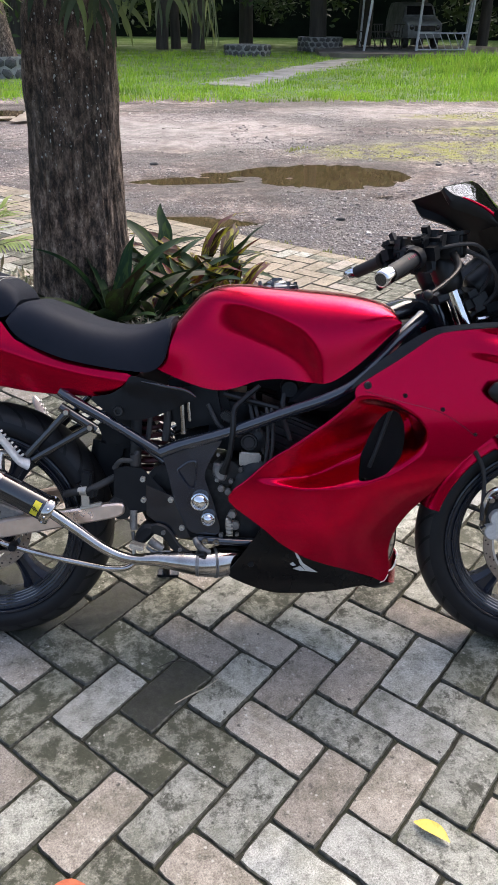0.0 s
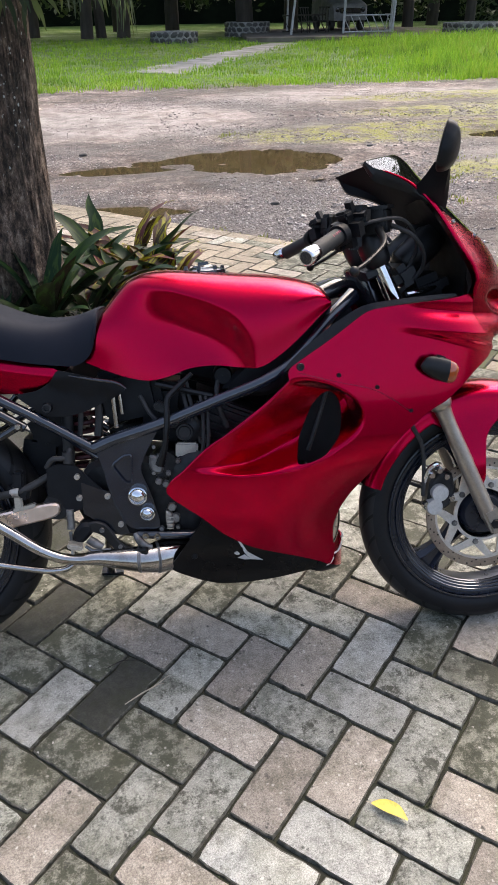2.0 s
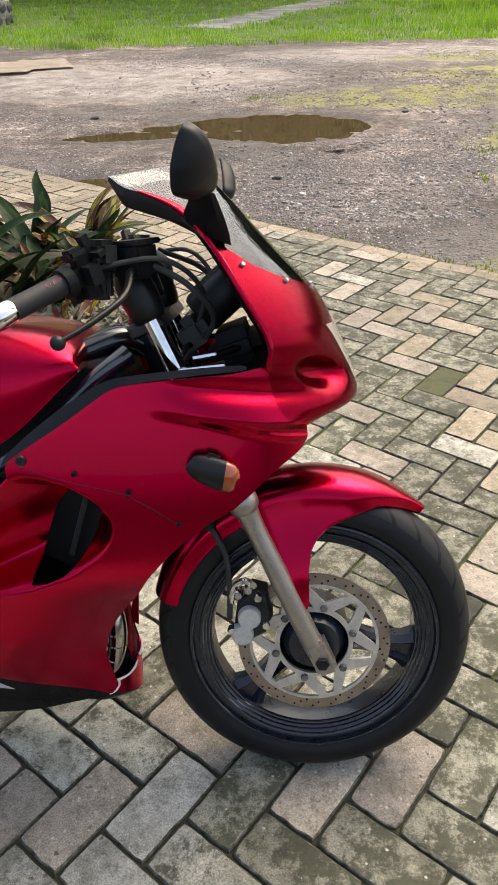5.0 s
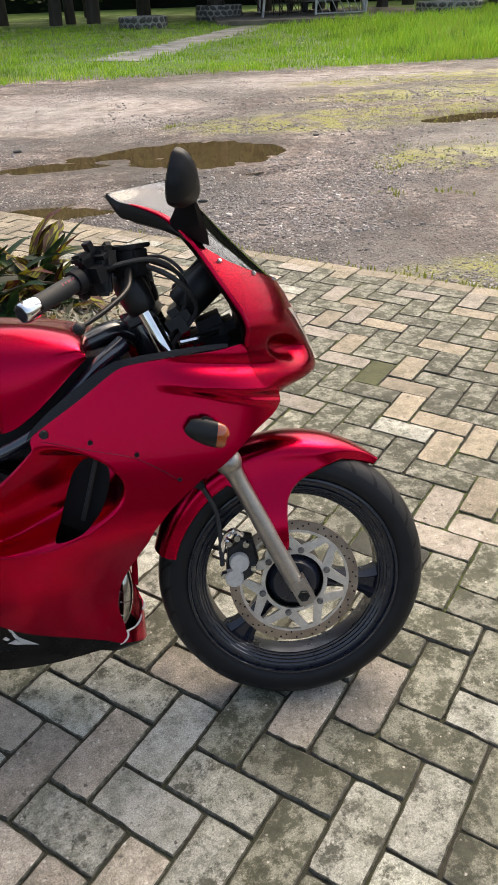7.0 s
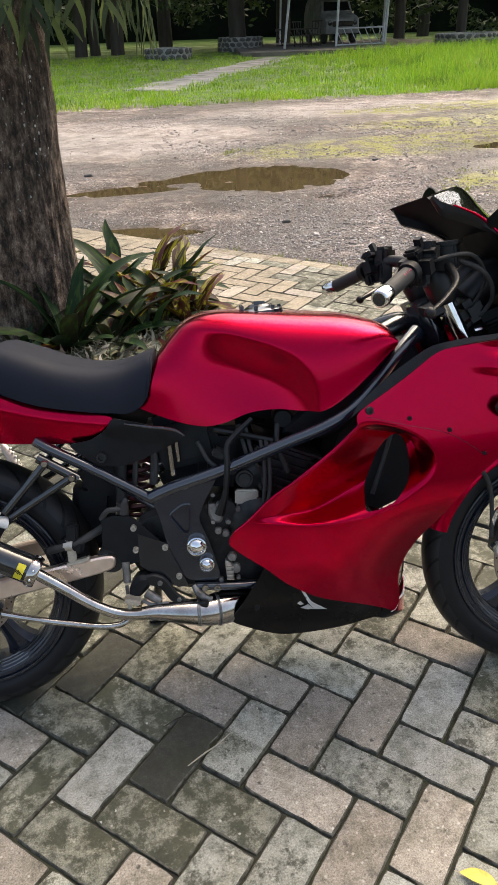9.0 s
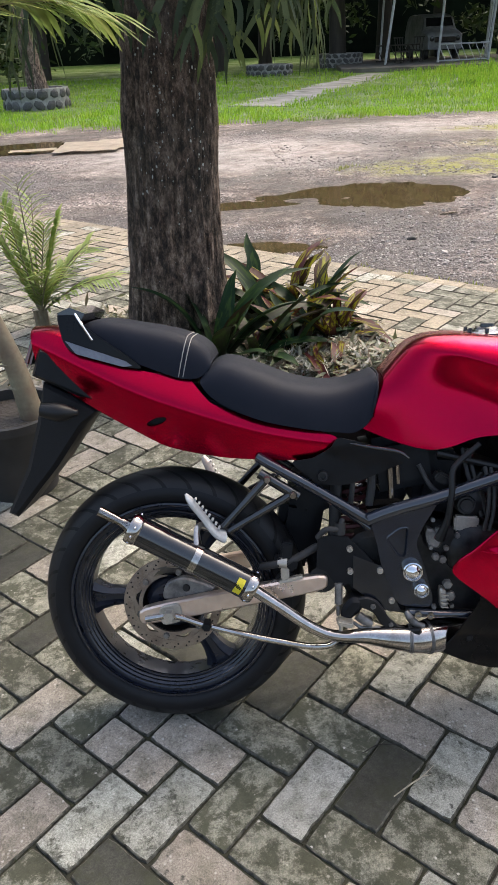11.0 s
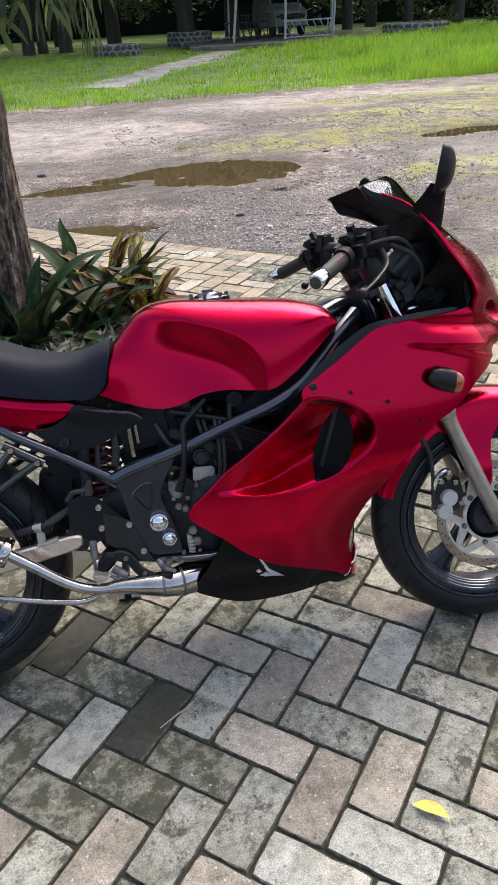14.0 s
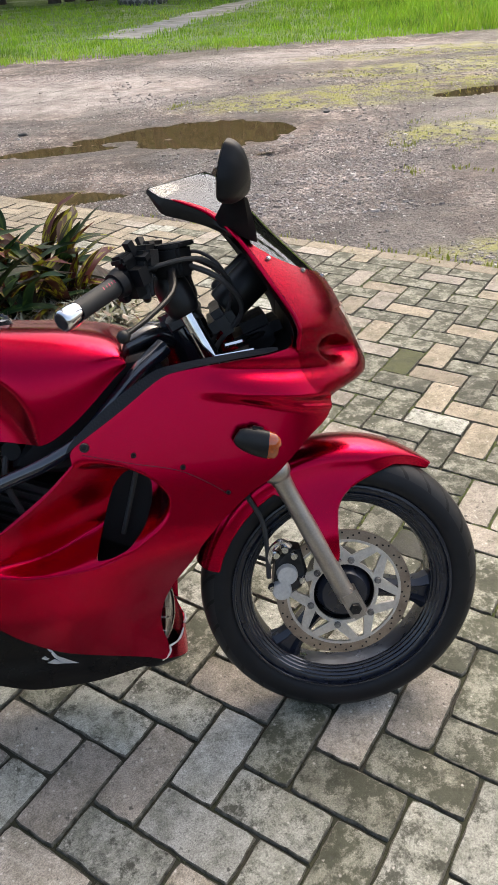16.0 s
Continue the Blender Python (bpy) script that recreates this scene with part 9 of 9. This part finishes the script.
def kind_of(o, a, b):
    # blocks behind the camera, out of view, darkened to dim paintwork reflections
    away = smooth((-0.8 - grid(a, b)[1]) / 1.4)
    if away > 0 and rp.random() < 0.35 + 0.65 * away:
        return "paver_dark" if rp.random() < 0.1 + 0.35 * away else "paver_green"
    if (o, a, b) in FIXED:
        return FIXED[(o, a, b)]
    u, v = rp.random(), noise.noise((a * 0.13, b * 0.13, 4)) + 0.5 * noise.noise((a * 0.45, b * 0.45, 9))
    # darker blocks under the motorcycle: part of its shadow is in their colour
    if -0.35 <= grid(a, b)[0] < 0.1 and 0.08 < grid(a, b)[1] < 1.2:
        return "paver_green" if u < 0.6 else "paver_dark" if u > 0.94 else "paver_brown" if u < 0.75 else "paver_grey"
    # mossier blocks at the left, darkened further for the shadow by the rear wheel
    if grid(a, b)[0] < -0.35 and b < 20:
        return "paver_green" if u < 0.55 + 0.3 * v else "paver_dark" if u > 0.9 else "paver_brown" if u < 0.75 else "paver_grey"
    if 0.8 < grid(a, b)[0] <= 1.35 and grid(a, b)[1] > -0.5:
        return "paver_green" if u < 0.62 + 0.3 * v else "paver_dark" if u > 0.96 else "paver_brown" if u < 0.85 else "paver_grey"
    if grid(a, b)[0] > 1.35 and grid(a, b)[1] > 0.1:
        return "paver_green" if u < 0.66 + 0.35 * v else "paver_beige" if u < 0.88 else "paver_brown"
    if b > 13:
        return "paver_beige" if u < 0.72 - 0.25 * v else ("paver_green" if u > 0.92 else "paver_grey" if u > 0.8 else "paver_brown")
    if v > 0.28:
        return "paver_green" if u < 0.6 else "paver_grey"
    return "paver_grey" if u < 0.5 else "paver_brown" if u < 0.72 else "paver_light" if u < 0.88 else "paver_green"


single, rest = [], []
for o, a, b in cells:
    la, lb = (2, 1) if o == "D" else (1, 2)
    if b + lb > EDGE + 0.3:
        if b >= EDGE - 0.7:
            continue
        lb = 1
    c = grid(a + la / 2, b + lb / 2)
    if not (-5.5 < c[0] < 4.6 and -3.0 < c[1] < 8.5):
        continue
    if (c[0] + 0.36) ** 2 / 0.62 ** 2 + (c[1] - 2.78) ** 2 / 0.42 ** 2 < 1:
        continue
    near = -1.35 < c[0] < 1.9 and -0.55 < c[1] < 1.75
    (single if near else rest).append((o, a, b, la, lb, c))
single.sort(key=lambda s: (s[5][0] - 0.2) ** 2 * 0.6 + (s[5][1] - 0.3) ** 2)
rest += [q for q in single[300:] if q[:3] not in SPLIT]
single = single[:300] + [q for q in single[300:] if q[:3] in SPLIT]


def block_pose(o, c):
    ang = -45 if o == "D" else 45
    return pose(c[0], c[1], rp.gauss(-0.0015, 0.0014), rp.gauss(0, 0.35), rp.gauss(0, 0.35), ang + rp.gauss(0, 0.35))


for o, a, b, la, lb, c in single:
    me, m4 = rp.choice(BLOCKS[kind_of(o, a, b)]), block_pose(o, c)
    if (o, a, b) in SPLIT:
        for q in (0.5, 1.5):
            ob = new("half_block", HALF)
            ob.parent = pavement
            ob.matrix_basis = Matrix.Translation((*grid(a + q, b + 0.5), -0.0015)) @ pose(0, 0, 0, 0.3, -0.3, -45)
        continue
    ob = new("paving_block", me)
    ob.parent = pavement
    ob.matrix_basis = m4
parts_of = {}
for o, a, b, la, lb, c in rest:
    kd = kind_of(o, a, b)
    me = rp.choice(BLOCKS[kd])
    m4 = block_pose(o, c)
    if (o, a, b) in SPLIT:
        continue
    if la == 1 and lb == 1:
        m4 = m4 @ Matrix.Diagonal((0.5, 1, 1, 1))
    vs, fs, ms = parts_of.setdefault(kd, ([], [], []))
    ms += [p.material_index for p in me.polygons]
    base = len(vs)
    vs += [tuple(m4 @ v.co) for v in me.vertices]
    fs += [tuple(base + i for i in p.vertices) for p in me.polygons]
for kd, (vs, fs, ms) in parts_of.items():
    me = bpy.data.meshes.new("paving_blocks")
    me.from_pydata(vs, [], fs)
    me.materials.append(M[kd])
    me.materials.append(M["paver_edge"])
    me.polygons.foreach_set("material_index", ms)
    ob = new("paving_blocks", me)
    ob.parent = pavement
    ob["kind"] = "stuff"
# edge course of blocks laid lengthwise along the border
vs, fs = [], []
for k in range(-34, 34):
    m4 = pose(*grid(2 * k + 1, EDGE + 0.1), -0.004, rp.gauss(0, 0.6), rp.gauss(0, 0.6), -45 + rp.gauss(0, 0.8))
    if not -6 < m4.translation.x < 5:
        continue
    me = rp.choice(BLOCKS["paver_beige"])
    base = len(vs)
    vs += [tuple(m4 @ v.co) for v in me.vertices]
    fs += [tuple(base + i for i in p.vertices) for p in me.polygons]
me = bpy.data.meshes.new("edge_course")
me.from_pydata(vs, [], fs)
me.materials.append(M["paver_beige"])
ob = new("edge_course", me)
ob.parent = pavement
# crumbs, moss and dirt in the joints
def joint_spot(r):
    while True:
        o, a, b, la, lb, c = r.choice(single)
        e = r.random()
        x, y = grid(a + la * e, b) if r.random() < 0.5 else grid(a, b + lb * e)
        if noise.noise((x * 2.2, y * 2.2, 8)) > -0.1:
            return x + r.gauss(0, 0.004), y + r.gauss(0, 0.004)


r = random.Random(17)
vs, fs = [], []
for _ in range(5200):
    x, y = joint_spot(r)
    s = 0.0012 + 0.003 * r.random() ** 3
    base = len(vs)
    for k in range(4):
        a = r.uniform(0, 0.6) + k * math.pi / 2
        vs.append((x + s * math.cos(a), y + s * math.sin(a), -0.010))
    vs.append((x + r.gauss(0, s * 0.3), y + r.gauss(0, s * 0.3), -0.010 + s * r.uniform(0.8, 1.8) + 0.002))
    fs += [(base + k, base + (k + 1) % 4, base + 4) for k in range(4)]
me = bpy.data.meshes.new("joint_crumbs")
me.from_pydata(vs, [], fs)
me.materials.append(M["joint_crumb"])
ob = tagged(new("joint_crumbs", me), "sand, crumbs and moss in the paving joints", "debris", kind="stuff")

# cushions of moss along the damp joints
def moss_mesh(name, pick, n, seed, label):
    r = random.Random(seed)
    vs, fs = [], []
    pool = [q for q in single + rest if pick(*q[5])]
    while len(vs) < n * 9:
        o, a, b, la, lb, c = r.choice(pool)
        e = r.random()
        x, y = grid(a + la * e, b) if r.random() < 0.5 else grid(a, b + lb * e)
        if noise.noise((x * 2.6, y * 2.6, 31)) < 0.02:
            continue
        x, y = x + r.gauss(0, 0.004), y + r.gauss(0, 0.004)
        s = r.uniform(0.004, 0.011)
        h = r.uniform(0.002, 0.007)
        base, t0 = len(vs), r.uniform(0, 1)
        for k in range(8):
            t = t0 + k * math.pi / 4
            q = s * r.uniform(0.75, 1.2)
            vs.append((x + q * math.cos(t), y + q * math.sin(t), -0.0095))
        vs.append((x, y, -0.0095 + h + 0.002))
        fs += [(base + k, base + (k + 1) % 8, base + 8) for k in range(8)]
    me = bpy.data.meshes.new(name)
    me.from_pydata(vs, [], fs)
    me.materials.append(M["joint_moss"])
    me.shade_smooth()
    return tagged(new(name, me), label, "moss", kind="stuff")


moss_mesh("moss", lambda x, y: 1.0 < x < 3.2 and 0.1 < y < 2.6, 6000, 41, "green moss in the paving joints near the front wheel")
